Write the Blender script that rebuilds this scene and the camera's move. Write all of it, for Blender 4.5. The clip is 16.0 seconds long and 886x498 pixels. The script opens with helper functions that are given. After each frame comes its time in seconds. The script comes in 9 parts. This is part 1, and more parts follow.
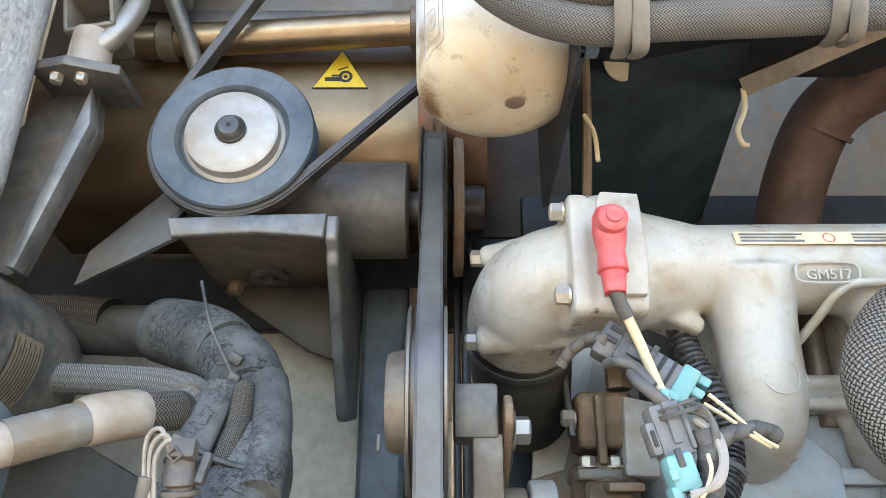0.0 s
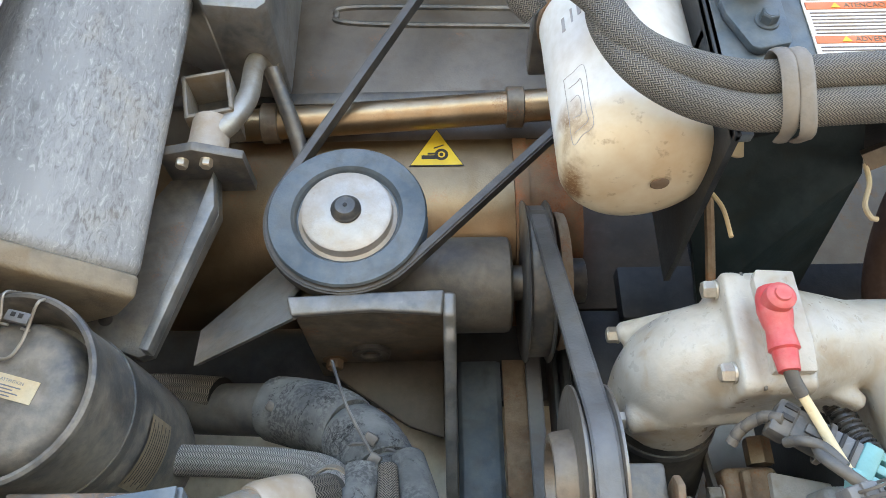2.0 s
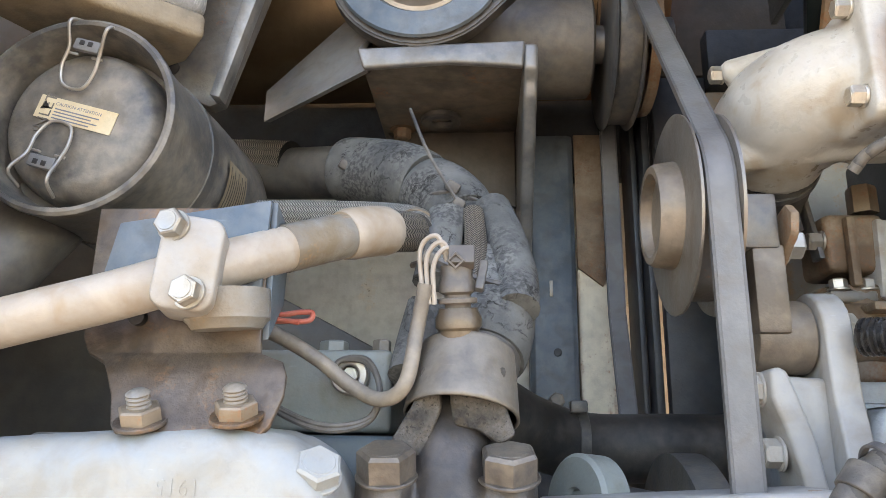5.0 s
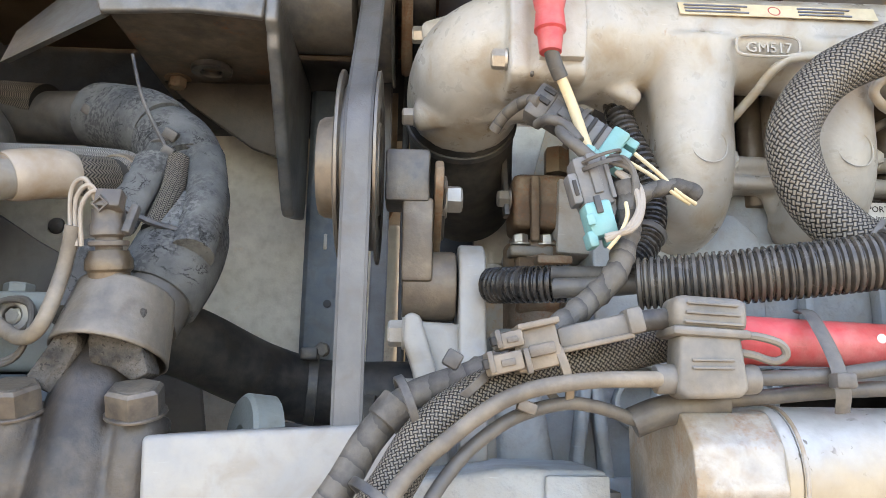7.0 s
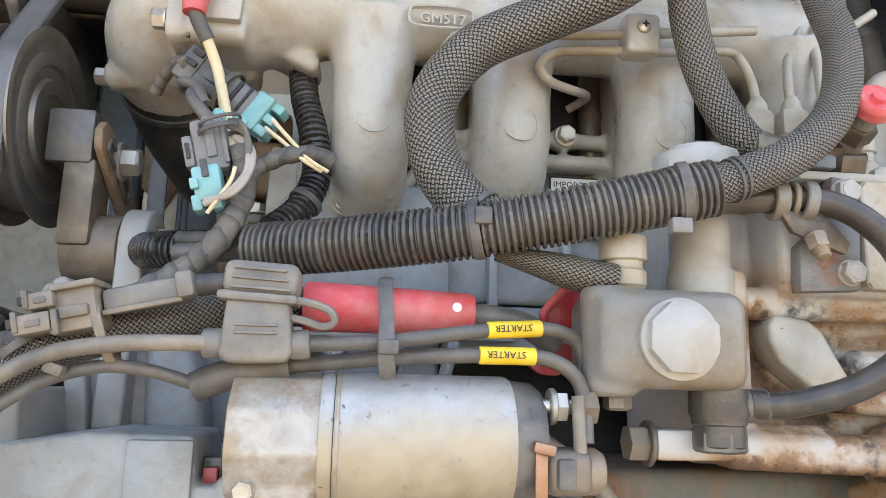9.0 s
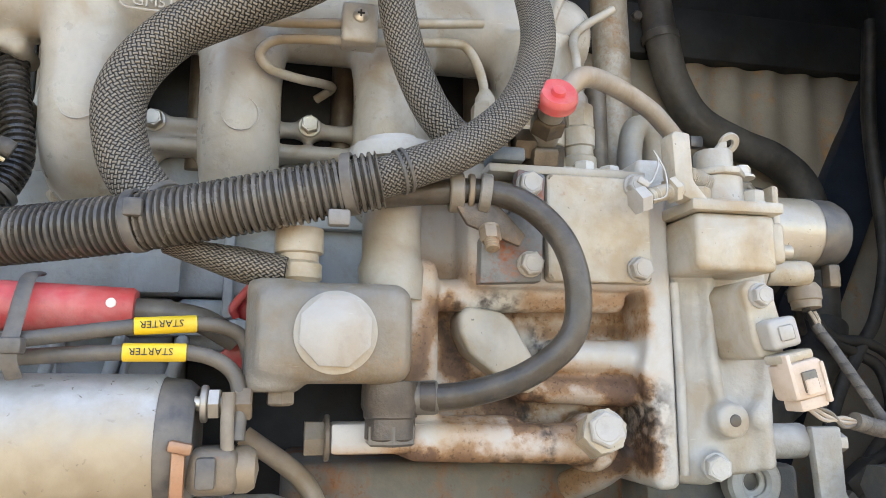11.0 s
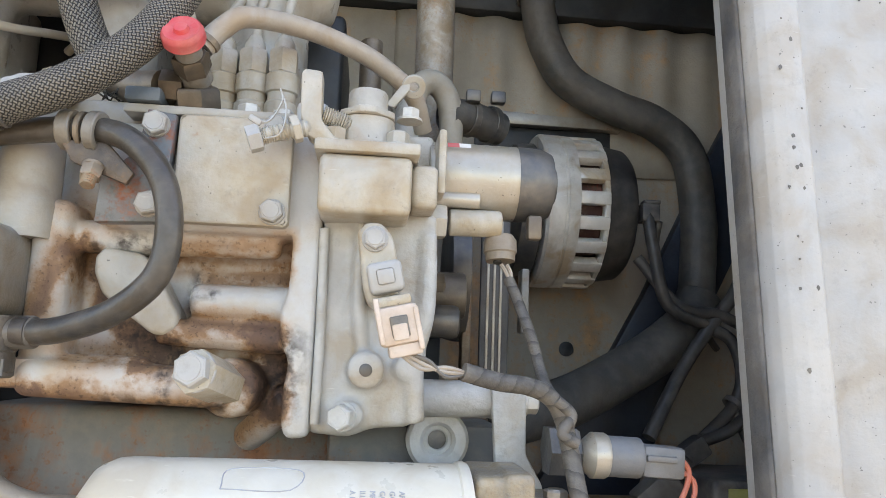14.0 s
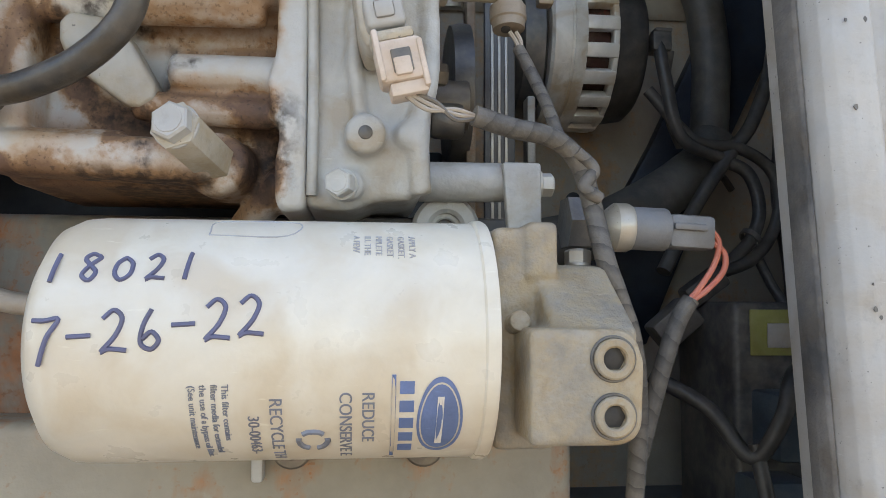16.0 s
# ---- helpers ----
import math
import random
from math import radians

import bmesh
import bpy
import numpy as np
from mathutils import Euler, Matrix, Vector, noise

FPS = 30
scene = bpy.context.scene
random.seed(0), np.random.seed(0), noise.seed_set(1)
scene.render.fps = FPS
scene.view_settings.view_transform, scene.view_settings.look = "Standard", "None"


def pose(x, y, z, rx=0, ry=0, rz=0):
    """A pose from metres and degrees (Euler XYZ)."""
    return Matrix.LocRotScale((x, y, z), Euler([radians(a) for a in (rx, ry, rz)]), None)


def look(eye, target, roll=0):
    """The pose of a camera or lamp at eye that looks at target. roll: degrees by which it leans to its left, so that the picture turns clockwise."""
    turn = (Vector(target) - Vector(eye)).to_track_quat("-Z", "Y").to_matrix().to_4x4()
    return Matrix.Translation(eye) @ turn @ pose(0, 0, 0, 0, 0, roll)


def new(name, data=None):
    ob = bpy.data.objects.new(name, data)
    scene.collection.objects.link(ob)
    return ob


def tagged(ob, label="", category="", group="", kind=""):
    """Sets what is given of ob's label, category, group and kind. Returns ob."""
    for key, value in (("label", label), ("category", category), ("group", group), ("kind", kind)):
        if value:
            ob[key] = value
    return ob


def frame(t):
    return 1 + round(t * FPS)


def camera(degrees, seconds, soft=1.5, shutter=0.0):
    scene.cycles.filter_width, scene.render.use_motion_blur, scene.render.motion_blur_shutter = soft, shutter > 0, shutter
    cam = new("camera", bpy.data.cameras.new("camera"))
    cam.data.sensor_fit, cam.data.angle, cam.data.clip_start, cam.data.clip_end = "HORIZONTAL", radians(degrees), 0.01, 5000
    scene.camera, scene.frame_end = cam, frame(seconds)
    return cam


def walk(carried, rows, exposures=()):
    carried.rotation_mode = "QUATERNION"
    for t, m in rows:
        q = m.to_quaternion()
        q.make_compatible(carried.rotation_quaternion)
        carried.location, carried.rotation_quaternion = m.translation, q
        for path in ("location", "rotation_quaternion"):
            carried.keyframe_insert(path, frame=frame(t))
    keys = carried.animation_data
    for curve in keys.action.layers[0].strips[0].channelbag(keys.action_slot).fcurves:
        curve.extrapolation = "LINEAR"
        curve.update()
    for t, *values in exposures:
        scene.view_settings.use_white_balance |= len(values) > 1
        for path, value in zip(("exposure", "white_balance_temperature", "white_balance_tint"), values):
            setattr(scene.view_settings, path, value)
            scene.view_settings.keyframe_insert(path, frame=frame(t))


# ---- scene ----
cam = camera(61.7, 16.0, 0.55)
METRES, EYE, TILT, LEAN, TURN = 1.3, 1.6, 23.0, 0.0, 0.0
ROWS = [
    (0.0, 0.0, 0.0, 0.0, -0.0, 0.0, 0.0),
    (0.5, -0.0586, -0.0047, 0.0047, -1.07, 3.25, -0.03),
    (1.0, -0.0664, -0.0151, 0.0175, -1.54, 5.32, 0.1),
    (1.5, -0.068, -0.0234, 0.0254, -1.06, 5.83, 0.43),
    (2.0, -0.091, -0.0094, 0.0115, 0.41, 4.81, 0.91),
    (2.5, -0.1224, 0.0004, 0.0006, 2.31, 3.03, 1.41),
    (3.0, -0.1445, 0.0028, -0.0052, 4.19, 1.06, 1.73),
    (3.2, -0.1565, 0.0022, -0.0067, 4.54, 0.19, 1.74),
    (5.3, -0.1091, 0.0175, -0.0552, 2.43, -8.59, -0.04),
    (5.5, -0.0925, 0.0186, -0.0577, 1.47, -8.78, -0.27),
    (6.0, -0.0447, 0.0128, -0.0569, -0.26, -9.64, -0.85),
    (6.5, -0.0104, 0.0013, -0.0511, -1.47, -10.36, -1.29),
    (7.0, 0.0218, -0.0011, -0.0525, -2.14, -10.92, -1.79),
    (7.5, 0.0679, -0.0107, -0.0493, -2.63, -11.53, -2.19),
    (8.0, 0.1037, -0.0164, -0.0471, -3.24, -12.01, -2.7),
    (8.5, 0.1458, -0.0122, -0.0476, -4.1, -12.34, -3.21),
    (9.0, 0.1824, -0.0104, -0.0504, -5.4, -12.53, -3.8),
    (9.5, 0.2067, -0.0086, -0.0533, -6.98, -12.74, -4.31),
    (10.0, 0.233, -0.0121, -0.0481, -8.84, -12.38, -4.63),
    (10.2, 0.245, -0.0181, -0.0432, -9.72, -12.42, -4.8),
    (12.3, 0.3839, -0.0243, -0.051, -11.55, -13.03, -4.95),
    (12.5, 0.4011, -0.0266, -0.0528, -10.59, -13.08, -4.93),
    (13.0, 0.4632, -0.0418, -0.0474, -7.91, -13.33, -4.86),
    (13.5, 0.4955, -0.049, -0.0459, -5.77, -13.65, -4.64),
    (14.0, 0.5103, -0.0463, -0.0485, -4.64, -14.25, -4.25),
    (14.5, 0.5303, -0.0393, -0.0691, -4.43, -15.2, -3.55),
    (15.0, 0.5277, -0.0351, -0.0935, -4.83, -16.43, -3.06),
    (15.5, 0.5292, -0.0395, -0.1113, -5.29, -17.57, -2.76),
    (16.0, 0.5107, -0.0385, -0.136, -5.55, -18.64, -2.59),
]
EXPOSURES = [(0.0, 3.02, 7400, 12), (1.5, 2.82, 7300, 10), (3.0, 2.96, 7500, 14), (5.5, 3.11, 8200, 17), (8.5, 2.68, 8000, 16), (12.5, 2.54, 8400, 15), (13.5, 2.49, 8100, 15), (15.0, 2.2, 7900, 14), (16.0, 1.97, 7850, 14)]
walk(cam, [(t, pose(0, 0, EYE, TILT, LEAN, TURN) @ pose(METRES * x, METRES * y, METRES * z, 90 + pitch, roll, yaw)) for t, x, y, z, yaw, pitch, roll in ROWS], EXPOSURES)


# ---- world, sun, light ----
world = bpy.data.worlds.new("sky")
scene.world = world
world.use_nodes = True
wn = world.node_tree
sky = wn.nodes.new("ShaderNodeTexSky")
sky.sky_type, sky.sun_disc = "NISHITA", False
SUN_EL, SUN_AZ = 70.0, 20.0
sky.sun_elevation, sky.sun_rotation = radians(SUN_EL), radians(SUN_AZ)
wn.links.new(sky.outputs[0], wn.nodes["Background"].inputs[0])
wn.nodes["Background"].inputs[1].default_value = 0.15
sun = new("sun", bpy.data.lights.new("sun", "SUN"))
sun.data.energy, sun.data.angle, sun.data.color = 4.0, radians(0.5), (1.0, 0.94, 0.86)
sd = Vector((math.sin(radians(SUN_AZ)) * math.cos(radians(SUN_EL)), math.cos(radians(SUN_AZ)) * math.cos(radians(SUN_EL)), math.sin(radians(SUN_EL))))
sun.matrix_world = look(sd * 10, (0, 0, 0))


# ---- materials ----
class Nodes:
    """A small builder of node materials."""

    def __init__(self, name):
        self.m = bpy.data.materials.new(name)
        self.m.use_nodes = True
        self.t = self.m.node_tree
        self.p = self.t.nodes["Principled BSDF"]

    def put(self, sock, value):
        if isinstance(value, bpy.types.NodeSocket):
            self.t.links.new(value, sock)
        elif isinstance(value, (tuple, list)) and len(value) == 3 and sock.type == "RGBA":
            sock.default_value = (*value, 1)
        else:
            sock.default_value = value

    def node(self, kind, **inputs):
        n = self.t.nodes.new(kind)
        for k, v in inputs.items():
            self.put(n.inputs[k.replace("_", " ")], v)
        return n

    def coord(self, uv=False):
        c = self.t.nodes.new("ShaderNodeTexCoord")
        return c.outputs["UV" if uv else "Object"]

    def math(self, op, a, b=0.0, c=0.0):
        n = self.t.nodes.new("ShaderNodeMath")
        n.operation = op
        for i, v in enumerate((a, b, c)):
            self.put(n.inputs[i], v)
        return n.outputs[0]

    def noise(self, scale, detail=5.0, rough=0.55, vec=None, distort=0.0):
        n = self.node("ShaderNodeTexNoise", Scale=scale, Detail=detail, Roughness=rough, Distortion=distort)
        self.t.links.new(vec if vec else self.coord(), n.inputs["Vector"])
        return n.outputs[0]

    def ramp(self, fac, lo, hi):
        n = self.t.nodes.new("ShaderNodeMapRange")
        self.put(n.inputs[0], fac)
        n.inputs[1].default_value, n.inputs[2].default_value = lo, hi
        return n.outputs[0]

    def mix(self, fac, a, b, mode="MIX"):
        n = self.t.nodes.new("ShaderNodeMix")
        n.data_type, n.blend_type = "RGBA", mode
        self.put(n.inputs[0], fac)
        self.put(n.inputs[6], a)
        self.put(n.inputs[7], b)
        return n.outputs[2]

    def bump(self, height, strength, dist=0.001):
        n = self.node("ShaderNodeBump", Strength=strength, Distance=dist, Height=height)
        self.t.links.new(n.outputs[0], self.p.inputs["Normal"])

    def done(self, col, rough, metal=0.0):
        self.put(self.p.inputs["Base Color"], col)
        self.put(self.p.inputs["Roughness"], rough)
        self.put(self.p.inputs["Metallic"], metal)
        return self.m


DUST = (0.36, 0.30, 0.22)


def surf(name, col, rough=0.55, metal=0.0, dust=0.35, dustcol=DUST, var=0.18, scale=14.0, rust=0.0, rustcol=(0.20, 0.075, 0.025), rustscale=18.0, bump=0.25, grain=420.0, speck=0.0, grimy=0.22, stain=0.4):
    """Worn, dusty paint, metal, rubber or plastic: broad mottling, fine grain, dust film, rust blooms, small chips."""
    n = Nodes(name)
    big, mid, fine = n.noise(scale, 6), n.noise(scale * 6, 5), n.noise(grain, 3)
    c = n.mix(n.ramp(big, 0.36, 0.64), tuple(x * (1 - 1.5 * var) for x in col), tuple(min(1, x * (1 + 1.2 * var)) for x in col))
    c = n.mix(n.math("MULTIPLY", n.ramp(fine, 0.35, 0.7), var * 0.8), c, tuple(x * 0.55 for x in col))
    if dust:
        d = n.math("MULTIPLY", n.ramp(n.math("ADD", n.math("MULTIPLY", big, 0.6), n.math("MULTIPLY", mid, 0.4)), 0.42, 0.60), dust * 1.15)
        c = n.mix(d, c, dustcol)
    wash = n.noise(scale * 1.9 + 6.0, 4, 0.5, None, 0.6)
    c = n.mix(n.math("MULTIPLY", n.ramp(wash, 0.50, 0.66), stain), c, (min(1, col[0] * 0.72 + 0.012), col[1] * 0.58 + 0.006, col[2] * 0.42))
    c = n.mix(n.math("MULTIPLY", n.ramp(wash, 0.47, 0.34), stain * 0.5), c, tuple(min(1, x * 1.25 + 0.012) for x in col))
    grime = n.ramp(n.noise(scale * 9, 8, 0.75), 0.52, 0.68)
    c = n.mix(n.math("MULTIPLY", n.math("MULTIPLY", grime, n.ramp(big, 0.42, 0.60)), grimy), c, tuple(x * 0.38 for x in col))
    fleck = n.noise(150.0, 6, 0.72)
    c = n.mix(n.math("MULTIPLY", n.math("MULTIPLY", n.ramp(fleck, 0.60, 0.66), n.ramp(wash, 0.48, 0.62)), grimy * 0.8), c, tuple(x * 0.42 for x in col))
    scuff = n.node("ShaderNodeMapping", Scale=(60.0, 60.0, 420.0), Rotation=(0.5, 0.7, 0.3))
    n.t.links.new(n.coord(), scuff.inputs["Vector"])
    sc = n.math("MULTIPLY", n.ramp(n.noise(1.0, 3, 0.6, scuff.outputs[0]), 0.66, 0.76), n.ramp(mid, 0.45, 0.6))
    c = n.mix(n.math("MULTIPLY", sc, 0.35), c, tuple(min(1, x * 1.5 + 0.05) for x in col))
    r = n.math("ADD", rough - 0.1, n.math("MULTIPLY", mid, 0.2))
    m = metal
    if rust:
        rn = n.ramp(n.math("ADD", n.math("MULTIPLY", n.noise(rustscale, 8, 0.65), 0.75), n.math("MULTIPLY", fine, 0.25)), 0.66 - 0.3 * rust, 0.74 - 0.3 * rust + 0.06)
        rc = n.mix(n.ramp(mid, 0.3, 0.7), rustcol, tuple(min(1, x * 2.1) for x in rustcol))
        c = n.mix(rn, c, rc)
        r = n.math("MAXIMUM", r, n.math("MULTIPLY", rn, 0.85))
        if metal:
            m = n.math("MULTIPLY", n.math("SUBTRACT", 1.0, rn), metal)
    if speck:
        sp = n.ramp(n.noise(360.0, 2), 0.74 - 0.08 * speck, 0.78 - 0.08 * speck)
        c = n.mix(n.math("MULTIPLY", sp, 0.8), c, tuple(x * 0.3 for x in col))
    n.bump(n.math("ADD", fine, n.math("MULTIPLY", mid, 0.8)), bump)
    return n.done(c, r, m)


def braid(name, dark, light, turns=28.0, pitch=0.0040, dust=0.4, gapdark=0.12, over=2.0):
    """A woven sleeve: two sets of diagonal flat strands that pass over and under."""
    n = Nodes(name)
    sep = n.node("ShaderNodeSeparateXYZ", Vector=n.coord(True))
    u = n.math("MULTIPLY", sep.outputs[0], turns)
    v = n.math("DIVIDE", sep.outputs[1], pitch)
    a, b = n.math("ADD", u, v), n.math("SUBTRACT", u, v)
    fa, fb = n.math("FRACT", a), n.math("FRACT", b)
    par = n.math("LESS_THAN", n.math("MODULO", n.math("ADD", n.math("ADD", n.math("FLOOR", a), n.math("FLOOR", b)), 4000.0), 2.0 * over), over - 0.5)

    def ridge(f):
        return n.math("SUBTRACT", 1.0, n.math("ABSOLUTE", n.math("SUBTRACT", n.math("MULTIPLY", f, 2.0), 1.0)))

    h = n.math("ADD", n.math("MULTIPLY", ridge(fa), par), n.math("MULTIPLY", ridge(fb), n.math("SUBTRACT", 1.0, par)))
    gap = n.ramp(h, 0.22, 0.74)
    big = n.noise(28.0, 5)
    c = n.mix(gap, tuple(x * gapdark for x in dark), n.mix(n.math("MULTIPLY", par, 0.35), light, dark))
    c = n.mix(n.math("MULTIPLY", n.ramp(big, 0.38, 0.68), n.math("MULTIPLY", gap, dust)), c, DUST)
    n.bump(gap, 0.9, 0.0012)
    return n.done(c, 0.62)


def foam_mat():
    n = Nodes("cracked_foam")
    big, fine, split, crumb = n.noise(22.0, 6), n.noise(600.0, 3), n.noise(38.0, 7, 0.62, None, 1.2), n.noise(260.0, 4, 0.6)
    crack = n.ramp(n.math("ABSOLUTE", n.math("SUBTRACT", split, 0.5)), 0.004, 0.020)
    worn = n.ramp(n.noise(17.0, 5), 0.47, 0.57)
    c = n.mix(n.ramp(big, 0.35, 0.65), (0.085, 0.089, 0.086), (0.180, 0.180, 0.168))
    c = n.mix(n.math("MULTIPLY", n.ramp(crumb, 0.42, 0.56), n.math("MULTIPLY", worn, 0.75)), c, (0.042, 0.043, 0.043))
    crack = n.math("MAXIMUM", crack, n.ramp(n.noise(30.0, 5), 0.42, 0.50))
    c = n.mix(crack, (0.024, 0.024, 0.023), c)
    n.bump(n.math("ADD", n.math("MULTIPLY", crack, 1.5), n.math("MULTIPLY", fine, 0.7)), 0.6, 0.0015)
    return n.done(c, 0.92)


def streaked(name, col, rustamt=0.45, dark=0.35, metal=0.0, rough=0.6, sx=30.0, sz=4.0, rustcol=(0.22, 0.08, 0.02), blobs=()):
    """Painted sheet or casting with runs of rust and dirt that trail downwards."""
    n = Nodes(name)
    mp = n.node("ShaderNodeMapping", Scale=(sx, sx, sz))
    n.t.links.new(n.coord(), mp.inputs["Vector"])
    run = n.noise(1.0, 6, 0.6, mp.outputs[0], 0.4)
    blotch, fine, mid = n.noise(16.0, 7, 0.62), n.noise(380.0, 3), n.noise(70.0, 5)
    c = n.mix(n.ramp(blotch, 0.3, 0.7), tuple(x * 0.8 for x in col), tuple(min(1, x * 1.15) for x in col))
    c = n.mix(n.math("MULTIPLY", n.ramp(mid, 0.45, 0.75), 0.35), c, DUST)
    k = n.math("ADD", n.math("MULTIPLY", run, 0.5), n.math("MULTIPLY", blotch, 0.5))
    k = n.math("ADD", k, n.math("MULTIPLY", n.math("SUBTRACT", mid, 0.5), 0.22))
    for x, y, z, r, amount in blobs:
        far = n.t.nodes.new("ShaderNodeVectorMath")
        far.operation = "DISTANCE"
        n.t.links.new(n.coord(), far.inputs[0])
        far.inputs[1].default_value = (x, y, z)
        k = n.math("ADD", k, n.math("MULTIPLY", n.math("SUBTRACT", 1.0, n.ramp(far.outputs[1], 0.15 * r, r)), amount))
    pits = n.ramp(n.noise(240.0, 2, 0.5), 0.60, 0.68)
    k = n.math("ADD", k, n.math("MULTIPLY", pits, 0.05))
    r1 = n.math("MULTIPLY", n.ramp(k, 0.60 - rustamt * 0.2, 0.70 - rustamt * 0.15), 0.85)
    c = n.mix(r1, c, n.mix(n.ramp(mid, 0.35, 0.65), rustcol, tuple(min(1, x * 2.0) for x in rustcol)))
    r2 = n.math("MULTIPLY", n.ramp(k, 0.66 - dark * 0.1, 0.76 - dark * 0.1), 0.8)
    c = n.mix(r2, c, (0.035, 0.02, 0.012))
    n.bump(n.math("ADD", fine, mid), 0.3)
    return n.done(c, n.math("ADD", rough - 0.1, n.math("MULTIPLY", mid, 0.25)), metal)


M = {}
M["engine"] = surf("engine_paint", (0.43, 0.41, 0.365), 0.30, dust=0.35, dustcol=(0.42, 0.35, 0.25), rust=0.06, var=0.07, bump=0.4, grain=240, grimy=0.25, stain=0.6)
M["creamrust"] = streaked("stained_cream_strip", (0.80, 0.71, 0.54), 0.35, 0.1, sx=60, sz=2)
M["pumpclean"] = surf("pump_paint_clean", (0.44, 0.41, 0.35), 0.38, dust=0.6, dustcol=(0.38, 0.29, 0.17), rust=0.14, var=0.10, bump=0.45, grain=260, speck=0.2, grimy=0.35, stain=0.7)
M["cover"] = surf("gear_cover_paint", (0.45, 0.448, 0.42), 0.40, dust=0.35, rust=0.10, var=0.09, bump=0.7, grain=230, grimy=0.35, stain=0.65)
M["blockgreen"] = surf("pale_green_casting", (0.235, 0.262, 0.245), 0.45, dust=0.35, dustcol=(0.30, 0.27, 0.21), var=0.1, grimy=0.3)
M["basepaint"] = surf("blue_grey_casting", (0.125, 0.160, 0.175), 0.45, dust=0.25, dustcol=(0.22, 0.21, 0.19), var=0.15, grimy=0.3)
M["rampsheet"] = surf("dull_grey_sheet", (0.115, 0.112, 0.104), 0.5, dust=0.4, dustcol=(0.20, 0.175, 0.14), var=0.12, scale=6)
M["darkplug"] = surf("dusty_brown_plug", (0.125, 0.108, 0.092), 0.42, dust=0.5, dustcol=(0.26, 0.21, 0.155), var=0.2, grimy=0.3)
M["block"] = surf("engine_block_paint", (0.33, 0.375, 0.40), 0.5, dust=0.3, rust=0.05, var=0.10, bump=0.9, grain=170, grimy=0.35)
M["blockrust"] = streaked("rusty_engine_block", (0.225, 0.215, 0.19), 0.68, 0.60, sx=26, sz=9, rustcol=(0.17, 0.062, 0.018))
M["grimyblock"] = streaked("grimy_engine_base", (0.155, 0.155, 0.145), 0.4, 0.5, sx=30, sz=8, rustcol=(0.12, 0.06, 0.028))
M["lowercast"] = streaked("stained_beige_casting", (0.34, 0.29, 0.215), 0.45, 0.4)
M["navy"] = surf("navy_painted_steel", (0.013, 0.024, 0.044), 0.45, 0.1, dust=0.15, dustcol=(0.10, 0.10, 0.10), var=0.2)
M["white"] = surf("white_paint", (0.285, 0.285, 0.275), 0.4, dust=0.2, dustcol=(0.5, 0.42, 0.3), rust=0.05, var=0.04, bump=0.12, grimy=0.15)
M["compressor"] = surf("compressor_paint", (0.275, 0.295, 0.295), 0.42, dust=0.35, dustcol=(0.36, 0.30, 0.21), rust=0.04, var=0.05, bump=0.2, grimy=0.15)
M["filter"] = surf("white_filter_can", (0.68, 0.63, 0.53), 0.30, dust=0.35, dustcol=(0.60, 0.50, 0.34), var=0.04, bump=0.08, grimy=0.08, scale=9)
M["steel"] = surf("dull_steel", (0.42, 0.40, 0.36), 0.45, 0.7, dust=0.4, rust=0.12)
M["pulleysteel"] = surf("worn_pulley_steel", (0.20, 0.185, 0.165), 0.38, 0.6, dust=0.4, dustcol=(0.22, 0.18, 0.14), rust=0.15, var=0.15)
M["zinc"] = surf("zinc_bolt", (0.62, 0.58, 0.50), 0.38, 0.75, dust=0.45, rust=0.1, var=0.2)
M["boltpaint"] = surf("painted_bolt", (0.60, 0.58, 0.53), 0.42, 0.15, dust=0.4, rust=0.12)
M["whitebolt"] = surf("white_painted_bolt", (0.39, 0.38, 0.355), 0.4, dust=0.25, rust=0.05, var=0.06, grimy=0.2)
M["darksteel"] = surf("dark_dusty_steel", (0.105, 0.107, 0.108), 0.42, 0.4, dust=0.5, dustcol=(0.25, 0.21, 0.16), rust=0.1)
M["brown"] = surf("dusty_brown_steel", (0.15, 0.125, 0.10), 0.45, 0.35, dust=0.5, dustcol=(0.3, 0.24, 0.17), rust=0.25)
M["rust"] = surf("rusted_steel", (0.22, 0.15, 0.095), 0.6, 0.1, dust=0.45, rust=0.5, rustcol=(0.16, 0.068, 0.028), var=0.25, bump=0.5)
M["rustpipe"] = surf("rusted_exhaust_pipe", (0.11, 0.065, 0.05), 0.6, 0.2, dust=0.35, dustcol=(0.26, 0.17, 0.13), rust=0.35, rustcol=(0.13, 0.05, 0.03), bump=0.6, grain=200)
M["bluesheet"] = surf("blue_grey_sheet", (0.085, 0.115, 0.14), 0.45, 0.1, dust=0.3, dustcol=(0.22, 0.21, 0.19), var=0.2)
# Near-black: own colour of dark sheets, also painted shade in gaps and recesses.
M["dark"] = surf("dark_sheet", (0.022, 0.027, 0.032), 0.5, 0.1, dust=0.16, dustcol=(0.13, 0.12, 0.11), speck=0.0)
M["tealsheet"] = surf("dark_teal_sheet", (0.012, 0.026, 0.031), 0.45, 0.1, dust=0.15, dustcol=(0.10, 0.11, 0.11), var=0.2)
M["sidelabel"] = surf("dusty_side_label", (0.33, 0.27, 0.185), 0.55, dust=0.55, dustcol=(0.20, 0.165, 0.12), var=0.2, scale=30, grimy=0.5)
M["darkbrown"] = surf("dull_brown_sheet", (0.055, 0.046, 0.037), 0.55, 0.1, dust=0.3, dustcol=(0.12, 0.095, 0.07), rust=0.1)
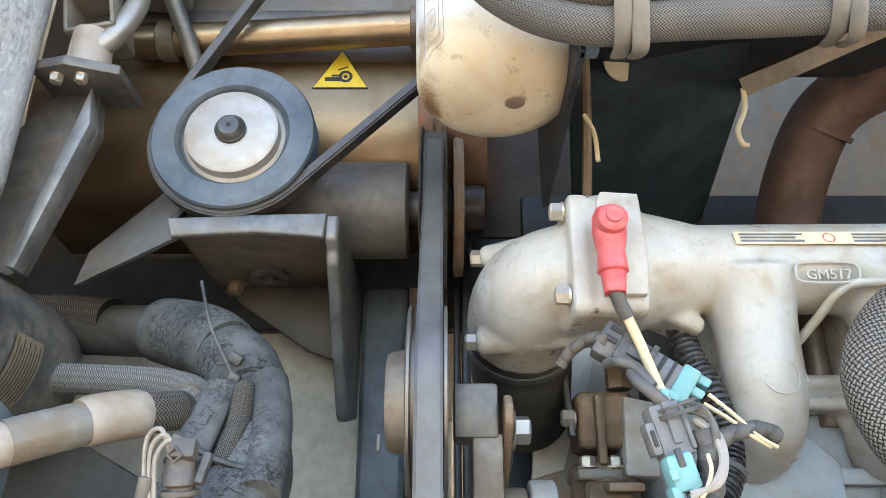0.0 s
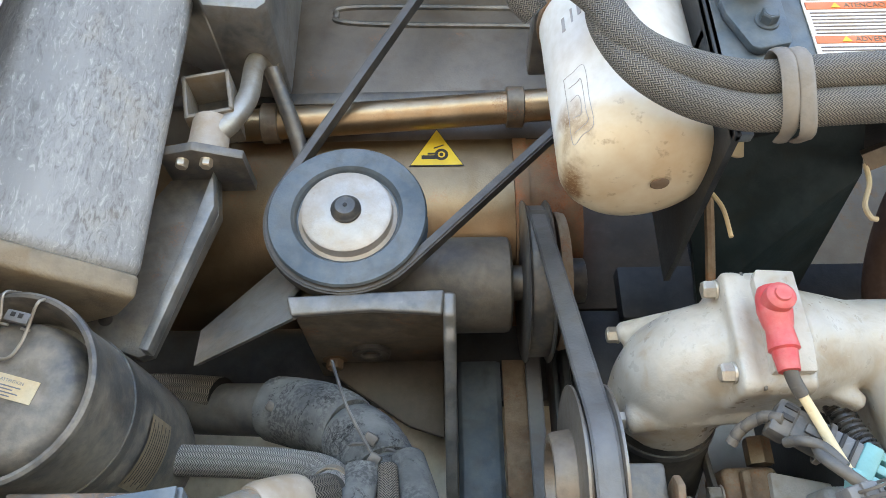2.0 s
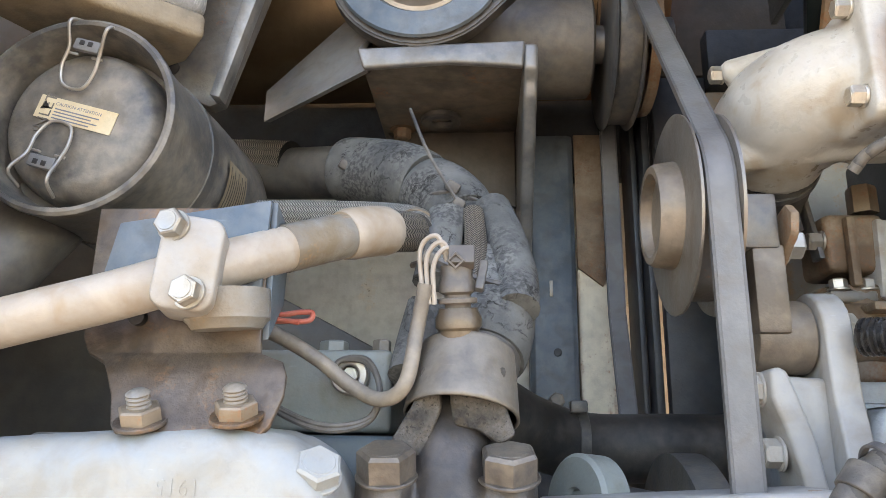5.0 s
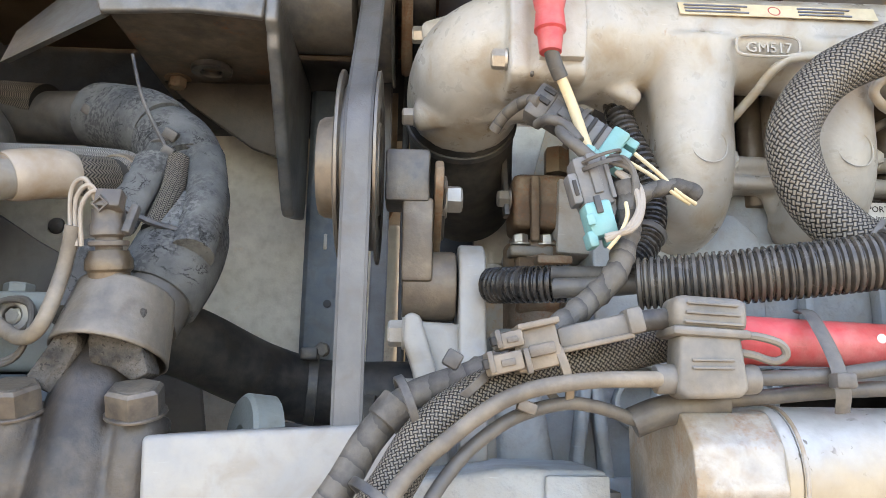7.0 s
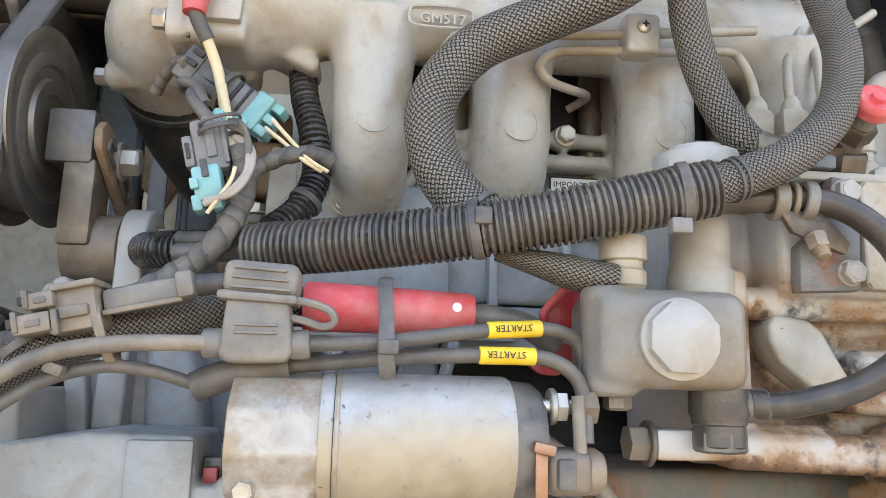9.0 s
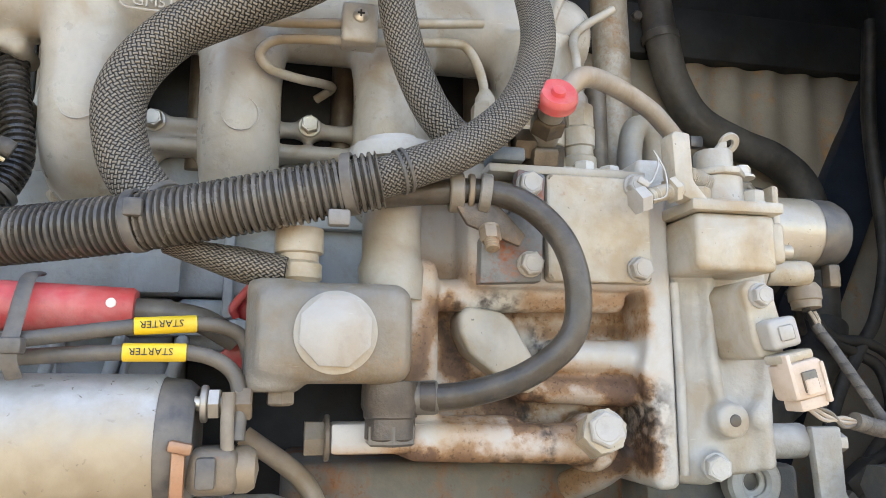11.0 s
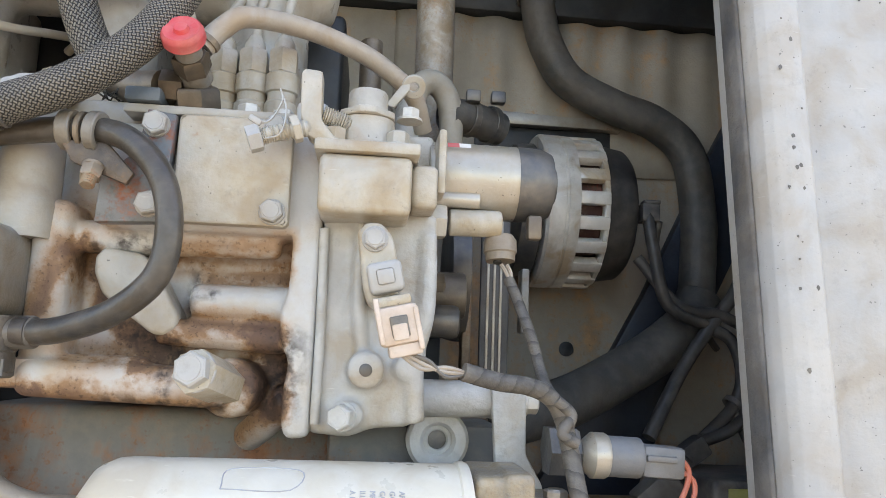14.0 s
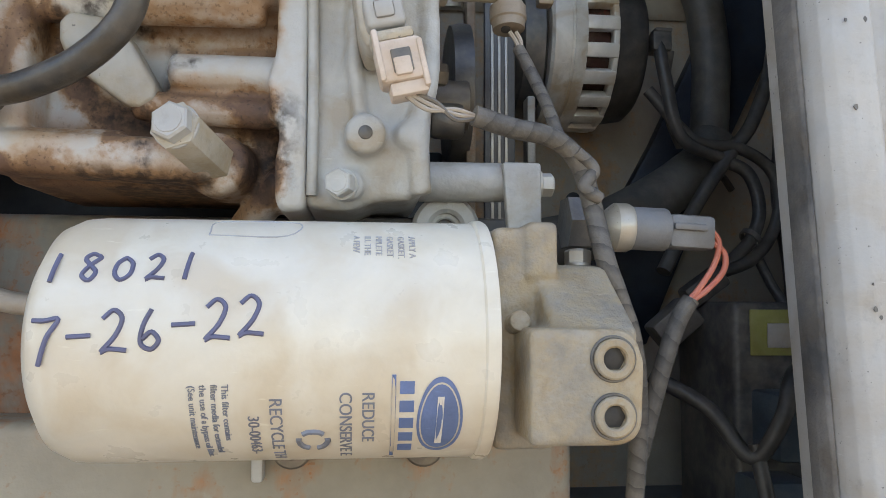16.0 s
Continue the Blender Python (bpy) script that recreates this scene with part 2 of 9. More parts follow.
M["belt"] = surf("worn_belt", (0.085, 0.085, 0.085), 0.5, dust=0.3, dustcol=(0.16, 0.15, 0.135), var=0.1, scale=20, grimy=0.05)
M["rubber"] = surf("dusty_rubber", (0.045, 0.044, 0.042), 0.6, dust=0.45, dustcol=(0.17, 0.15, 0.12), bump=0.2)
M["hose"] = surf("grey_rubber_hose", (0.095, 0.090, 0.083), 0.46, dust=0.5, dustcol=(0.20, 0.17, 0.13), bump=0.25)
M["fuelhose"] = surf("dusty_black_fuel_hose", (0.050, 0.046, 0.041), 0.36, dust=0.5, dustcol=(0.135, 0.108, 0.078), var=0.2, bump=0.3, stain=0.6, grimy=0.3)
M["blackhose"] = surf("black_hose", (0.032, 0.032, 0.033), 0.48, dust=0.45, dustcol=(0.125, 0.11, 0.092), bump=0.15)
M["pipewhite"] = surf("dusty_white_pipe", (0.40, 0.345, 0.28), 0.42, dust=0.45, dustcol=(0.30, 0.22, 0.15), var=0.08, grimy=0.05, stain=0.55)
M["plastic"] = surf("dusty_black_plastic", (0.06, 0.06, 0.062), 0.5, dust=0.5, dustcol=(0.24, 0.21, 0.17), bump=0.15)
M["clipgrey"] = surf("dusty_clip", (0.155, 0.14, 0.12), 0.5, dust=0.45, dustcol=(0.25, 0.21, 0.16), var=0.15)
M["greyplastic"] = surf("dusty_grey_plastic", (0.17, 0.160, 0.145), 0.5, dust=0.5, dustcol=(0.33, 0.28, 0.21), bump=0.15)
M["beigeplastic"] = surf("dusty_beige_plastic", (0.205, 0.172, 0.135), 0.5, dust=0.45, dustcol=(0.36, 0.285, 0.20), var=0.25, bump=0.2)
M["conduit"] = surf("split_conduit", (0.070, 0.066, 0.061), 0.25, dust=0.45, dustcol=(0.17, 0.147, 0.118), var=0.15, scale=14, grimy=0.1)
M["blackconduit"] = surf("black_conduit", (0.022, 0.022, 0.022), 0.28, dust=0.25, dustcol=(0.14, 0.12, 0.1), scale=30)
M["dustycable"] = surf("dusty_tan_cable", (0.165, 0.143, 0.117), 0.5, dust=0.45, var=0.2)
M["red"] = surf("red_rubber_boot", (0.62, 0.065, 0.070), 0.5, dust=0.5, dustcol=(0.56, 0.25, 0.22), var=0.1, grimy=0.25)
M["redwire"] = surf("red_wire", (0.50, 0.09, 0.06), 0.5, dust=0.3, var=0.1)
M["cream"] = surf("cream_wire", (0.74, 0.60, 0.36), 0.5, dust=0.3, var=0.06)
M["whitewire"] = surf("white_wire", (0.36, 0.315, 0.265), 0.5, dust=0.3, var=0.06)
M["teal"] = surf("teal_connector", (0.17, 0.42, 0.42), 0.45, dust=0.45, dustcol=(0.28, 0.36, 0.33), var=0.08)
M["yellow"] = surf("yellow_tag", (0.82, 0.58, 0.03), 0.45, dust=0.15, var=0.05)
M["black"] = surf("black_ink", (0.015, 0.015, 0.016), 0.6, dust=0.1, var=0.1)
M["ink"] = surf("marker_ink", (0.105, 0.11, 0.19), 0.5, dust=0.0, var=0.1)
M["print"] = surf("grey_print", (0.16, 0.18, 0.23), 0.5, dust=0.1, var=0.1)
M["labelprint"] = surf("brown_print", (0.20, 0.165, 0.15), 0.5, dust=0.1, var=0.1)
M["blueprint"] = surf("blue_print", (0.10, 0.17, 0.36), 0.45, dust=0.1, var=0.1)
M["paper"] = surf("label_white", (0.78, 0.77, 0.74), 0.45, dust=0.2, dustcol=(0.55, 0.5, 0.42), var=0.04)
M["orange"] = surf("label_orange", (0.80, 0.20, 0.07), 0.45, dust=0.15, var=0.05)
M["cream_label"] = surf("aged_label", (0.70, 0.60, 0.40), 0.5, dust=0.3, var=0.08)
M["bronze"] = surf("heat_tinted_steel", (0.39, 0.285, 0.18), 0.34, 0.85, dust=0.3, dustcol=(0.3, 0.23, 0.15), rust=0.22, rustcol=(0.16, 0.055, 0.02), scale=9, rustscale=9)
M["bronzepanel"] = surf("heat_tinted_panel", (0.225, 0.155, 0.092), 0.36, 0.8, dust=0.35, dustcol=(0.26, 0.19, 0.115), rust=0.34, rustcol=(0.18, 0.07, 0.025), scale=6, rustscale=6)
M["mufflerrust"] = surf("rust_bled_shell", (0.20, 0.12, 0.065), 0.5, 0.45, dust=0.35, dustcol=(0.26, 0.16, 0.08), rust=0.62, rustcol=(0.15, 0.05, 0.015), scale=9, rustscale=14)
M["brownpanel"] = surf("dull_brown_shield", (0.15, 0.125, 0.10), 0.45, 0.5, dust=0.35, dustcol=(0.22, 0.18, 0.14), rust=0.15, scale=7)
M["alu"] = surf("cast_aluminium", (0.52, 0.50, 0.465), 0.42, 0.3, dust=0.45, dustcol=(0.36, 0.28, 0.2), rust=0.12, var=0.14)
M["altshell"] = surf("bright_cast_shell", (0.68, 0.655, 0.60), 0.38, 0.25, stain=0.9, dust=0.3, dustcol=(0.5, 0.42, 0.3), var=0.1, grimy=0.3)
M["silverpaint"] = surf("silver_plated_can", (0.46, 0.425, 0.36), 0.34, 0.4, dust=0.55, dustcol=(0.40, 0.315, 0.20), rust=0.14, rustcol=(0.26, 0.15, 0.06), var=0.1, speck=0.5)
M["ductend"] = surf("dusty_duct_bottom", (0.27, 0.22, 0.155), 0.8, dust=0.6, dustcol=(0.33, 0.26, 0.17), var=0.25, bump=0.6)
M["acleaner"] = surf("dusty_air_cleaner", (0.10, 0.099, 0.096), 0.42, dust=0.5, dustcol=(0.36, 0.31, 0.24), var=0.2, bump=0.25)
M["back"] = streaked("stained_back_panel", (0.37, 0.335, 0.275), 0.46, 0.15, sx=14, sz=1.2, rustcol=(0.26, 0.15, 0.07))
M["backclean"] = streaked("pale_back_panel", (0.70, 0.665, 0.57), 0.02, 0.0, sx=22, sz=1.5, rustcol=(0.46, 0.38, 0.27))
M["post"] = surf("weathered_white_post", (0.42, 0.42, 0.41), 0.5, dust=0.55, dustcol=(0.43, 0.39, 0.335), var=0.06, scale=11, speck=0.4, grimy=0.3)
M["gasket"] = surf("foam_gasket", (0.12, 0.12, 0.12), 0.9, dust=0.2, var=0.3, bump=1.0, grain=300)
M["sleeve"] = braid("woven_black_sleeve", (0.11, 0.10, 0.088), (0.265, 0.235, 0.19), 24.0, 0.0040, 0.35, 0.004, 1.0)
M["finesleeve"] = braid("woven_grey_brown_sleeve", (0.10, 0.092, 0.08), (0.245, 0.218, 0.178), 24.0, 0.0029, 0.4, 0.03, 1.0)
M["clearbraid"] = braid("jacketed_steel_braid", (0.17, 0.165, 0.155), (0.50, 0.48, 0.44), 30.0, 0.0030, 0.2, 0.35)
M["nylon"] = braid("woven_grey_sleeve", (0.10, 0.10, 0.098), (0.24, 0.225, 0.195), 40.0, 0.0026, 0.45, 0.35)
M["steelbraid"] = braid("steel_braid", (0.08, 0.074, 0.066), (0.235, 0.208, 0.17), 30.0, 0.0028, 0.3, 0.05)
M["foam"] = foam_mat()


def taped(name, col, pitch=0.011):
    """Cloth tape wound in a spiral: dark lap seams, a raised edge and dust on the laps."""
    n = Nodes(name)
    sep = n.node("ShaderNodeSeparateXYZ", Vector=n.coord(True))
    mid, big, fine = n.noise(90.0, 5), n.noise(25.0, 5), n.noise(520.0, 3)
    s = n.math("ADD", sep.outputs[0], n.math("DIVIDE", sep.outputs[1], pitch))
    s = n.math("FRACT", n.math("ADD", s, n.math("MULTIPLY", big, 2.6)))
    c = n.mix(n.ramp(mid, 0.35, 0.65), tuple(x * 0.75 for x in col), tuple(x * 1.3 for x in col))
    c = n.mix(n.math("MULTIPLY", n.ramp(big, 0.45, 0.6), 0.5), c, (0.20, 0.168, 0.128))
    c = n.mix(n.ramp(s, 0.0, 0.40), tuple(x * 0.6 for x in col), c)
    n.bump(n.math("ADD", n.math("MULTIPLY", s, 0.5), n.math("ADD", n.math("MULTIPLY", mid, 0.8), n.math("MULTIPLY", fine, 0.4))), 0.7, 0.0015)
    return n.done(c, 0.6)


M["taped"] = taped("wound_cloth_tape", (0.088, 0.080, 0.070))
M["rawfoam"] = surf("raw_foam_edge", (0.075, 0.070, 0.063), 0.95, dust=0.3, dustcol=(0.17, 0.15, 0.125), var=0.5, bump=1.0, grain=420, scale=60, speck=1.6, grimy=1.0)
M["copper"] = surf("copper_strap", (0.36, 0.18, 0.105), 0.45, 0.7, dust=0.3, rust=0.2)
M["redpart"] = surf("red_enamel", (0.48, 0.03, 0.04), 0.35, dust=0.2, var=0.1)
M["green"] = surf("olive_label", (0.30, 0.30, 0.08), 0.5, dust=0.3)
M["ground"] = surf("concrete_ground", (0.135, 0.123, 0.105), 0.85, dust=0.4, dustcol=(0.155, 0.135, 0.108), var=0.15, scale=0.8, grain=60)
M["outer"] = surf("white_unit_body", (0.70, 0.69, 0.66), 0.45, dust=0.25, var=0.06, scale=3)
M["stopbracket"] = surf("flaking_bracket", (0.150, 0.165, 0.175), 0.5, dust=0.25, dustcol=(0.24, 0.20, 0.15), rust=0.58, rustcol=(0.17, 0.062, 0.032), rustscale=60, grimy=0.5)
M["plugpink"] = surf("beige_plug", (0.60, 0.50, 0.42), 0.5, dust=0.3, dustcol=(0.45, 0.34, 0.24), var=0.08)
M["greyplug"] = surf("grey_plug", (0.16, 0.165, 0.17), 0.45, dust=0.35, dustcol=(0.28, 0.25, 0.21), var=0.1)
M["redlead"] = surf("faded_red_lead", (0.60, 0.17, 0.11), 0.5, dust=0.2, var=0.08)
M["windings"] = surf("dark_windings", (0.08, 0.03, 0.025), 0.5, dust=0.3, rust=0.2, rustcol=(0.25, 0.03, 0.03))
M["filterhead"] = surf("filter_head_casting", (0.30, 0.265, 0.21), 0.42, dust=0.75, dustcol=(0.36, 0.27, 0.155), rust=0.22, rustcol=(0.17, 0.105, 0.05), rustscale=26, var=0.22, scale=24, bump=0.7)


def canister_mat():
    """White can whose lower end is stained tan with an uneven border, and brown at one side."""
    n = Nodes("stained_canister")
    sep = n.node("ShaderNodeSeparateXYZ", Vector=n.coord())
    big, mid, fine = n.noise(16.0, 6), n.noise(90.0, 5), n.noise(420.0, 3)
    edge = n.math("ADD", n.math("ADD", sep.outputs[2], n.math("MULTIPLY", sep.outputs[0], 0.10)), n.math("MULTIPLY", n.math("SUBTRACT", big, 0.5), -0.05))
    tan = n.math("SUBTRACT", 1.0, n.ramp(edge, 0.040, 0.062))
    c = n.mix(n.ramp(mid, 0.4, 0.7), (0.78, 0.78, 0.76), (0.70, 0.69, 0.65))
    t = n.mix(n.ramp(n.noise(30.0, 6), 0.35, 0.7), (0.70, 0.60, 0.42), (0.60, 0.44, 0.24))
    t = n.mix(n.math("MULTIPLY", n.ramp(mid, 0.62, 0.72), 0.6), t, (0.25, 0.14, 0.06))
    c = n.mix(n.math("MULTIPLY", tan, 0.9), c, t)
    side = n.math("MULTIPLY", n.math("SUBTRACT", 1.0, n.ramp(n.math("ADD", sep.outputs[0], n.math("MULTIPLY", mid, 0.02)), -0.046, -0.036)), tan)
    c = n.mix(n.math("MULTIPLY", side, n.math("MULTIPLY", n.ramp(fine, 0.1, 0.5), n.ramp(big, 0.38, 0.55))), c, (0.22, 0.115, 0.05))
    n.bump(n.math("ADD", fine, mid), 0.15)
    return n.done(c, n.math("ADD", 0.32, n.math("MULTIPLY", tan, 0.2)))


M["canister"] = canister_mat()


def solenoid_mat():
    """Silver plated can: pale above, a tan film of dried mud below with an uneven border, dark nicks."""
    n = Nodes("mud_filmed_silver_can")
    sep = n.node("ShaderNodeSeparateXYZ", Vector=n.coord())
    big, mid, fine = n.noise(26.0, 6), n.noise(110.0, 5), n.noise(420.0, 3)
    k = n.math("ADD", n.math("ADD", sep.outputs[2], n.math("MULTIPLY", sep.outputs[1], 0.5)), n.math("MULTIPLY", n.math("SUBTRACT", big, 0.5), 0.075))
    mud = n.math("SUBTRACT", 1.0, n.ramp(k, 0.030, 0.064))
    c = n.mix(n.ramp(mid, 0.35, 0.7), (0.43, 0.435, 0.42), (0.35, 0.345, 0.325))
    c = n.mix(n.math("MULTIPLY", mud, 0.8), c, n.mix(n.ramp(big, 0.4, 0.65), (0.42, 0.33, 0.205), (0.31, 0.22, 0.12)))
    nick = n.math("MULTIPLY", n.ramp(n.noise(170.0, 3, 0.5, None, 0.8), 0.66, 0.71), n.ramp(big, 0.44, 0.56))
    c = n.mix(n.math("MULTIPLY", nick, 0.85), c, (0.10, 0.085, 0.06))
    n.bump(n.math("ADD", fine, mid), 0.2)
    return n.done(c, n.math("ADD", 0.30, n.math("MULTIPLY", mud, 0.25)), n.math("MULTIPLY", n.math("SUBTRACT", 1.0, mud), 0.2))


M["solenoid"] = solenoid_mat()
M["steelgrey"] = surf("scuffed_grey_steel", (0.20, 0.205, 0.205), 0.42, 0.35, dust=0.45, dustcol=(0.28, 0.25, 0.21), rust=0.06, var=0.3)
M["tape"] = surf("dull_tape", (0.135, 0.123, 0.105), 0.45, 0.15, dust=0.5, dustcol=(0.27, 0.23, 0.18), var=0.2, bump=0.3)
M["clampgrey"] = surf("dusty_clamp_paint", (0.33, 0.315, 0.29), 0.45, dust=0.5, dustcol=(0.36, 0.29, 0.21), rust=0.12, var=0.1)
M["bracketsteel"] = surf("bracket_steel", (0.095, 0.075, 0.060), 0.42, 0.3, dust=0.45, dustcol=(0.24, 0.18, 0.125), rust=0.46, rustcol=(0.14, 0.070, 0.030), rustscale=22, var=0.3, bump=0.5, stain=0.8)
M["valve"] = surf("dark_valve_casting", (0.066, 0.061, 0.058), 0.4, 0.3, dust=0.45, dustcol=(0.165, 0.13, 0.095), var=0.3, bump=0.4)
M["valvebolt"] = surf("dusty_valve_bolt", (0.12, 0.105, 0.09), 0.42, 0.4, dust=0.5, dustcol=(0.32, 0.26, 0.19), rust=0.15, var=0.25)
M["rustnut"] = surf("rusty_nut", (0.24, 0.185, 0.13), 0.5, 0.3, dust=0.4, rust=0.35, var=0.25)
M["nosecast"] = surf("stained_nose_casting", (0.42, 0.39, 0.345), 0.42, 0.15, dust=0.6, dustcol=(0.30, 0.22, 0.135), rust=0.38, rustcol=(0.2, 0.10, 0.045), var=0.2, bump=0.4, stain=0.8, grimy=0.5, scale=22)
M["fitting"] = surf("stained_fitting", (0.235, 0.220, 0.192), 0.36, dust=0.7, dustcol=(0.19, 0.137, 0.08), rust=0.25, rustcol=(0.2, 0.11, 0.05), var=0.2, bump=0.4)
M["neck"] = surf("dusty_neck_paint", (0.40, 0.385, 0.345), 0.45, dust=0.5, dustcol=(0.38, 0.31, 0.21), rust=0.1, var=0.15)
M["dustyhose"] = surf("dusty_coolant_hose", (0.075, 0.075, 0.073), 0.55, dust=0.6, dustcol=(0.15, 0.135, 0.115), var=0.2)
M["belt_centre"] = surf("polished_belt", (0.125, 0.125, 0.125), 0.4, dust=0.3, dustcol=(0.18, 0.168, 0.15), var=0.1, scale=20, grimy=0.05)


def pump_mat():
    """Pale paint with rust along edges and recesses, black oily dribbles, and a cavity painted dark with its shade."""
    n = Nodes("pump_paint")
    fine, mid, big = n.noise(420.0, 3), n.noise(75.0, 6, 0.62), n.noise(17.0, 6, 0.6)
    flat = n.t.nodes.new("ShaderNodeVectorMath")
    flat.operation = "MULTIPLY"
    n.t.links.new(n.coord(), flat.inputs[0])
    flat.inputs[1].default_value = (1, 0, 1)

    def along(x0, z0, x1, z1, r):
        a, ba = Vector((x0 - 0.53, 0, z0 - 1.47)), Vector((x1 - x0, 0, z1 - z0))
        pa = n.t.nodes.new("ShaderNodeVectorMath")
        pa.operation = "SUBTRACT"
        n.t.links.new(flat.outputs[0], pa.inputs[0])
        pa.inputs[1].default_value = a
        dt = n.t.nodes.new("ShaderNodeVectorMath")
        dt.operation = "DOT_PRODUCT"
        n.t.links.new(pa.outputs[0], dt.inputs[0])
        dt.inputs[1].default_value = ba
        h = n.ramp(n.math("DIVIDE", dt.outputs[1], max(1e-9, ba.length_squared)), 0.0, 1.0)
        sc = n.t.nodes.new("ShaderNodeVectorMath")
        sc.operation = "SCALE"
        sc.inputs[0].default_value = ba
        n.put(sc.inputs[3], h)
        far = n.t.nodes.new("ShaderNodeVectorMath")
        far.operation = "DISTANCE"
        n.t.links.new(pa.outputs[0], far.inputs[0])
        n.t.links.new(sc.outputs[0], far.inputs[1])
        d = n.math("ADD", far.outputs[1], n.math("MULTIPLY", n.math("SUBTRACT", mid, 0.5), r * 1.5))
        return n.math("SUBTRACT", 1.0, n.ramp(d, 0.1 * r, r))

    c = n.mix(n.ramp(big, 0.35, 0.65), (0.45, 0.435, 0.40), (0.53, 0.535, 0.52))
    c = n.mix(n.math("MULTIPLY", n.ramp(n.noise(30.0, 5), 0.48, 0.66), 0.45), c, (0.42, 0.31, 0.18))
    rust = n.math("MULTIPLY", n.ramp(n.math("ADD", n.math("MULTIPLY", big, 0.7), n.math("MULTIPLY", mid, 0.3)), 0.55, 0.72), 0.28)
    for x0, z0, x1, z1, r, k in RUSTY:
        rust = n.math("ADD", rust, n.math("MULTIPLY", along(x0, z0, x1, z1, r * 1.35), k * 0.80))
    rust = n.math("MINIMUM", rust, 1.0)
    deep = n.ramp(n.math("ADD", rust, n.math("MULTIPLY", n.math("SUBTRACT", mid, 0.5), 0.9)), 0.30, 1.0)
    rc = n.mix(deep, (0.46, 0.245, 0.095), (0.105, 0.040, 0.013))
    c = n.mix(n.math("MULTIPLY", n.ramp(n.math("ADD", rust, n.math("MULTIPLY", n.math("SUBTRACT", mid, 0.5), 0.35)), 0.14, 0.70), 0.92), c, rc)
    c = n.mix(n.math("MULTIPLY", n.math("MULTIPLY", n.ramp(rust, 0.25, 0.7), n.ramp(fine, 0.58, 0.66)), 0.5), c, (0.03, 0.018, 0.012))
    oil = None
    for x0, z0, x1, z1, r, k in OIL_AND_SHADE:
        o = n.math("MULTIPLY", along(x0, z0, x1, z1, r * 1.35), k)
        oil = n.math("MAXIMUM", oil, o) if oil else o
    # Dribbles and the cavity's shade share this near-black mix.
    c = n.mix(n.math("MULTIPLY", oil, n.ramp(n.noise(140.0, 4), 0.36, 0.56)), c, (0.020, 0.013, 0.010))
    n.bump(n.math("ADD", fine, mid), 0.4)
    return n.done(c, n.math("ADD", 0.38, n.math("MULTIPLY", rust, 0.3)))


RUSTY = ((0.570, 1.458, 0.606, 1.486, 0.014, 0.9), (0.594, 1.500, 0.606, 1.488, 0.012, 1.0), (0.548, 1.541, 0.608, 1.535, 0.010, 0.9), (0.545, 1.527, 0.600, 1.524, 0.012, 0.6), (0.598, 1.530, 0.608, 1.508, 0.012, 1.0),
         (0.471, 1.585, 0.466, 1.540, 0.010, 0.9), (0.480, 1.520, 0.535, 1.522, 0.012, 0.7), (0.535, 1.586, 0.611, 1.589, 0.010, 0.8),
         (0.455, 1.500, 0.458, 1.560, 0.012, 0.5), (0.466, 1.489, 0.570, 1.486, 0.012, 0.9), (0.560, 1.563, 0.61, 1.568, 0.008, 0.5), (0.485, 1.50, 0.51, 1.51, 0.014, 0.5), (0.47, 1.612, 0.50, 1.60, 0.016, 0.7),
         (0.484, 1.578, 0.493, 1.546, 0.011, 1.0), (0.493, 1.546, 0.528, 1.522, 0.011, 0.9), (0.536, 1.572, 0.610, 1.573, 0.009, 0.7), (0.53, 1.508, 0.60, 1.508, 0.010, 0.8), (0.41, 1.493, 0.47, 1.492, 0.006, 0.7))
# The 0.612 entry blackens the rusty cavity by the stud with its shade.
OIL_AND_SHADE = ((0.489, 1.583, 0.485, 1.572, 0.006, 0.8), (0.485, 1.572, 0.507, 1.533, 0.007, 0.7), (0.507, 1.533, 0.536, 1.524, 0.008, 0.9), (0.541, 1.528, 0.543, 1.490, 0.006, 0.9),
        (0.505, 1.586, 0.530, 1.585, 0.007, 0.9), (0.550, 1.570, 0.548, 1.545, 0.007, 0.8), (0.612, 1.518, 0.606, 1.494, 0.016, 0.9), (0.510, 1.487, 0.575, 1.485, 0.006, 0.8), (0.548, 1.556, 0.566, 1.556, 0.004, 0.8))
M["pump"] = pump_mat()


def duct_mat():
    """Weathered black plastic gone pale grey: rubbed streaks, fibrous scratches and dust."""
    n = Nodes("weathered_plastic_duct")
    mp = n.node("ShaderNodeMapping", Scale=(190.0, 190.0, 60.0))
    n.t.links.new(n.coord(), mp.inputs["Vector"])
    mq = n.node("ShaderNodeMapping", Scale=(14.0, 14.0, 2.2))
    n.t.links.new(n.coord(), mq.inputs["Vector"])
    scratch, rub, fine, big = n.noise(1.0, 6, 0.7, mp.outputs[0], 1.2), n.noise(1.0, 4, 0.5, mq.outputs[0]), n.noise(500.0, 3), n.noise(11.0, 6, 0.65)
    c = n.mix(n.ramp(rub, 0.35, 0.65), (0.20, 0.20, 0.198), (0.33, 0.33, 0.322))
    c = n.mix(n.math("MULTIPLY", n.math("MULTIPLY", n.ramp(scratch, 0.50, 0.62), n.ramp(big, 0.40, 0.58)), 0.85), c, (0.10, 0.096, 0.09))
    c = n.mix(n.math("MULTIPLY", n.ramp(scratch, 0.44, 0.34), 0.7), c, (0.50, 0.49, 0.46))
    c = n.mix(n.math("MULTIPLY", n.ramp(big, 0.52, 0.68), 0.45), c, (0.42, 0.37, 0.29))
    n.bump(n.math("ADD", scratch, fine), 0.5)
    return n.done(c, 0.5)


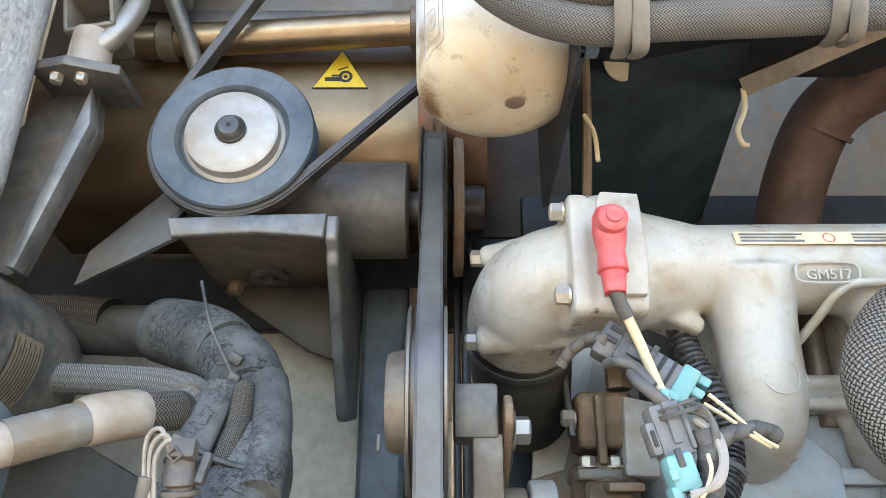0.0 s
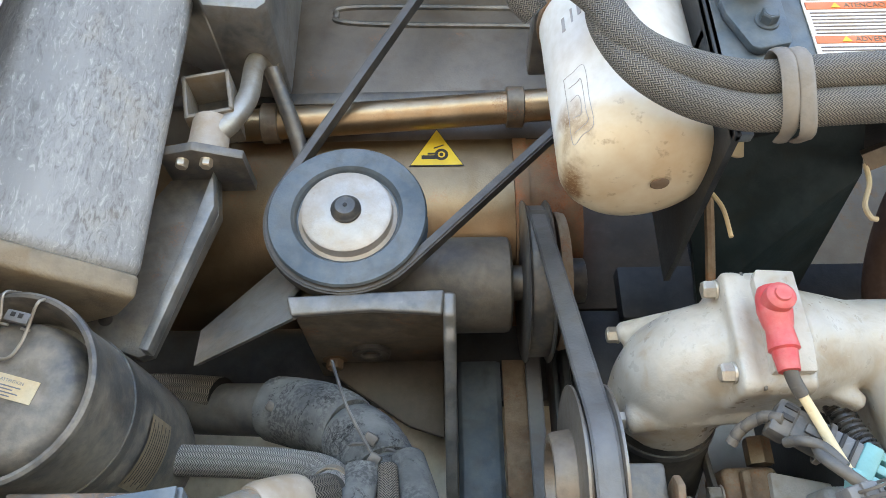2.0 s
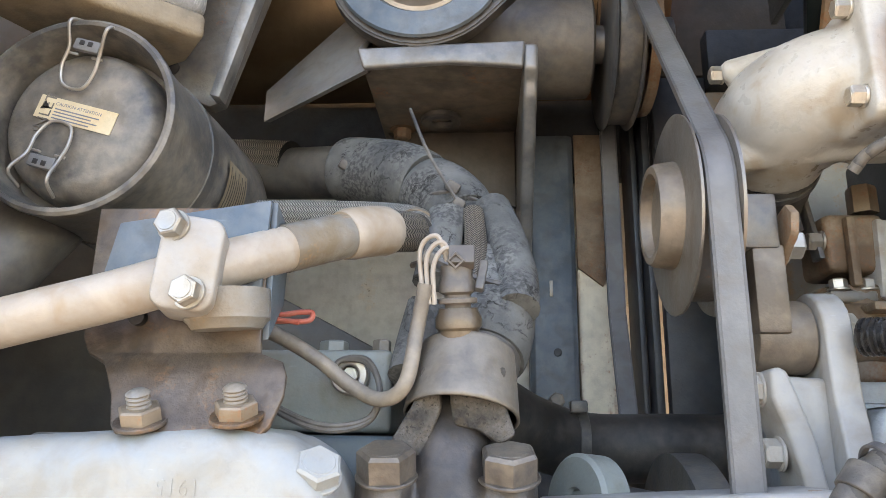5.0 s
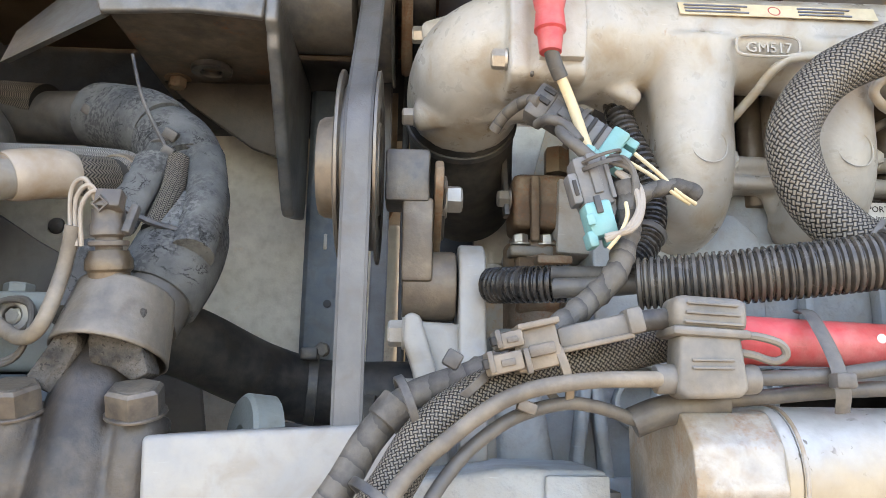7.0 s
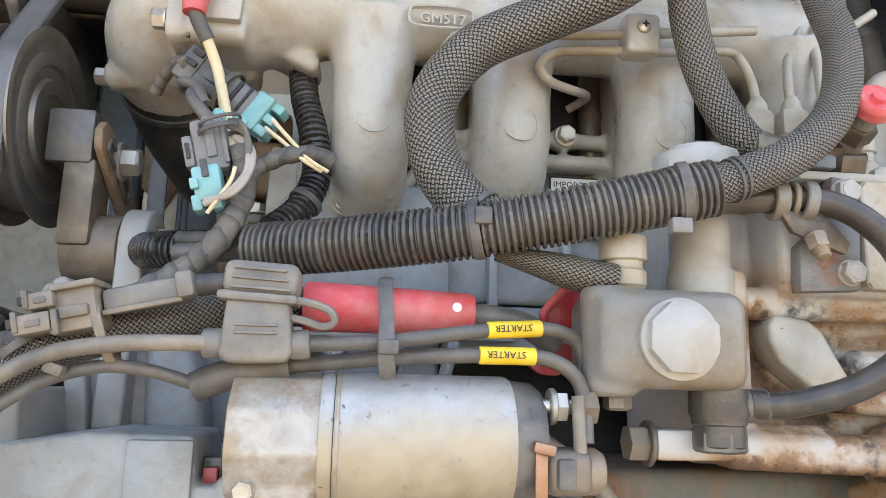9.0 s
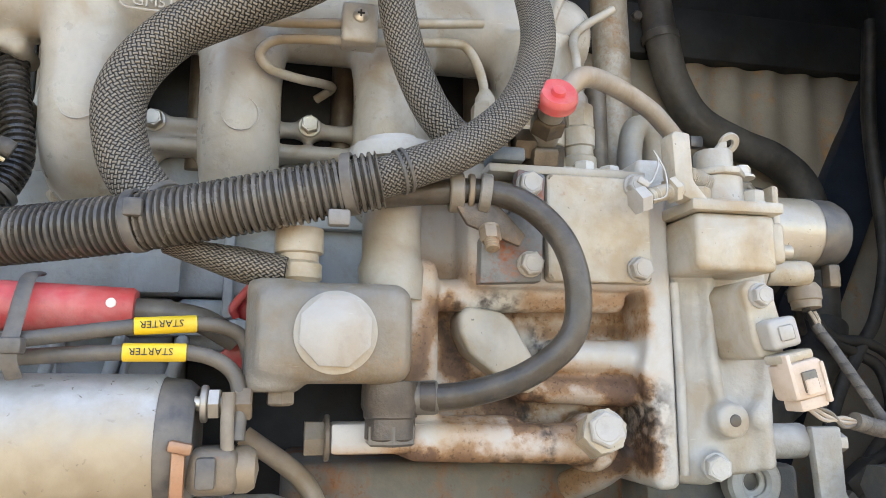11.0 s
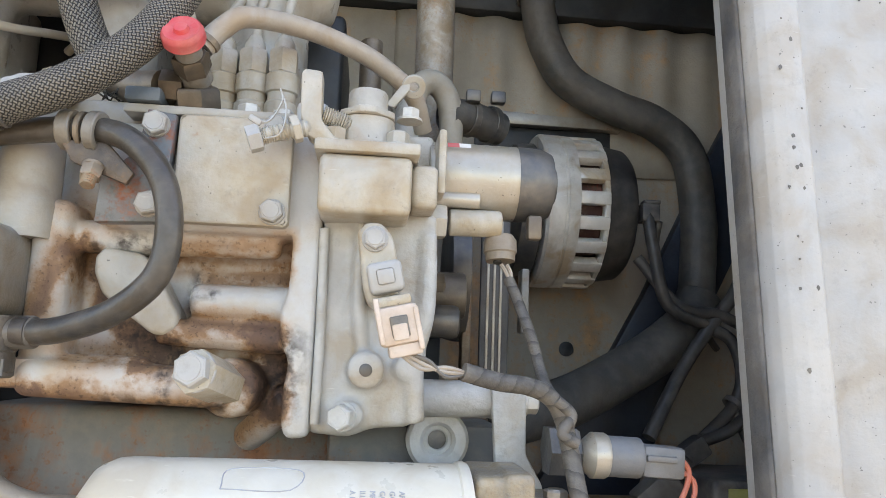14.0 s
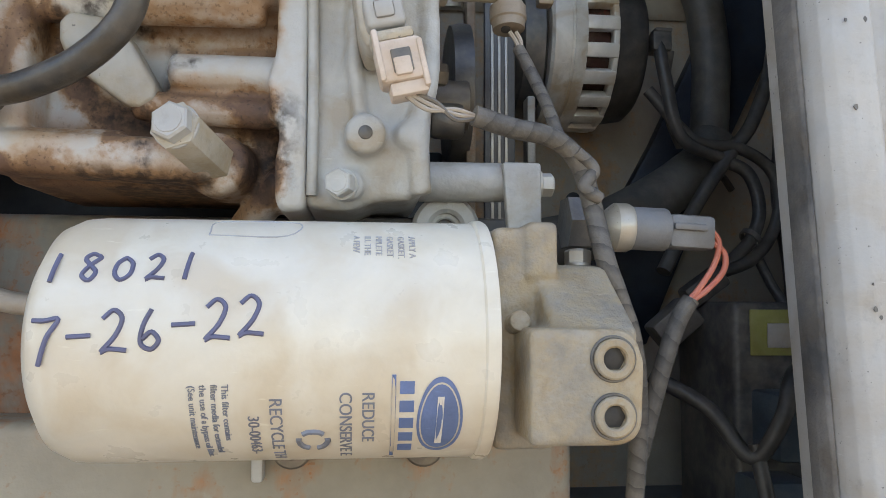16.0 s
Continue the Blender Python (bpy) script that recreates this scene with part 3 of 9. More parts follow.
M["duct"] = duct_mat()
M["sensorbrass"] = surf("grimy_brass", (0.105, 0.080, 0.055), 0.38, 0.4, dust=0.45, dustcol=(0.22, 0.165, 0.11), rust=0.15, var=0.25, grimy=0.4)
M["faintprint"] = surf("faint_print", (0.42, 0.42, 0.43), 0.4, dust=0.2, var=0.05, grimy=0.1)


# ---- building helpers ----
X, Y, Z = Vector((1, 0, 0)), Vector((0, 1, 0)), Vector((0, 0, 1))


def finish(bm, name, material, angle=38.0):
    bmesh.ops.recalc_face_normals(bm, faces=bm.faces[:])
    me = bpy.data.meshes.new(name)
    bm.to_mesh(me)
    bm.free()
    for f in me.polygons:
        f.use_smooth = True
    me.set_sharp_from_angle(angle=radians(angle))
    me.materials.append(M[material])
    return me


def thing(name, at, label, category, group="", kind=""):
    ob = new(name)
    ob.location = at
    ob.empty_display_size = 0.02
    return tagged(ob, label, category, group, kind)


def origin(ob):
    p = Vector((0, 0, 0))
    while ob:
        p += ob.location
        ob = ob.parent
    return p


def part(name, bm, material, parent, label="", angle=38.0):
    """One mesh object under a thing or a part; bm is in world places."""
    at = origin(parent)
    bmesh.ops.translate(bm, verts=bm.verts[:], vec=-at)
    ob = new(name, finish(bm, name, material, angle))
    ob.parent = parent
    if label:
        ob["label"] = label
    return ob


def solo(name, bm, material, label, category, group="", kind="", angle=38.0):
    """A thing that is one mesh, with its origin at its own lowest middle."""
    lo = [min(v.co[i] for v in bm.verts) for i in range(3)]
    hi = [max(v.co[i] for v in bm.verts) for i in range(3)]
    at = Vector(((lo[0] + hi[0]) / 2, (lo[1] + hi[1]) / 2, lo[2]))
    bmesh.ops.translate(bm, verts=bm.verts[:], vec=-at)
    ob = new(name, finish(bm, name, material, angle))
    ob.location = at
    return tagged(ob, label, category, group, kind)


def cast(ob, voxel=0.0025, smooth=5):
    """Melt the joined lumps of a casting into one skin with filleted joints."""
    a = ob.modifiers.new("melt", "REMESH")
    a.mode, a.voxel_size, a.use_smooth_shade = "VOXEL", voxel, True
    b = ob.modifiers.new("fillet", "SMOOTH")
    b.factor, b.iterations = 0.5, smooth
    return ob


def merge(bm, other):
    me = bpy.data.meshes.new("tmp")
    other.to_mesh(me)
    other.free()
    bm.from_mesh(me)
    bpy.data.meshes.remove(me)
    return bm


def box(x0, x1, y0, y1, z0, z1, bev=0.002, seg=2, bm=None, m=None):
    b = bmesh.new()
    bmesh.ops.create_cube(b, size=1)
    bmesh.ops.scale(b, verts=b.verts[:], vec=(x1 - x0, y1 - y0, z1 - z0))
    if bev:
        bmesh.ops.bevel(b, geom=b.edges[:], offset=bev, segments=seg, profile=0.5, affect="EDGES")
    if m:
        bmesh.ops.transform(b, verts=b.verts[:], matrix=m)
    bmesh.ops.translate(b, verts=b.verts[:], vec=((x0 + x1) / 2, (y0 + y1) / 2, (z0 + z1) / 2))
    return merge(bm, b) if bm else b


def obox(c, size, rot, bev=0.002, seg=2, bm=None):
    """A box of that size round c, turned by degrees about x, y, z."""
    sx, sy, sz = (s / 2 for s in size)
    b = box(-sx, sx, -sy, sy, -sz, sz, bev, seg)
    bmesh.ops.transform(b, verts=b.verts[:], matrix=pose(*c, *rot))
    return merge(bm, b) if bm else b


def plate(pts, axis, a0, a1, bev=0.0015, seg=2, bm=None):
    """An outline extruded along an axis: pts are (x, z) for y, (y, z) for x, (x, y) for z."""
    b = bmesh.new()
    put = {"y": lambda p, a: (p[0], a, p[1]), "x": lambda p, a: (a, p[0], p[1]), "z": lambda p, a: (p[0], p[1], a)}[axis]
    lo = [b.verts.new(put(p, a0)) for p in pts]
    hi = [b.verts.new(put(p, a1)) for p in pts]
    b.faces.new(lo)
    b.faces.new(hi[::-1])
    for i in range(len(pts)):
        j = (i + 1) % len(pts)
        b.faces.new((lo[i], lo[j], hi[j], hi[i]))
    bmesh.ops.recalc_face_normals(b, faces=b.faces[:])
    if bev:
        bmesh.ops.bevel(b, geom=b.edges[:], offset=bev, segments=seg, profile=0.5, affect="EDGES")
    return merge(bm, b) if bm else b


def rounded(x0, x1, z0, z1, r, n=5):
    pts = []
    for cx, cz, a in ((x1 - r, z1 - r, 0), (x0 + r, z1 - r, 90), (x0 + r, z0 + r, 180), (x1 - r, z0 + r, 270)):
        pts += [(cx + r * math.cos(radians(a + 90 * k / n)), cz + r * math.sin(radians(a + 90 * k / n))) for k in range(n + 1)]
    return pts


def frame_of(d):
    d = Vector(d).normalized()
    s = d.cross(Z if abs(d.z) < 0.9 else X).normalized()
    return d, s, d.cross(s)


def lathe(p, d, prof, n=32, bm=None):
    """A turned shape from p along d: prof gives (way along, radius); ends close where the radius is 0."""
    b = bm if bm else bmesh.new()
    d, s, t = frame_of(d)
    p = Vector(p)
    rings = []
    for h, r in prof:
        if r < 1e-6:
            rings.append([b.verts.new(p + d * h)])
        else:
            rings.append([b.verts.new(p + d * h + (s * math.cos(math.tau * k / n) + t * math.sin(math.tau * k / n)) * r) for k in range(n)])
    for r0, r1 in zip(rings, rings[1:]):
        for k in range(n):
            j = (k + 1) % n
            if len(r0) == 1 and len(r1) > 1:
                b.faces.new((r0[0], r1[k], r1[j]))
            elif len(r1) == 1 and len(r0) > 1:
                b.faces.new((r0[k], r1[0], r0[j]))
            elif len(r0) > 1:
                b.faces.new((r0[k], r1[k], r1[j], r0[j]))
    return b


def rod(p0, p1, r, bev=0.0015, n=28, bm=None):
    p0, p1 = Vector(p0), Vector(p1)
    h = (p1 - p0).length
    e = min(bev, r * 0.5, h * 0.4)
    return lathe(p0, p1 - p0, [(0, 0), (0, r - e), (e * 0.3, r - e * 0.3), (e, r), (h - e, r), (h - e * 0.3, r - e * 0.3), (h, r - e), (h, 0)], n, bm)


def ring(p, d, r0, r1, h, n=40, bm=None):
    e = min(h, r1 - r0) * 0.2
    return lathe(p, d, [(e, r0), (0, r0 + e), (0, r1 - e), (e, r1), (h - e, r1), (h, r1 - e), (h, r0 + e), (h - e, r0), (e, r0)], n, bm)


def curve_pts(pts, sub):
    """A smooth way through the points."""
    P = [Vector(p) for p in pts]
    P = [P[0] * 2 - P[1]] + P + [P[-1] * 2 - P[-2]]
    out = []
    for i in range(1, len(P) - 2):
        a, b, c, d = P[i - 1:i + 3]
        for k in range(sub):
            t = k / sub
            out.append(0.5 * (2 * b + (c - a) * t + (2 * a - 5 * b + 4 * c - d) * t * t + (3 * b - a - 3 * c + d) * t ** 3))
    return out + [P[-2]]


def tube(pts, r, n=14, sub=8, shape=None, bm=None, step=None, flat=1.0, cap=True):
    """A hose, wire or pipe through the points. shape(way, length) scales the radius; step samples evenly; the mesh has u round and v along."""
    b = bm if bm else bmesh.new()
    uv = b.loops.layers.uv.verify()
    line = curve_pts(pts, sub)
    if step:
        cum = [0.0]
        for p, q in zip(line, line[1:]):
            cum.append(cum[-1] + (q - p).length)
        k = max(2, int(cum[-1] / step))
        even, j = [], 0
        for i in range(k + 1):
            w = cum[-1] * i / k
            while j < len(cum) - 2 and cum[j + 1] < w:
                j += 1
            f = (w - cum[j]) / max(1e-9, cum[j + 1] - cum[j])
            even.append(line[j].lerp(line[j + 1], min(1, f)))
        line = even
    length = sum((q - p).length for p, q in zip(line, line[1:]))
    way, side, rings, ways = 0.0, None, [], []
    for i, p in enumerate(line):
        d = (line[min(i + 1, len(line) - 1)] - line[max(i - 1, 0)]).normalized()
        if side is None:
            side = frame_of(d)[1]
        side = (side - d * side.dot(d)).normalized()
        up = d.cross(side)
        if i:
            way += (p - line[i - 1]).length
        rr = r * (shape(way, length) if shape else 1.0)
        rings.append([b.verts.new(p + (side * math.cos(math.tau * k / n) + up * math.sin(math.tau * k / n) * flat) * rr) for k in range(n)])
        ways.append(way)
    for i in range(len(rings) - 1):
        for k in range(n):
            j = (k + 1) % n
            f = b.faces.new((rings[i][k], rings[i + 1][k], rings[i + 1][j], rings[i][j]))
            for lp, (u, v) in zip(f.loops, ((k / n, ways[i]), (k / n, ways[i + 1]), ((k + 1) / n, ways[i + 1]), ((k + 1) / n, ways[i]))):
                lp[uv].uv = (u, v)
    if cap:
        b.faces.new(rings[0][::-1])
        b.faces.new(rings[-1])
    return b


def prism(p, d, r, h, n=6, turn=0.0, cham=0.12, bm=None):
    """A hexagon or other prism with a chamfered far end."""
    b = bm if bm else bmesh.new()
    d, s, t = frame_of(d)
    p = Vector(p)
    rows = []
    for hh, rr in ((0, r), (h * (1 - cham), r), (h, r * (1 - cham * 0.9))):
        rows.append([b.verts.new(p + d * hh + (s * math.cos(math.tau * k / n + turn) + t * math.sin(math.tau * k / n + turn)) * rr) for k in range(n)])
    for r0, r1 in zip(rows, rows[1:]):
        for k in range(n):
            b.faces.new((r0[k], r0[(k + 1) % n], r1[(k + 1) % n], r1[k]))
    b.faces.new(rows[-1])
    b.faces.new(rows[0][::-1])
    return b


def bolt(p, d, af=0.013, h=0.007, washer=0.0, turn=None, bm=None, dish=True):
    """A hexagon head with its flange; af is the width across flats."""
    if turn is None:
        turn = random.uniform(0, 1.0)
    b = bm if bm else bmesh.new()
    p, dd = Vector(p), Vector(d).normalized()
    w = washer if washer else af * 0.56
    lathe(p, dd, [(0, 0), (0, w), (0.0012, w), (0.0018, w * 0.96), (0.0018, 0)], 24, b)
    prism(p + dd * 0.0016, dd, af * 0.577, h, 6, turn, 0.14, b)
    if dish:
        lathe(p + dd * (0.0016 + h * 0.98), dd, [(0, af * 0.40), (0.0006, af * 0.38), (0.0003, 0)], 18, b)
    return b


def bolt_part(parent, p, d, af=0.013, h=0.007, material="boltpaint", washer=0.0, name="bolt", label=""):
    return part(name, bolt(p, d, af, h, washer), material, parent, label, 25)


def words(text, size, at, right, up, depth=0.0003):
    """Raised lettering in the built-in font: at is its lower left corner."""
    cu = bpy.data.curves.new("text", "FONT")
    cu.body, cu.size, cu.extrude = text, size, depth
    cu.resolution_u = 2
    ob = bpy.data.objects.new("text", cu)
    me = bpy.data.meshes.new_from_object(ob)
    b = bmesh.new()
    b.from_mesh(me)
    bpy.data.objects.remove(ob)
    bpy.data.meshes.remove(me)
    right, up = Vector(right).normalized(), Vector(up).normalized()
    m = Matrix((right, up, right.cross(up))).transposed().to_4x4()
    m.translation = at
    bmesh.ops.transform(b, verts=b.verts[:], matrix=m)
    return b


def quad(at, right, up, w, h, t=0.0004, bm=None):
    """A thin flat piece with its lower left corner at 'at'."""
    right, up = Vector(right).normalized(), Vector(up).normalized()
    b = box(0, w, 0, h, 0, t, 0)
    m = Matrix((right, up, right.cross(up))).transposed().to_4x4()
    m.translation = at
    bmesh.ops.transform(b, verts=b.verts[:], matrix=m)
    return merge(bm, b) if bm else b


# ---- the setting: unit body, panels, posts ----
def structure(name, bm, material, label, category):
    return solo(name, bm, material, label, category, kind="structure")


structure("ground", box(-40, 40, -60, 40, -0.05, 0.0, 0), "ground", "pale sunlit concrete yard in front of the unit", "ground")
structure("wall_back", box(-0.80, 0.10, 1.0, 1.03, 1.2, 2.50, 0.002), "backclean", "pale grey inner back panel with faint streaks", "wall")
wr = structure("wall_back_right", box(0.10, 1.27, 0.865, 0.895, 1.2, 1.962, 0.002), "back", "beige back panel stained with brown runs", "wall")
structure("wall_upper", box(0.10, 1.30, 0.93, 0.96, 1.90, 2.75, 0.002), "dark", "dark upper back panel of the engine bay", "wall")
# Added sheet whose near-black colour paints the dark void behind the bracket.
structure("void_sheet", box(-0.80, 0.10, 0.972, 0.999, 1.895, 2.20, 0.002), "dark", "added dark sheet standing in for the shaded void behind the bracket", "wall")
structure("wall_side_left", box(-0.83, -0.80, 0.35, 1.03, 1.2, 2.78, 0.002), "outer", "painted side wall of the unit", "wall")
b = bmesh.new()
rows = []
for i in range(97):
    x = 0.68 + 0.58 * i / 96
    rows.append([b.verts.new((x, 0.8605 - 0.0040 * k * math.cos(math.tau * (x - 0.70) / 0.055), z)) for z, k in ((1.76, 0.0), (1.80, 0.35), (1.85, 0.8), (1.90, 1.0), (1.961, 1.0))])
for r0, r1 in zip(rows, rows[1:]):
    for k in range(4):
        b.faces.new((r0[k], r1[k], r1[k + 1], r0[k + 1]))
pleats = part("pleated_strip", b, "back", wr, "softly pleated upper strip of the panel", 180)
sol = pleats.modifiers.new("thickness", "SOLIDIFY")
sol.thickness = 0.001
# The wall's shadow is put into its near-black colour.
structure("wall_side_right", box(1.27, 1.30, 0.50, 0.93, 1.2, 2.78, 0.002), "dark", "side wall of the unit, coloured dark for its shadow", "wall")
structure("floor_pan", box(-0.83, 1.30, 0.36, 1.03, 1.18, 1.21, 0.002), "bluesheet", "dark floor pan under the engine", "floor")
# Unseen cover and hood, added to keep direct sun off the bay.
structure("ceiling", box(-0.83, 1.30, 0.42, 1.00, 2.75, 2.80, 0.002), "dark", "unseen dark top cover added to block light from above", "ceiling")
structure("shade_hood", box(-1.0, 1.6, 0.30, 1.02, 2.80, 2.86, 0.01), "outer", "unseen white hood added to shade the engine bay", "hood")
structure("outer_wall", box(-1.0, 1.6, 1.4, 1.5, 0.9, 2.6, 0.01), "outer", "white front wall of the trailer behind the unit", "wall")

# right door post with its gasket
post = thing("door_post", (0.95, 0.38, 1.2), "weathered white painted door post with foam gasket", "post", kind="structure")
prof = [(0.9035, 0.407), (0.9040, 0.400), (0.9065, 0.3925), (0.911, 0.3875), (0.918, 0.3845), (0.926, 0.3840), (0.932, 0.3855), (0.9355, 0.389), (0.9370, 0.3945), (0.943, 0.3940), (0.953, 0.3895), (0.966, 0.3855), (0.983, 0.3835), (1.09, 0.3825), (1.30, 0.3825), (1.30, 0.440), (0.9035, 0.440)]


def leaning(b):
    """The post leans a little to the left and inwards as it rises."""
    for v in b.verts:
        v.co.x -= 0.02 * (v.co.z - 1.6)
        v.co.y += 0.06 * (v.co.z - 1.6)
    return b


part("post_face", leaning(plate(prof, "z", 1.15, 2.75, 0.001)), "post", post)
part("gasket", leaning(plate([(0.9030, 0.4045), (0.9005, 0.406), (0.8995, 0.415), (0.9000, 0.4245), (0.9030, 0.426)], "z", 1.15, 2.75, 0.001)), "gasket", post, "dark grey foam gasket strip")

# left door post with a hinge
lpost = thing("hinge_post", (-0.55, 0.40, 1.2), "white painted hinge post with rolled hinge knuckles", "post", kind="structure")
part("post_face", box(-0.80, -0.512, 0.40, 0.44, 1.15, 2.75, 0.004), "post", lpost)
b = box(-0.53, -0.488, 0.388, 0.402, 1.88, 1.935, 0.003)
part("hinge_leaf", b, "white", lpost)
for z in (1.845, 1.90, 1.955, 2.01):
    part("knuckle", rod((-0.517, 0.385, z), (-0.517, 0.385, z + 0.05), 0.011), "steel", lpost)

# dark beam and fittings on the upper right back panel
structure("beam", box(0.10, 1.27, 0.846, 0.93, 1.9625, 2.035, 0.004), "dark", "dark steel cross beam above the back panel", "beam")
hb = thing("beam_bolt", (0.83, 0.885, 2.0), "small dark bolt on the cross beam", "bolt")
bolt_part(hb, (0.826, 0.846, 2.012), -Y, 0.013, 0.006, "darksteel")
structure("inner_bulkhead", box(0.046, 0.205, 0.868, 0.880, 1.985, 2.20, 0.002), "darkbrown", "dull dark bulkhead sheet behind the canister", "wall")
structure("sill_rail", box(0.0, 1.27, 0.93, 0.965, 2.035, 2.085, 0.003), "bluesheet", "blue grey folded rail along the back", "rail")
structure("shelf_rail", box(0.03, 0.72, 0.90, 0.93, 1.985, 2.005, 0.003), "bluesheet", "thin blue grey rail below the dark panel", "rail")

# slot flange over the alternator
fl = thing("slot_flange", (0.87, 0.86, 1.8), "dusty folded sheet lip above a dark slot", "flange", kind="structure")
part("lip", plate([(0.79, 1.822), (0.795, 1.832), (0.90, 1.828), (0.96, 1.829), (0.97, 1.815), (0.80, 1.815)], "y", 0.845, 0.866, 0.001), "steel", fl)
# Near-black slab stands in for the shade inside the slot.
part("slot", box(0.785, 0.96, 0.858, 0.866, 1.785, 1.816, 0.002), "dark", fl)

# blue diagonal rails behind the right hoses
structure("brace", plate([(1.185, 1.975), (1.095, 1.809), (0.997, 1.608), (0.940, 1.506), (0.862, 1.372), (0.985, 1.372), (1.011, 1.433), (1.084, 1.600), (1.122, 1.675), (1.174, 1.776), (1.250, 1.940), (1.262, 1.975)], "y", 0.842, 0.862, 0.003), "navy", "dark blue diagonal plate across the back panel", "brace")
hol = thing("drain_hole", (0.907, 0.862, 1.54), "small round hole in the back panel", "hole", kind="structure")
part("rim", rod((0.907, 0.8655, 1.54), (0.907, 0.8625, 1.54), 0.009, 0.0005, 20), "dark", hol)

# blue upright strip, rusty strip and rails behind the belt
strip = thing("upright_strip", (-0.078, 0.95, 1.3), "blue grey painted steel upright with a small hole", "upright", kind="structure")
part("face", plate([(-0.108, 0.985), (-0.108, 0.955), (-0.102, 0.950), (-0.055, 0.950), (-0.049, 0.955), (-0.049, 0.985)], "z", 1.22, 1.945, 0.001), "bluesheet", strip)
part("hole", rod((-0.075, 0.9515, 1.661), (-0.075, 0.9485, 1.661), 0.005, 0.0004, 18), "dark", strip)
part("scuffs", box(-0.083, -0.079, 0.9482, 0.9498, 1.73, 1.75, 0.0003), "steel", strip)
bolt_part(strip, (-0.078, 0.95, 1.604), -Y, 0.016, 0.008, "darksteel")
rs = thing("rusty_strip", (-0.02, 0.97, 1.3), "cream insulation strip stained with rust", "strip", kind="structure")
part("face", box(-0.046, 0.013, 0.965, 0.995, 1.22, 1.77, 0.006, 3), "creamrust", rs)
part("upper_plate", plate([(-0.046, 1.77), (-0.015, 1.745), (0.006, 1.79), (0.006, 1.95), (-0.046, 1.95)], "y", 0.960, 0.966, 0.001), "rust", rs)
# Rails and added sheet coloured near-black for the shade in the belt gap.
structure("rail_dark", box(0.014, 0.022, 0.90, 0.96, 1.22, 2.0, 0.003), "dark", "dark vertical rail behind the belt", "rail")
structure("rail_thin", box(0.024, 0.034, 0.88, 0.93, 1.22, 2.0, 0.003), "dark", "thin dark vertical rail", "rail")
structure("gap_sheet", box(0.036, 0.0995, 0.862, 0.880, 1.22, 1.98, 0.002), "dark", "added dark sheet standing in for shade behind the tensioner", "wall")

# heat-tinted muffler panels
muf = thing("muffler_shield", (-0.24, 0.80, 1.9), "heat-tinted bronze steel muffler shield with rust stains", "heat shield", kind="structure")
shell = [(0.7855, 2.196), (0.7855, 2.130), (0.789, 2.102), (0.799, 2.074), (0.818, 2.046), (0.846, 2.022), (0.885, 2.006), (0.960, 2.000), (0.960, 2.006), (0.887, 2.013), (0.852, 2.030), (0.826, 2.053), (0.808, 2.080), (0.798, 2.108), (0.795, 2.130), (0.795, 2.196)]
part("lower_face", plate(shell, "x", -0.52, -0.031, 0), "bronzepanel", muf, "bowed bronze shell", 60)
part("seam_band", plate([(y - 0.0035, z - 0.002) if i < 8 else (y, z) for i, (y, z) in enumerate(shell)], "x", -0.0305, -0.0125, 0), "mufflerrust", muf, "rusty seam band", 60)
part("right_face", plate([(y + 0.002, z) for y, z in shell], "x", -0.012, 0.055, 0), "mufflerrust", muf, "rust-stained right end of the shell", 60)
part("upper_face", box(-0.52, 0.06, 0.787, 0.83, 2.197, 2.48, 0.002), "brownpanel", muf, "dull brown upper shield")
part("edge_band", box(-0.50, 0.06, 0.776, 0.7865, 2.252, 2.272, 0.003), "darksteel", muf)
part("slot", tube([(0.03, 0.787, 2.430), (-0.24, 0.787, 2.440), (-0.275, 0.787, 2.425), (-0.24, 0.787, 2.407), (0.03, 0.787, 2.395)], 0.005, 8), "darksteel", muf, "pressed slot outline")
part("shelf_lip", box(-0.50, 0.06, 0.775, 0.86, 2.482, 2.50, 0.003), "darksteel", muf)
pipe = thing("exhaust_pipe", (-0.2, 0.75, 2.2), "bronze heat-tinted horizontal exhaust pipe with clamps", "pipe")
part("pipe_body", tube([(-0.39, 0.762, 2.206), (-0.2, 0.752, 2.210), (0.06, 0.738, 2.217)], 0.021, 24, 6), "bronze", pipe)
for x, y in ((-0.345, 0.7595), (-0.030, 0.743)):
    part("clamp", ring((x - 0.010, y, 2.2075 if x < -0.2 else 2.2145), X, 0.020, 0.0265, 0.022), "brown", pipe, "dull brown pipe clamp")
tri = thing("warning_triangle", (-0.13, 0.783, 2.15), "yellow triangular belt hazard sticker on the heat shield", "sticker")
part("face", plate([(-0.164, 2.155), (-0.0965, 2.155), (-0.130, 2.211)], "y", 0.7835, 0.7848, 0), "yellow", tri)
b = plate([(-0.166, 2.1535), (-0.0945, 2.1535), (-0.130, 2.2135)], "y", 0.7842, 0.7849, 0)
part("border", b, "black", tri)
b = quad((-0.150, 0.7834, 2.164), X, Z, 0.022, 0.006, 0.0003)
quad((-0.142, 0.7834, 2.171), X, Z, 0.014, 0.003, 0.0003, b)
ring((-0.124, 0.7834, 2.171), -Y, 0.005, 0.009, 0.0004, 20, b)
ring((-0.124, 0.7834, 2.171), -Y, 0.0001, 0.0028, 0.0004, 14, b)
quad((-0.134, 0.7834, 2.180), (1, 0, 0.4), Z, 0.014, 0.002, 0.0003, b)
part("pictogram", b, "black", tri)

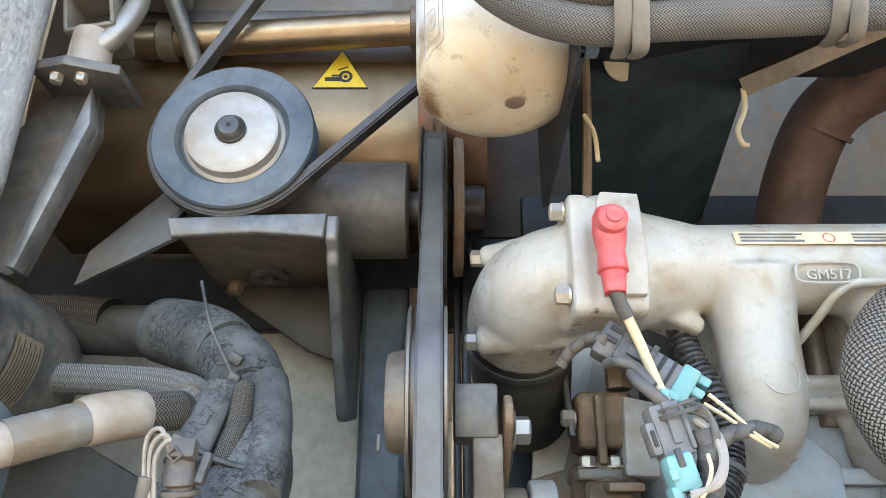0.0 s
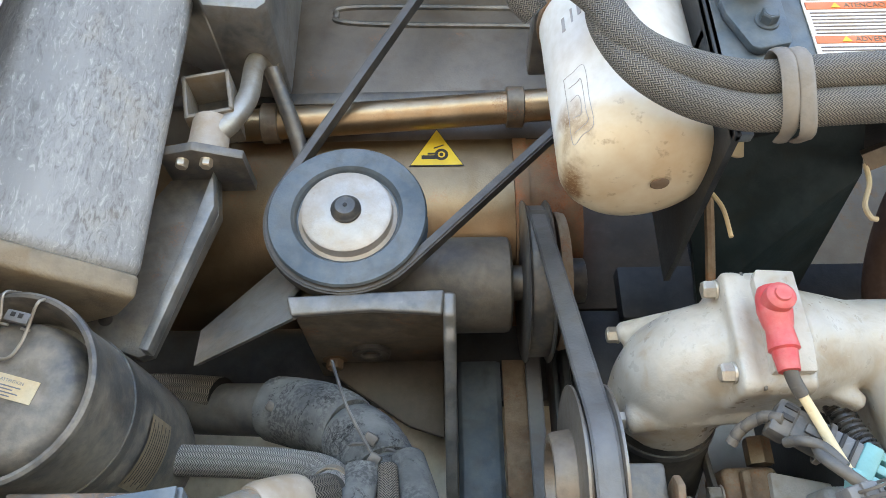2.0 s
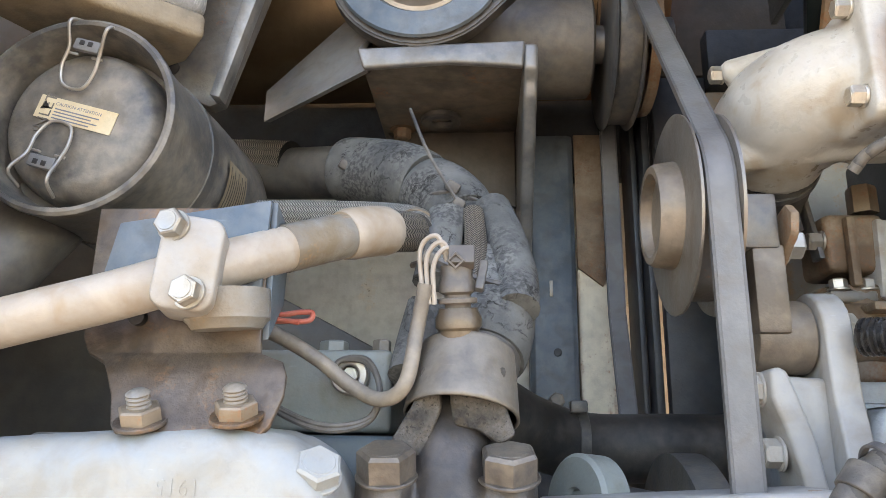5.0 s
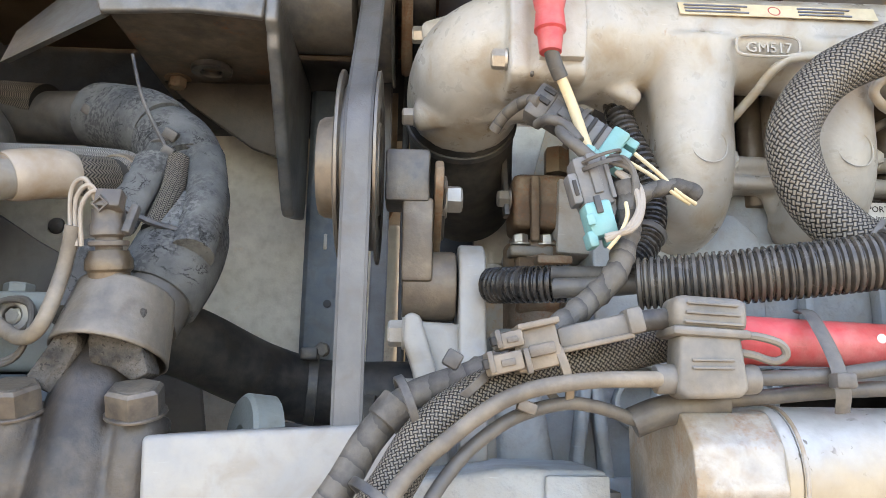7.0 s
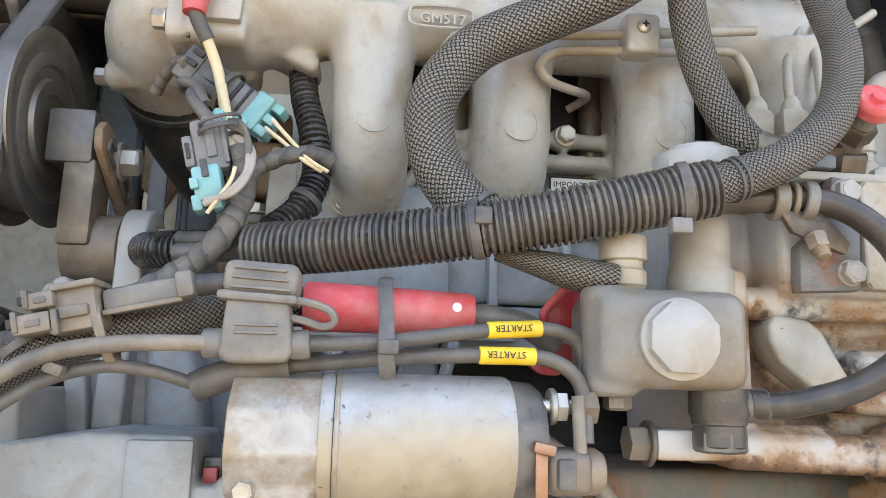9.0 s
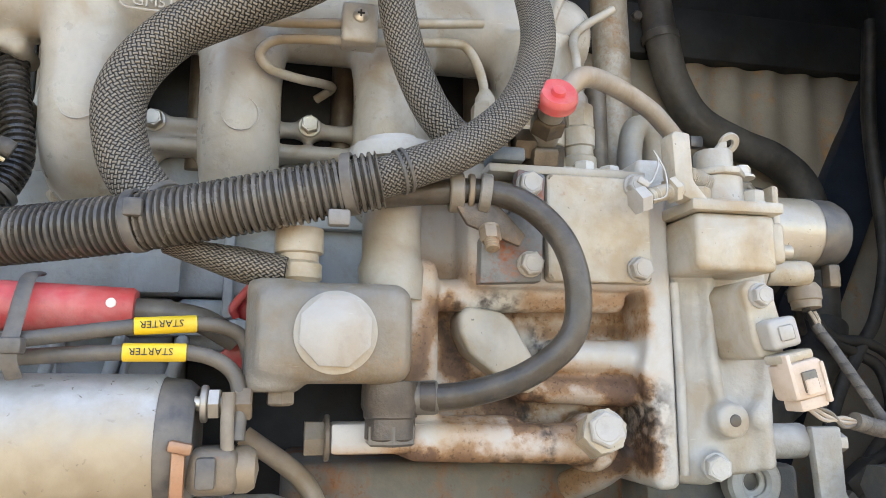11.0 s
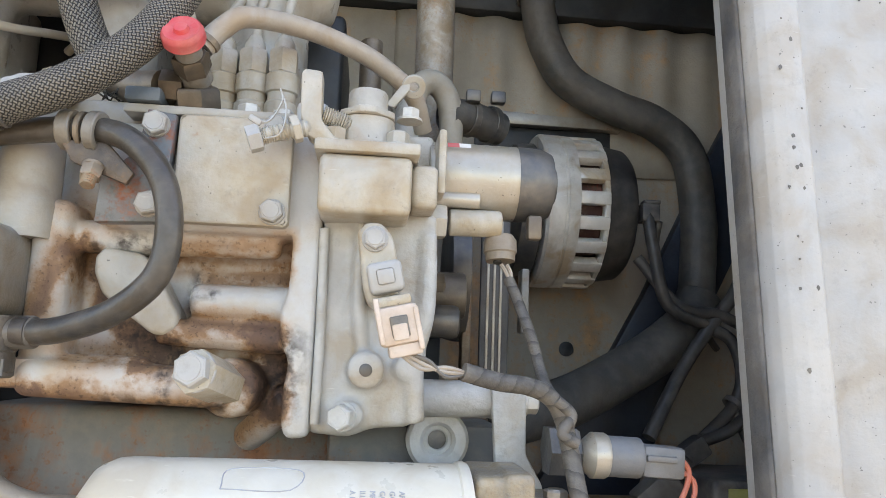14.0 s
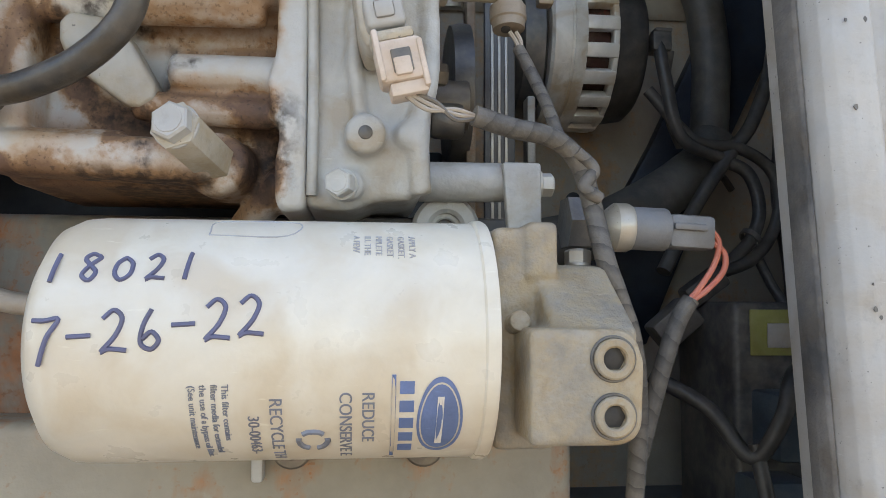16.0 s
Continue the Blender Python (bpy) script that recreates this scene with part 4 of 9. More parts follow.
# top-left mounting box and sky-lit slot
mb = thing("mounting_box", (-0.37, 0.62, 2.26), "dark dusty sheet-metal box with punched holes", "bracket")
part("body", plate([(-0.50, 2.33), (-0.405, 2.275), (-0.395, 2.256), (-0.332, 2.248), (-0.322, 2.258), (-0.322, 2.45), (-0.50, 2.45)], "y", 0.60, 0.76, 0.002), "steelgrey", mb)
for x, z in ((-0.385, 2.33), (-0.345, 2.275), (-0.378, 2.272), (-0.395, 2.305)):
    part("hole", rod((x, 0.6005, z), (x, 0.5985, z), 0.006, 0.0004, 16), "dark" if z > 2.32 else "cream_label", mb)


# ---- left side: duct, air cleaner, elbow flange, idler, bracket ----
duct = thing("air_duct", (-0.5, 0.6, 1.86), "weathered grey plastic intake duct with dusty frayed bottom", "duct")
foot = [(-0.531, 0.513), (-0.409, 0.616), (-0.443, 0.662), (-0.52, 0.70), (-0.592, 0.552)]
b = plate(foot, "z", 1.918, 2.60, 0.014, 4)
part("shell", b, "duct", duct)
b = plate([(-0.530, 0.516), (-0.411, 0.617), (-0.445, 0.660), (-0.52, 0.695), (-0.588, 0.553)], "z", 1.896, 1.921, 0.006, 3)
part("frayed_end", b, "ductend", duct, "brown dusty frayed lower end")
part("seam", tube([(-0.519, 0.521, 1.925), (-0.521, 0.5195, 1.945), (-0.519, 0.521, 1.975)], 0.0014, 6), "plastic", duct)

ac = thing("air_cleaner", (-0.480, 0.67, 1.70), "dusty black round air cleaner with wire bails and label", "air filter")
C = Vector((-0.480, 0.545, 1.791))
part("housing", lathe(C, Y, [(0.045, 0.0), (0.045, 0.070), (0.004, 0.0745), (0.0005, 0.076), (0, 0.079), (0.002, 0.0815), (0.008, 0.082), (0.014, 0.0795), (0.05, 0.079), (0.15, 0.083), (0.24, 0.084), (0.27, 0.078), (0.28, 0)], 64), "acleaner", ac)
part("end_cup", lathe(C + Y * 0.045, -Y, [(0, 0.066), (0.010, 0.065), (0.022, 0.062), (0.028, 0.057), (0.030, 0.050), (0.0305, 0)], 56), "acleaner", ac)
part("outlet", rod(C + Vector((-0.045, 0.07, -0.055)), C + Vector((-0.105, 0.03, -0.165)), 0.034, 0.004, 40), "hose", ac, "grey rubber outlet sleeve")
TR, TU = Vector((0.93, 0, -0.26)).normalized(), Vector((0.26, 0, 0.93)).normalized()
L0 = C + Vector((-0.037, 0.0142, 0.005))
part("label_plate", quad(L0, TR, TU, 0.066, 0.019, 0.0006), "cream_label", ac, "white paper maintenance label")
part("caution_word", words("CAUTION ATTENTION", 0.0038, L0 + TR * 0.014 + TU * 0.0130 - Y * 0.0007, TR, TU, 0.0001), "print", ac)
b = plate([(0, 0), (0.008, 0), (0.004, 0.007)], "y", 0, 0.0004, 0)
bmesh.ops.translate(b, verts=b.verts[:], vec=L0 + TR * 0.003 + TU * 0.007 - Y * 0.0008)
part("sign", b, "black", ac)
b = None
for i in range(4):
    b = quad(L0 + TR * 0.015 + TU * (0.0095 - i * 0.0026) - Y * 0.0006, TR, TU, 0.038 - 0.006 * (i % 2), 0.0010, 0.0003, b)
part("print", b, "print", ac)
part("moulded_word", words("INLET", 0.013, C + Vector((-0.028, 0.0142, -0.010)), TU, -TR, 0.0008), "acleaner", ac)
for px_, pz_, s in ((0.002, 0.052, 1), (-0.016, -0.030, -1)):
    Q = C + Vector((px_, 0.010, pz_))
    a = [TR * -0.013 + TU * (0.030 * s), TR * -0.016 + TU * (0.022 * s) - Y * 0.014, TR * -0.014 + TU * (0.004 * s) - Y * 0.006, TR * -0.016 + TU * (-0.012 * s) - Y * 0.002, TR * -0.010 + TU * (-0.026 * s), TR * 0.006 + TU * (-0.026 * s), TR * 0.012 + TU * (-0.012 * s) - Y * 0.002, TR * 0.013 + TU * (0.004 * s) - Y * 0.006, TR * 0.016 + TU * (0.022 * s) - Y * 0.014, TR * 0.017 + TU * (0.031 * s)]
    part("bail_wire", tube([Q + v for v in a], 0.0014, 8), "steel", ac, "thin wire bail")
    lt = part("latch", obox(Q + TU * (0.008 * s) - Y * 0.004, (0.022, 0.006, 0.010), (0, 15, 0), 0.0015), "greyplug", ac)
    for k in (-0.004, 0.003):
        part("latch_slot", obox(Q + TU * (0.009 * s) + TR * k - Y * 0.0072, (0.004, 0.001, 0.004), (0, 15, 0), 0.0003), "black", lt)
    part("pin", rod(Q + TR * -0.015 - Y * 0.003, Q + TR * -0.006 - Y * 0.003, 0.0012, 0.0003, 8), "steel", ac)
    part("pin", rod(Q + TR * 0.006 - Y * 0.003, Q + TR * 0.015 - Y * 0.003, 0.0012, 0.0003, 8), "steel", ac)


def round_label(r, a0, a1, y0, y1, n=8):
    """A patch bent round the air cleaner between two angles."""
    b = bmesh.new()
    for k in range(n):
        f0, f1 = (radians(a0 + (a1 - a0) * (k + j) / n) for j in (0, 1))
        b.faces.new([b.verts.new(C + Vector((r * math.cos(a), w, r * math.sin(a)))) for a, w in ((f0, y0), (f1, y0), (f1, y1), (f0, y1))])
    return b


sl = part("side_label", round_label(0.0848, -42, 6, 0.12, 0.17), "sidelabel", ac, "faded dusty caution label")
for k in range(9):
    part("text_bar", round_label(0.0851, -39 + 2 * (k % 3), 3 - 5 * (k % 2), 0.1245 + 0.0049 * k, 0.1262 + 0.0049 * k), "darkbrown", sl)
part("strap", ring(C + Y * 0.085, Y, 0.0795, 0.082, 0.014, 56), "darksteel", ac)

elb = thing("exhaust_elbow_flange", (-0.385, 0.66, 2.05), "dusty steel flange with curved tube and square socket", "pipe fitting")
SQ = pose(-0.390, 0.675, 2.165, 0, -12, 0)
b = bmesh.new()
for c, size in (((-0.025, 0, 0), (0.005, 0.06, 0.062)), ((0.025, 0, 0), (0.005, 0.06, 0.062)), ((0, 0, 0.0285), (0.055, 0.06, 0.005)), ((0, 0, -0.0285), (0.055, 0.06, 0.005))):
    obox(SQ @ Vector(c), size, (0, -12, 0), 0.0015, 2, b)
part("socket", b, "fitting", elb, "open square tube end")
# Added dark plate paints the shade inside the open tube.
part("socket_shade", obox(SQ @ Vector((0, 0.02, 0)), (0.047, 0.006, 0.054), (0, -12, 0), 0.001), "darksteel", elb)
part("neck", lathe((-0.384, 0.66, 2.135), (0.0, 0.05, -1), [(0, 0), (0, 0.021), (0.03, 0.022), (0.05, 0.026), (0.055, 0.026), (0.055, 0)]), "pipewhite", elb)
part("flange", plate([(-0.424, 0.628), (-0.385, 0.618), (-0.335, 0.636), (-0.335, 0.70), (-0.424, 0.70)], "z", 2.066, 2.078, 0.002), "darksteel", elb)
for x in (-0.400, -0.374):
    bolt_part(elb, (x, 0.637, 2.066), -Z, 0.012, 0.007, "zinc")
part("curved_tube", tube([(-0.380, 0.655, 2.11), (-0.362, 0.66, 2.135), (-0.350, 0.67, 2.18), (-0.351, 0.685, 2.245), (-0.335, 0.70, 2.262)], 0.0125, 18), "steel", elb)
part("thin_tube", tube([(-0.345, 0.695, 2.268), (-0.325, 0.72, 2.222), (-0.305, 0.745, 2.17), (-0.292, 0.765, 2.12)], 0.0105, 14), "darksteel", elb)
part("support_plate", plate([(-0.372, 2.07), (-0.365, 2.02), (-0.412, 1.862), (-0.424, 1.858), (-0.492, 1.884), (-0.500, 1.94), (-0.425, 2.066)], "y", 0.674, 0.690, 0.002), "darksteel", elb, "dark bent sheet support")
part("fold", plate([(-0.372, 2.066), (-0.365, 2.02), (-0.408, 1.858), (-0.418, 1.861), (-0.385, 2.0)], "y", 0.655, 0.6735, 0.002), "steelgrey", elb, "bright folded edge")
part("hole", rod((-0.464, 0.6745, 1.899), (-0.464, 0.672, 1.899), 0.007, 0.0004, 18), "black", elb)

# idler pulley with its belt
idl = thing("idler_pulley", (-0.228, 0.72, 1.945), "large blue-grey idler pulley with pale steel hub", "pulley")
C = Vector((-0.230, 0.700, 2.033))
part("rim", lathe(C - Y * 0.004, Y, [(0.004, 0.060), (0, 0.063), (0.001, 0.088), (0.004, 0.090), (0.008, 0.088), (0.014, 0.083), (0.024, 0.083), (0.030, 0.090), (0.034, 0.089), (0.034, 0.05), (0.012, 0.05), (0.010, 0.058), (0.004, 0.060)], 64), "bluesheet", idl, "blue-grey turned pulley rim")
part("hub_disc", lathe(C - Y * 0.010, Y, [(0, 0.0), (0, 0.048), (0.002, 0.051), (0.014, 0.052), (0.016, 0.056), (0.018, 0.056), (0.018, 0.0)], 56), "alu", idl, "pale scratched steel hub disc")
part("cap", lathe(C - Y * 0.010, -Y, [(0, 0.017), (0.004, 0.017), (0.005, 0.0155), (0.008, 0.0145), (0.011, 0.011), (0.0115, 0.0)], 32), "darksteel", idl)
part("centre_hole", rod(C - Y * 0.0213, C - Y * 0.0222, 0.0025, 0.0002, 12), "black", idl)


def belt_strip(loop, x0, x1, t, axis="x"):
    """A flat belt: a loop of (a, z) points with thickness t between x0 and x1."""
    b = bmesh.new()
    n = len(loop)
    rows = []
    for i in range(n):
        p, q = Vector(loop[i - 1]), Vector(loop[(i + 1) % n])
        d = (q - p).normalized()
        nrm = Vector((d.y, -d.x))
        o = Vector(loop[i])
        pr = []
        for w, k in ((x0, 0), (x1, 0), (x1, 1), (x0, 1)):
            v = o + nrm * t * k
            pr.append(b.verts.new((w, v.x, v.y) if axis == "x" else (v.x, w, v.y)))
        rows.append(pr)
    for i in range(n):
        r0, r1 = rows[i], rows[(i + 1) % n]
        for k in range(4):
            j = (k + 1) % 4
            b.faces.new((r0[k], r0[j], r1[j], r1[k]))
    return b


def arc(cx, cz, r, a0, a1, n=14):
    return [(cx + r * math.cos(radians(a0 + (a1 - a0) * k / n)), cz + r * math.sin(radians(a0 + (a1 - a0) * k / n))) for k in range(n + 1)]


# far pulley of this belt is behind the top cover
lp = arc(C.x, C.z, 0.085, 155, 315, 20) + [(0.10, 2.245)] + arc(0.10, 2.48, 0.06, -50, 155, 10)
lp = lp + [(-0.085, 2.50)]
ibt = thing("idler_belt", (-0.23, 0.714, 1.94), "worn black drive belt round the idler pulley", "belt")
part("band", belt_strip(lp, 0.706, 0.722, 0.011, "y"), "rubber", ibt)
part("worn_rib", belt_strip(lp, 0.7045, 0.7058, 0.0085, "y"), "belt", ibt, "paler worn edge of the belt")

brk = thing("idler_bracket", (-0.2, 0.82, 1.75), "dark dusty folded steel bracket holding the idler", "bracket")
part("front_lip", plate([(-0.292, 1.936), (-0.285, 1.914), (-0.20, 1.919), (-0.145, 1.915), (-0.125, 1.913), (-0.122, 1.942), (-0.20, 1.940)], "y", 0.706, 0.715, 0.003, 3), "steelgrey", brk, "bright worn front lip")
part("deck", box(-0.29, -0.118, 0.712, 0.96, 1.930, 1.938, 0.002), "brown", brk)
b = bmesh.new()
vs = [b.verts.new(p) for p in ((-0.290, 0.709, 1.938), (-0.284, 0.709, 1.912), (-0.392, 0.740, 1.872), (-0.406, 0.785, 1.930), (-0.313, 0.785, 2.024), (-0.286, 0.73, 1.96))]
b.faces.new((vs[0], vs[1], vs[2], vs[3], vs[4], vs[5]))
r = bmesh.ops.extrude_face_region(b, geom=b.faces[:])
bmesh.ops.translate(b, verts=[v for v in r["geom"] if isinstance(v, bmesh.types.BMVert)], vec=(0.004, 0.010, 0.004))
part("wing", b, "steelgrey", brk)
part("leg", plate([(0.708, 1.940), (0.96, 1.95), (0.96, 1.77), (0.875, 1.752), (0.862, 1.757), (0.80, 1.822), (0.756, 1.868), (0.738, 1.885), (0.728, 1.892), (0.722, 1.905), (0.708, 1.912)], "x", -0.124, -0.110, 0.004, 3), "steelgrey", brk, "scarred vertical leg")
part("web", plate([(-0.285, 1.93), (-0.125, 1.93), (-0.125, 1.83), (-0.17, 1.845), (-0.25, 1.90)], "y", 0.90, 0.91, 0.002), "darkbrown", brk)
part("boss", ring((-0.215, 0.86, 1.931), -Z, 0.012, 0.024, 0.008), "darksteel", brk)
bolt_part(brk, (-0.265, 0.893, 1.931), -Z, 0.019, 0.012, "rust", 0.016)

mot = thing("clutch_drum", (-0.09, 0.85, 1.94), "grey dusty cylindrical clutch drum on a horizontal shaft", "drum")
part("drum", lathe((-0.20, 0.826, 2.002), X, [(0, 0), (0, 0.057), (0.01, 0.060), (0.150, 0.060), (0.156, 0.059), (0.159, 0.055), (0.159, 0)], 48), "hose", mot)
part("shaft", rod((-0.045, 0.822, 2.002), (0.0, 0.822, 2.002), 0.022), "darksteel", mot)

BX0, BX1 = -0.0200, 0.0000
upp = thing("upper_pulley", (0.0, 0.85, 1.92), "large dark pulley with rusty rims carrying the main belt", "pulley")
PC = Vector((0.0, 0.818, 2.002))
for x in (-0.0270, 0.0015):
    part("rim", lathe(PC + X * x, X, [(0, 0.02), (0, 0.0985), (0.0015, 0.1005), (0.0035, 0.0985), (0.0035, 0.02)], 64), "darksteel", upp)
part("core", rod(PC + X * -0.023, PC + X * 0.0015, 0.0935, 0.001, 64), "darksteel", upp)
part("inner_rim", lathe(PC + X * 0.012, X, [(0, 0.02), (0, 0.084), (0.004, 0.086), (0.012, 0.084), (0.012, 0.02)], 56), "rust", upp, "rusty inner rim")
part("hub", rod(PC + X * 0.005, PC + X * 0.05, 0.028), "darksteel", upp)

# main belt over upper pulley, tensioner front and the drive pulley below
TC = Vector((-0.012, 0.572, 1.715))
lp = arc(PC.y, PC.z, 0.094, 0, 136, 18) + arc(0.572, 1.715, 0.0675, 136, 185, 24) + [(0.5045, 1.60)] + arc(0.655, 1.40, 0.150, 176, 330, 14) + [(0.905, 1.7)]
mbt = thing("main_belt", (0.0, 0.62, 1.25), "wide worn grey flat drive belt running vertically", "belt")
part("band", belt_strip(lp[::-1], BX0 + 0.0021, BX1 - 0.0021, 0.005), "belt_centre", mbt, "polished running band")
part("edge", belt_strip(lp[::-1], BX0, BX0 + 0.002, 0.0048), "belt", mbt, "frayed dark belt edge")
part("edge", belt_strip(lp[::-1], BX1 - 0.002, BX1, 0.0048), "belt", mbt)
dp = thing("drive_pulley", (0.0, 0.675, 1.25), "dark cast drive pulley below the white guard", "pulley")
part("rim", lathe((-0.022, 0.655, 1.40), X, [(0, 0.03), (0, 0.146), (0.024, 0.146), (0.024, 0.03)], 56), "darksteel", dp)

ten = thing("belt_tensioner", (0.02, 0.59, 1.56), "steel belt tensioner with turned pulley and dusty arm", "tensioner")
tp = part("tension_pulley", lathe(TC + X * -0.0145, X, [(0, 0.03), (0, 0.072), (0.001, 0.074), (0.003, 0.0735), (0.004, 0.063), (0.0265, 0.063), (0.0275, 0.0735), (0.0295, 0.074), (0.030, 0.071), (0.030, 0.066), (0.0285, 0.064), (0.0280, 0.056), (0.0295, 0.054), (0.0295, 0.047), (0.0275, 0.045), (0.0270, 0.037), (0.0300, 0.035), (0.0300, 0.026), (0.028, 0.024), (0.028, 0.0)], 72), "pulleysteel", ten, "turned steel pulley with worn concentric rings")
part("hub_collar", lathe(TC + X * -0.0145, -X, [(0, 0.040), (0.013, 0.038), (0.016, 0.036), (0.016, 0.031), (0.008, 0.029), (0.008, 0)], 48), "brown", tp)
part("arm_head", box(0.008, 0.041, 0.548, 0.585, 1.684, 1.7245, 0.003), "darksteel", ten)
part("arm_neck", box(0.021, 0.044, 0.550, 0.585, 1.625, 1.688, 0.003), "brown", ten)
part("pivot", rod((0.022, 0.580, 1.626), (0.062, 0.580, 1.626), 0.0265, 0.003, 40), "brown", ten)
part("slot_rim", tube([(0.0518, 0.552, 1.7035), (0.0518, 0.575, 1.694), (0.0518, 0.602, 1.678), (0.0518, 0.598, 1.668), (0.0518, 0.572, 1.683), (0.0518, 0.549, 1.694), (0.0518, 0.552, 1.7035)], 0.0018, 8), "darksteel", ten, "worn edge of the slot")
part("slotted_plate", plate([(0.536, 1.706), (0.546, 1.715), (0.560, 1.712), (0.61, 1.688), (0.655, 1.652), (0.648, 1.636), (0.60, 1.655), (0.56, 1.680), (0.540, 1.692)], "x", 0.0445, 0.051, 0.002), "rust", ten)
part("washer", ring((0.051, 0.577, 1.694), X, 0.004, 0.0145, 0.002), "steel", ten)
bolt_part(ten, (0.053, 0.577, 1.694), X, 0.019, 0.012, "steel", 0.015)
bolt_part(ten, (0.083, 0.577, 1.632), X, 0.020, 0.012, "zinc", 0.013)

arm = thing("tensioner_mount", (0.07, 0.58, 1.45), "white painted cast tensioner mounting arm", "bracket")
top = [(0.580 + 0.030 * math.cos(radians(a)), 1.628 + 0.030 * math.sin(radians(a))) for a in range(0, 181, 15)]
part("ear", plate([(0.645, 1.50)] + top + [(0.548, 1.585), (0.54, 1.55), (0.535, 1.50)], "x", 0.0635, 0.083, 0.0025, 3), "white", arm)
part("web", plate([(0.030, 1.598), (0.066, 1.596), (0.090, 1.56), (0.094, 1.49), (0.050, 1.49), (0.040, 1.55)], "y", 0.558, 0.60, 0.004, 3), "white", arm)
part("front_rib", plate([(0.024, 1.600), (0.030, 1.603), (0.036, 1.600), (0.042, 1.5815), (0.050, 1.555), (0.056, 1.516), (0.060, 1.482), (0.044, 1.482), (0.038, 1.536), (0.030, 1.565), (0.024, 1.5815)], "y", 0.548, 0.590, 0.003, 3), "white", arm)
for x, z in ((0.0245, 1.589), (0.0335, 1.547)):
    bolt_part(arm, (x, 0.568, z), -X, 0.017, 0.010, "whitebolt", 0.012)




def spots(count, x0, x1, y_at, sizes):
    """Flat drops of dirt with uneven outlines on the post's paint."""
    b = bmesh.new()
    for _ in range(count):
        x, z, r = random.uniform(x0, x1), random.uniform(1.3, 2.0), random.choice(sizes)
        q = [(x + r * random.uniform(0.6, 1.15) * math.cos(math.tau * k / 8), z + r * random.uniform(0.7, 1.5) * math.sin(math.tau * k / 8)) for k in range(8)]
        y = y_at(x)
        plate(q, "y", y - 0.0002, y + 0.0002, 0, 1, b)
    return leaning(b)


part("stain_spots", spots(120, 0.975, 1.12, lambda x: 0.3830 if x > 0.983 else 0.3840, (0.0006, 0.0008, 0.0010, 0.0013, 0.0020, 0.0028)), "hose", post, "dark dirt spots on the paint")
part("stain_spots", spots(45, 0.915, 0.930, lambda x: 0.3842, (0.0005, 0.0007, 0.0010, 0.0014)), "hose", post)


# ---- hoses, service valve and compressor on the left ----
ins = thing("insulated_hose", (-0.19, 0.65, 1.54), "insulated suction hose in cracked grey foam segments", "hose")
part("inner_hose", tube([(-0.62, 0.89, 1.875), (-0.479, 0.86, 1.862), (-0.391, 0.84, 1.853), (-0.301, 0.80, 1.838), (-0.250, 0.77, 1.820), (-0.199, 0.73, 1.779), (-0.168, 0.68, 1.719), (-0.161, 0.640, 1.672), (-0.163, 0.605, 1.631), (-0.172, 0.58, 1.595)], 0.0300, 24), "dustyhose", ins, "dusty dark rubber hose")
part("braid_end", tube([(-0.50, 0.857, 1.877), (-0.46, 0.849, 1.874), (-0.42, 0.841, 1.869), (-0.385, 0.829, 1.862)], 0.0250, 24), "steelbraid", ins, "frayed steel braid")
segs = [
    [(-0.318, 0.805, 1.843), (-0.285, 0.79, 1.833), (-0.250, 0.765, 1.818), (-0.222, 0.745, 1.800)],
    [(-0.220, 0.742, 1.797), (-0.198, 0.722, 1.774), (-0.182, 0.700, 1.746)],
    [(-0.180, 0.696, 1.740), (-0.170, 0.674, 1.714), (-0.166, 0.658, 1.694)],
    [(-0.165, 0.655, 1.690), (-0.160, 0.635, 1.666), (-0.161, 0.612, 1.640), (-0.167, 0.592, 1.612)],
]
for i, s in enumerate(segs):
    k = (0.0385, 0.0375, 0.0345, 0.0360)[i]
    part("foam_sleeve", tube(s, k, 26, 8, lambda w, L: 0.90 + 0.10 * max(0.0, math.sin(math.pi * w / L)) ** 0.35), "foam", ins, "cracked grey foam sleeve")
part("foam_panel", tube([(-0.196, 0.648, 1.742), (-0.199, 0.625, 1.708), (-0.204, 0.602, 1.672)], 0.0165, 16, 8, None, None, None, 0.7), "foam", ins, "flat foam strip")
part("slit_braid", tube([(-0.174, 0.646, 1.742), (-0.171, 0.625, 1.706), (-0.174, 0.600, 1.668)], 0.0095, 12), "steelbraid", ins, "steel braid showing through the slit")
part("foam_flap", tube([(-0.158, 0.668, 1.752), (-0.146, 0.640, 1.714), (-0.140, 0.612, 1.680), (-0.140, 0.590, 1.648)], 0.0175, 16, 8), "foam", ins)
part("foam_leg", tube([(-0.206, 0.590, 1.650), (-0.212, 0.580, 1.622), (-0.216, 0.565, 1.595)], 0.0165, 16), "foam", ins)
TF = plate([(-0.196, 1.600), (-0.192, 1.574), (-0.2045, 1.541), (-0.227, 1.549), (-0.210, 1.578), (-0.206, 1.600)], "y", 0.533, 0.556, 0.003, 2)
part("tail_foam", TF, "rawfoam", ins, "cut raw foam end")
TF = plate([(-0.186, 1.600), (-0.187, 1.577), (-0.184, 1.562), (-0.168, 1.559), (-0.155, 1.550), (-0.144, 1.556), (-0.152, 1.580), (-0.150, 1.600)], "y", 0.533, 0.560, 0.003, 2)
part("tail_foam", TF, "rawfoam", ins, "cut raw foam end")
b = tube([(-0.177, 0.570, 1.612), (-0.178, 0.564, 1.594), (-0.180, 0.556, 1.568)], 0.0440, 44, 8, lambda w, L: 0.86 + 0.14 * w / L, None, None, 0.90, False)
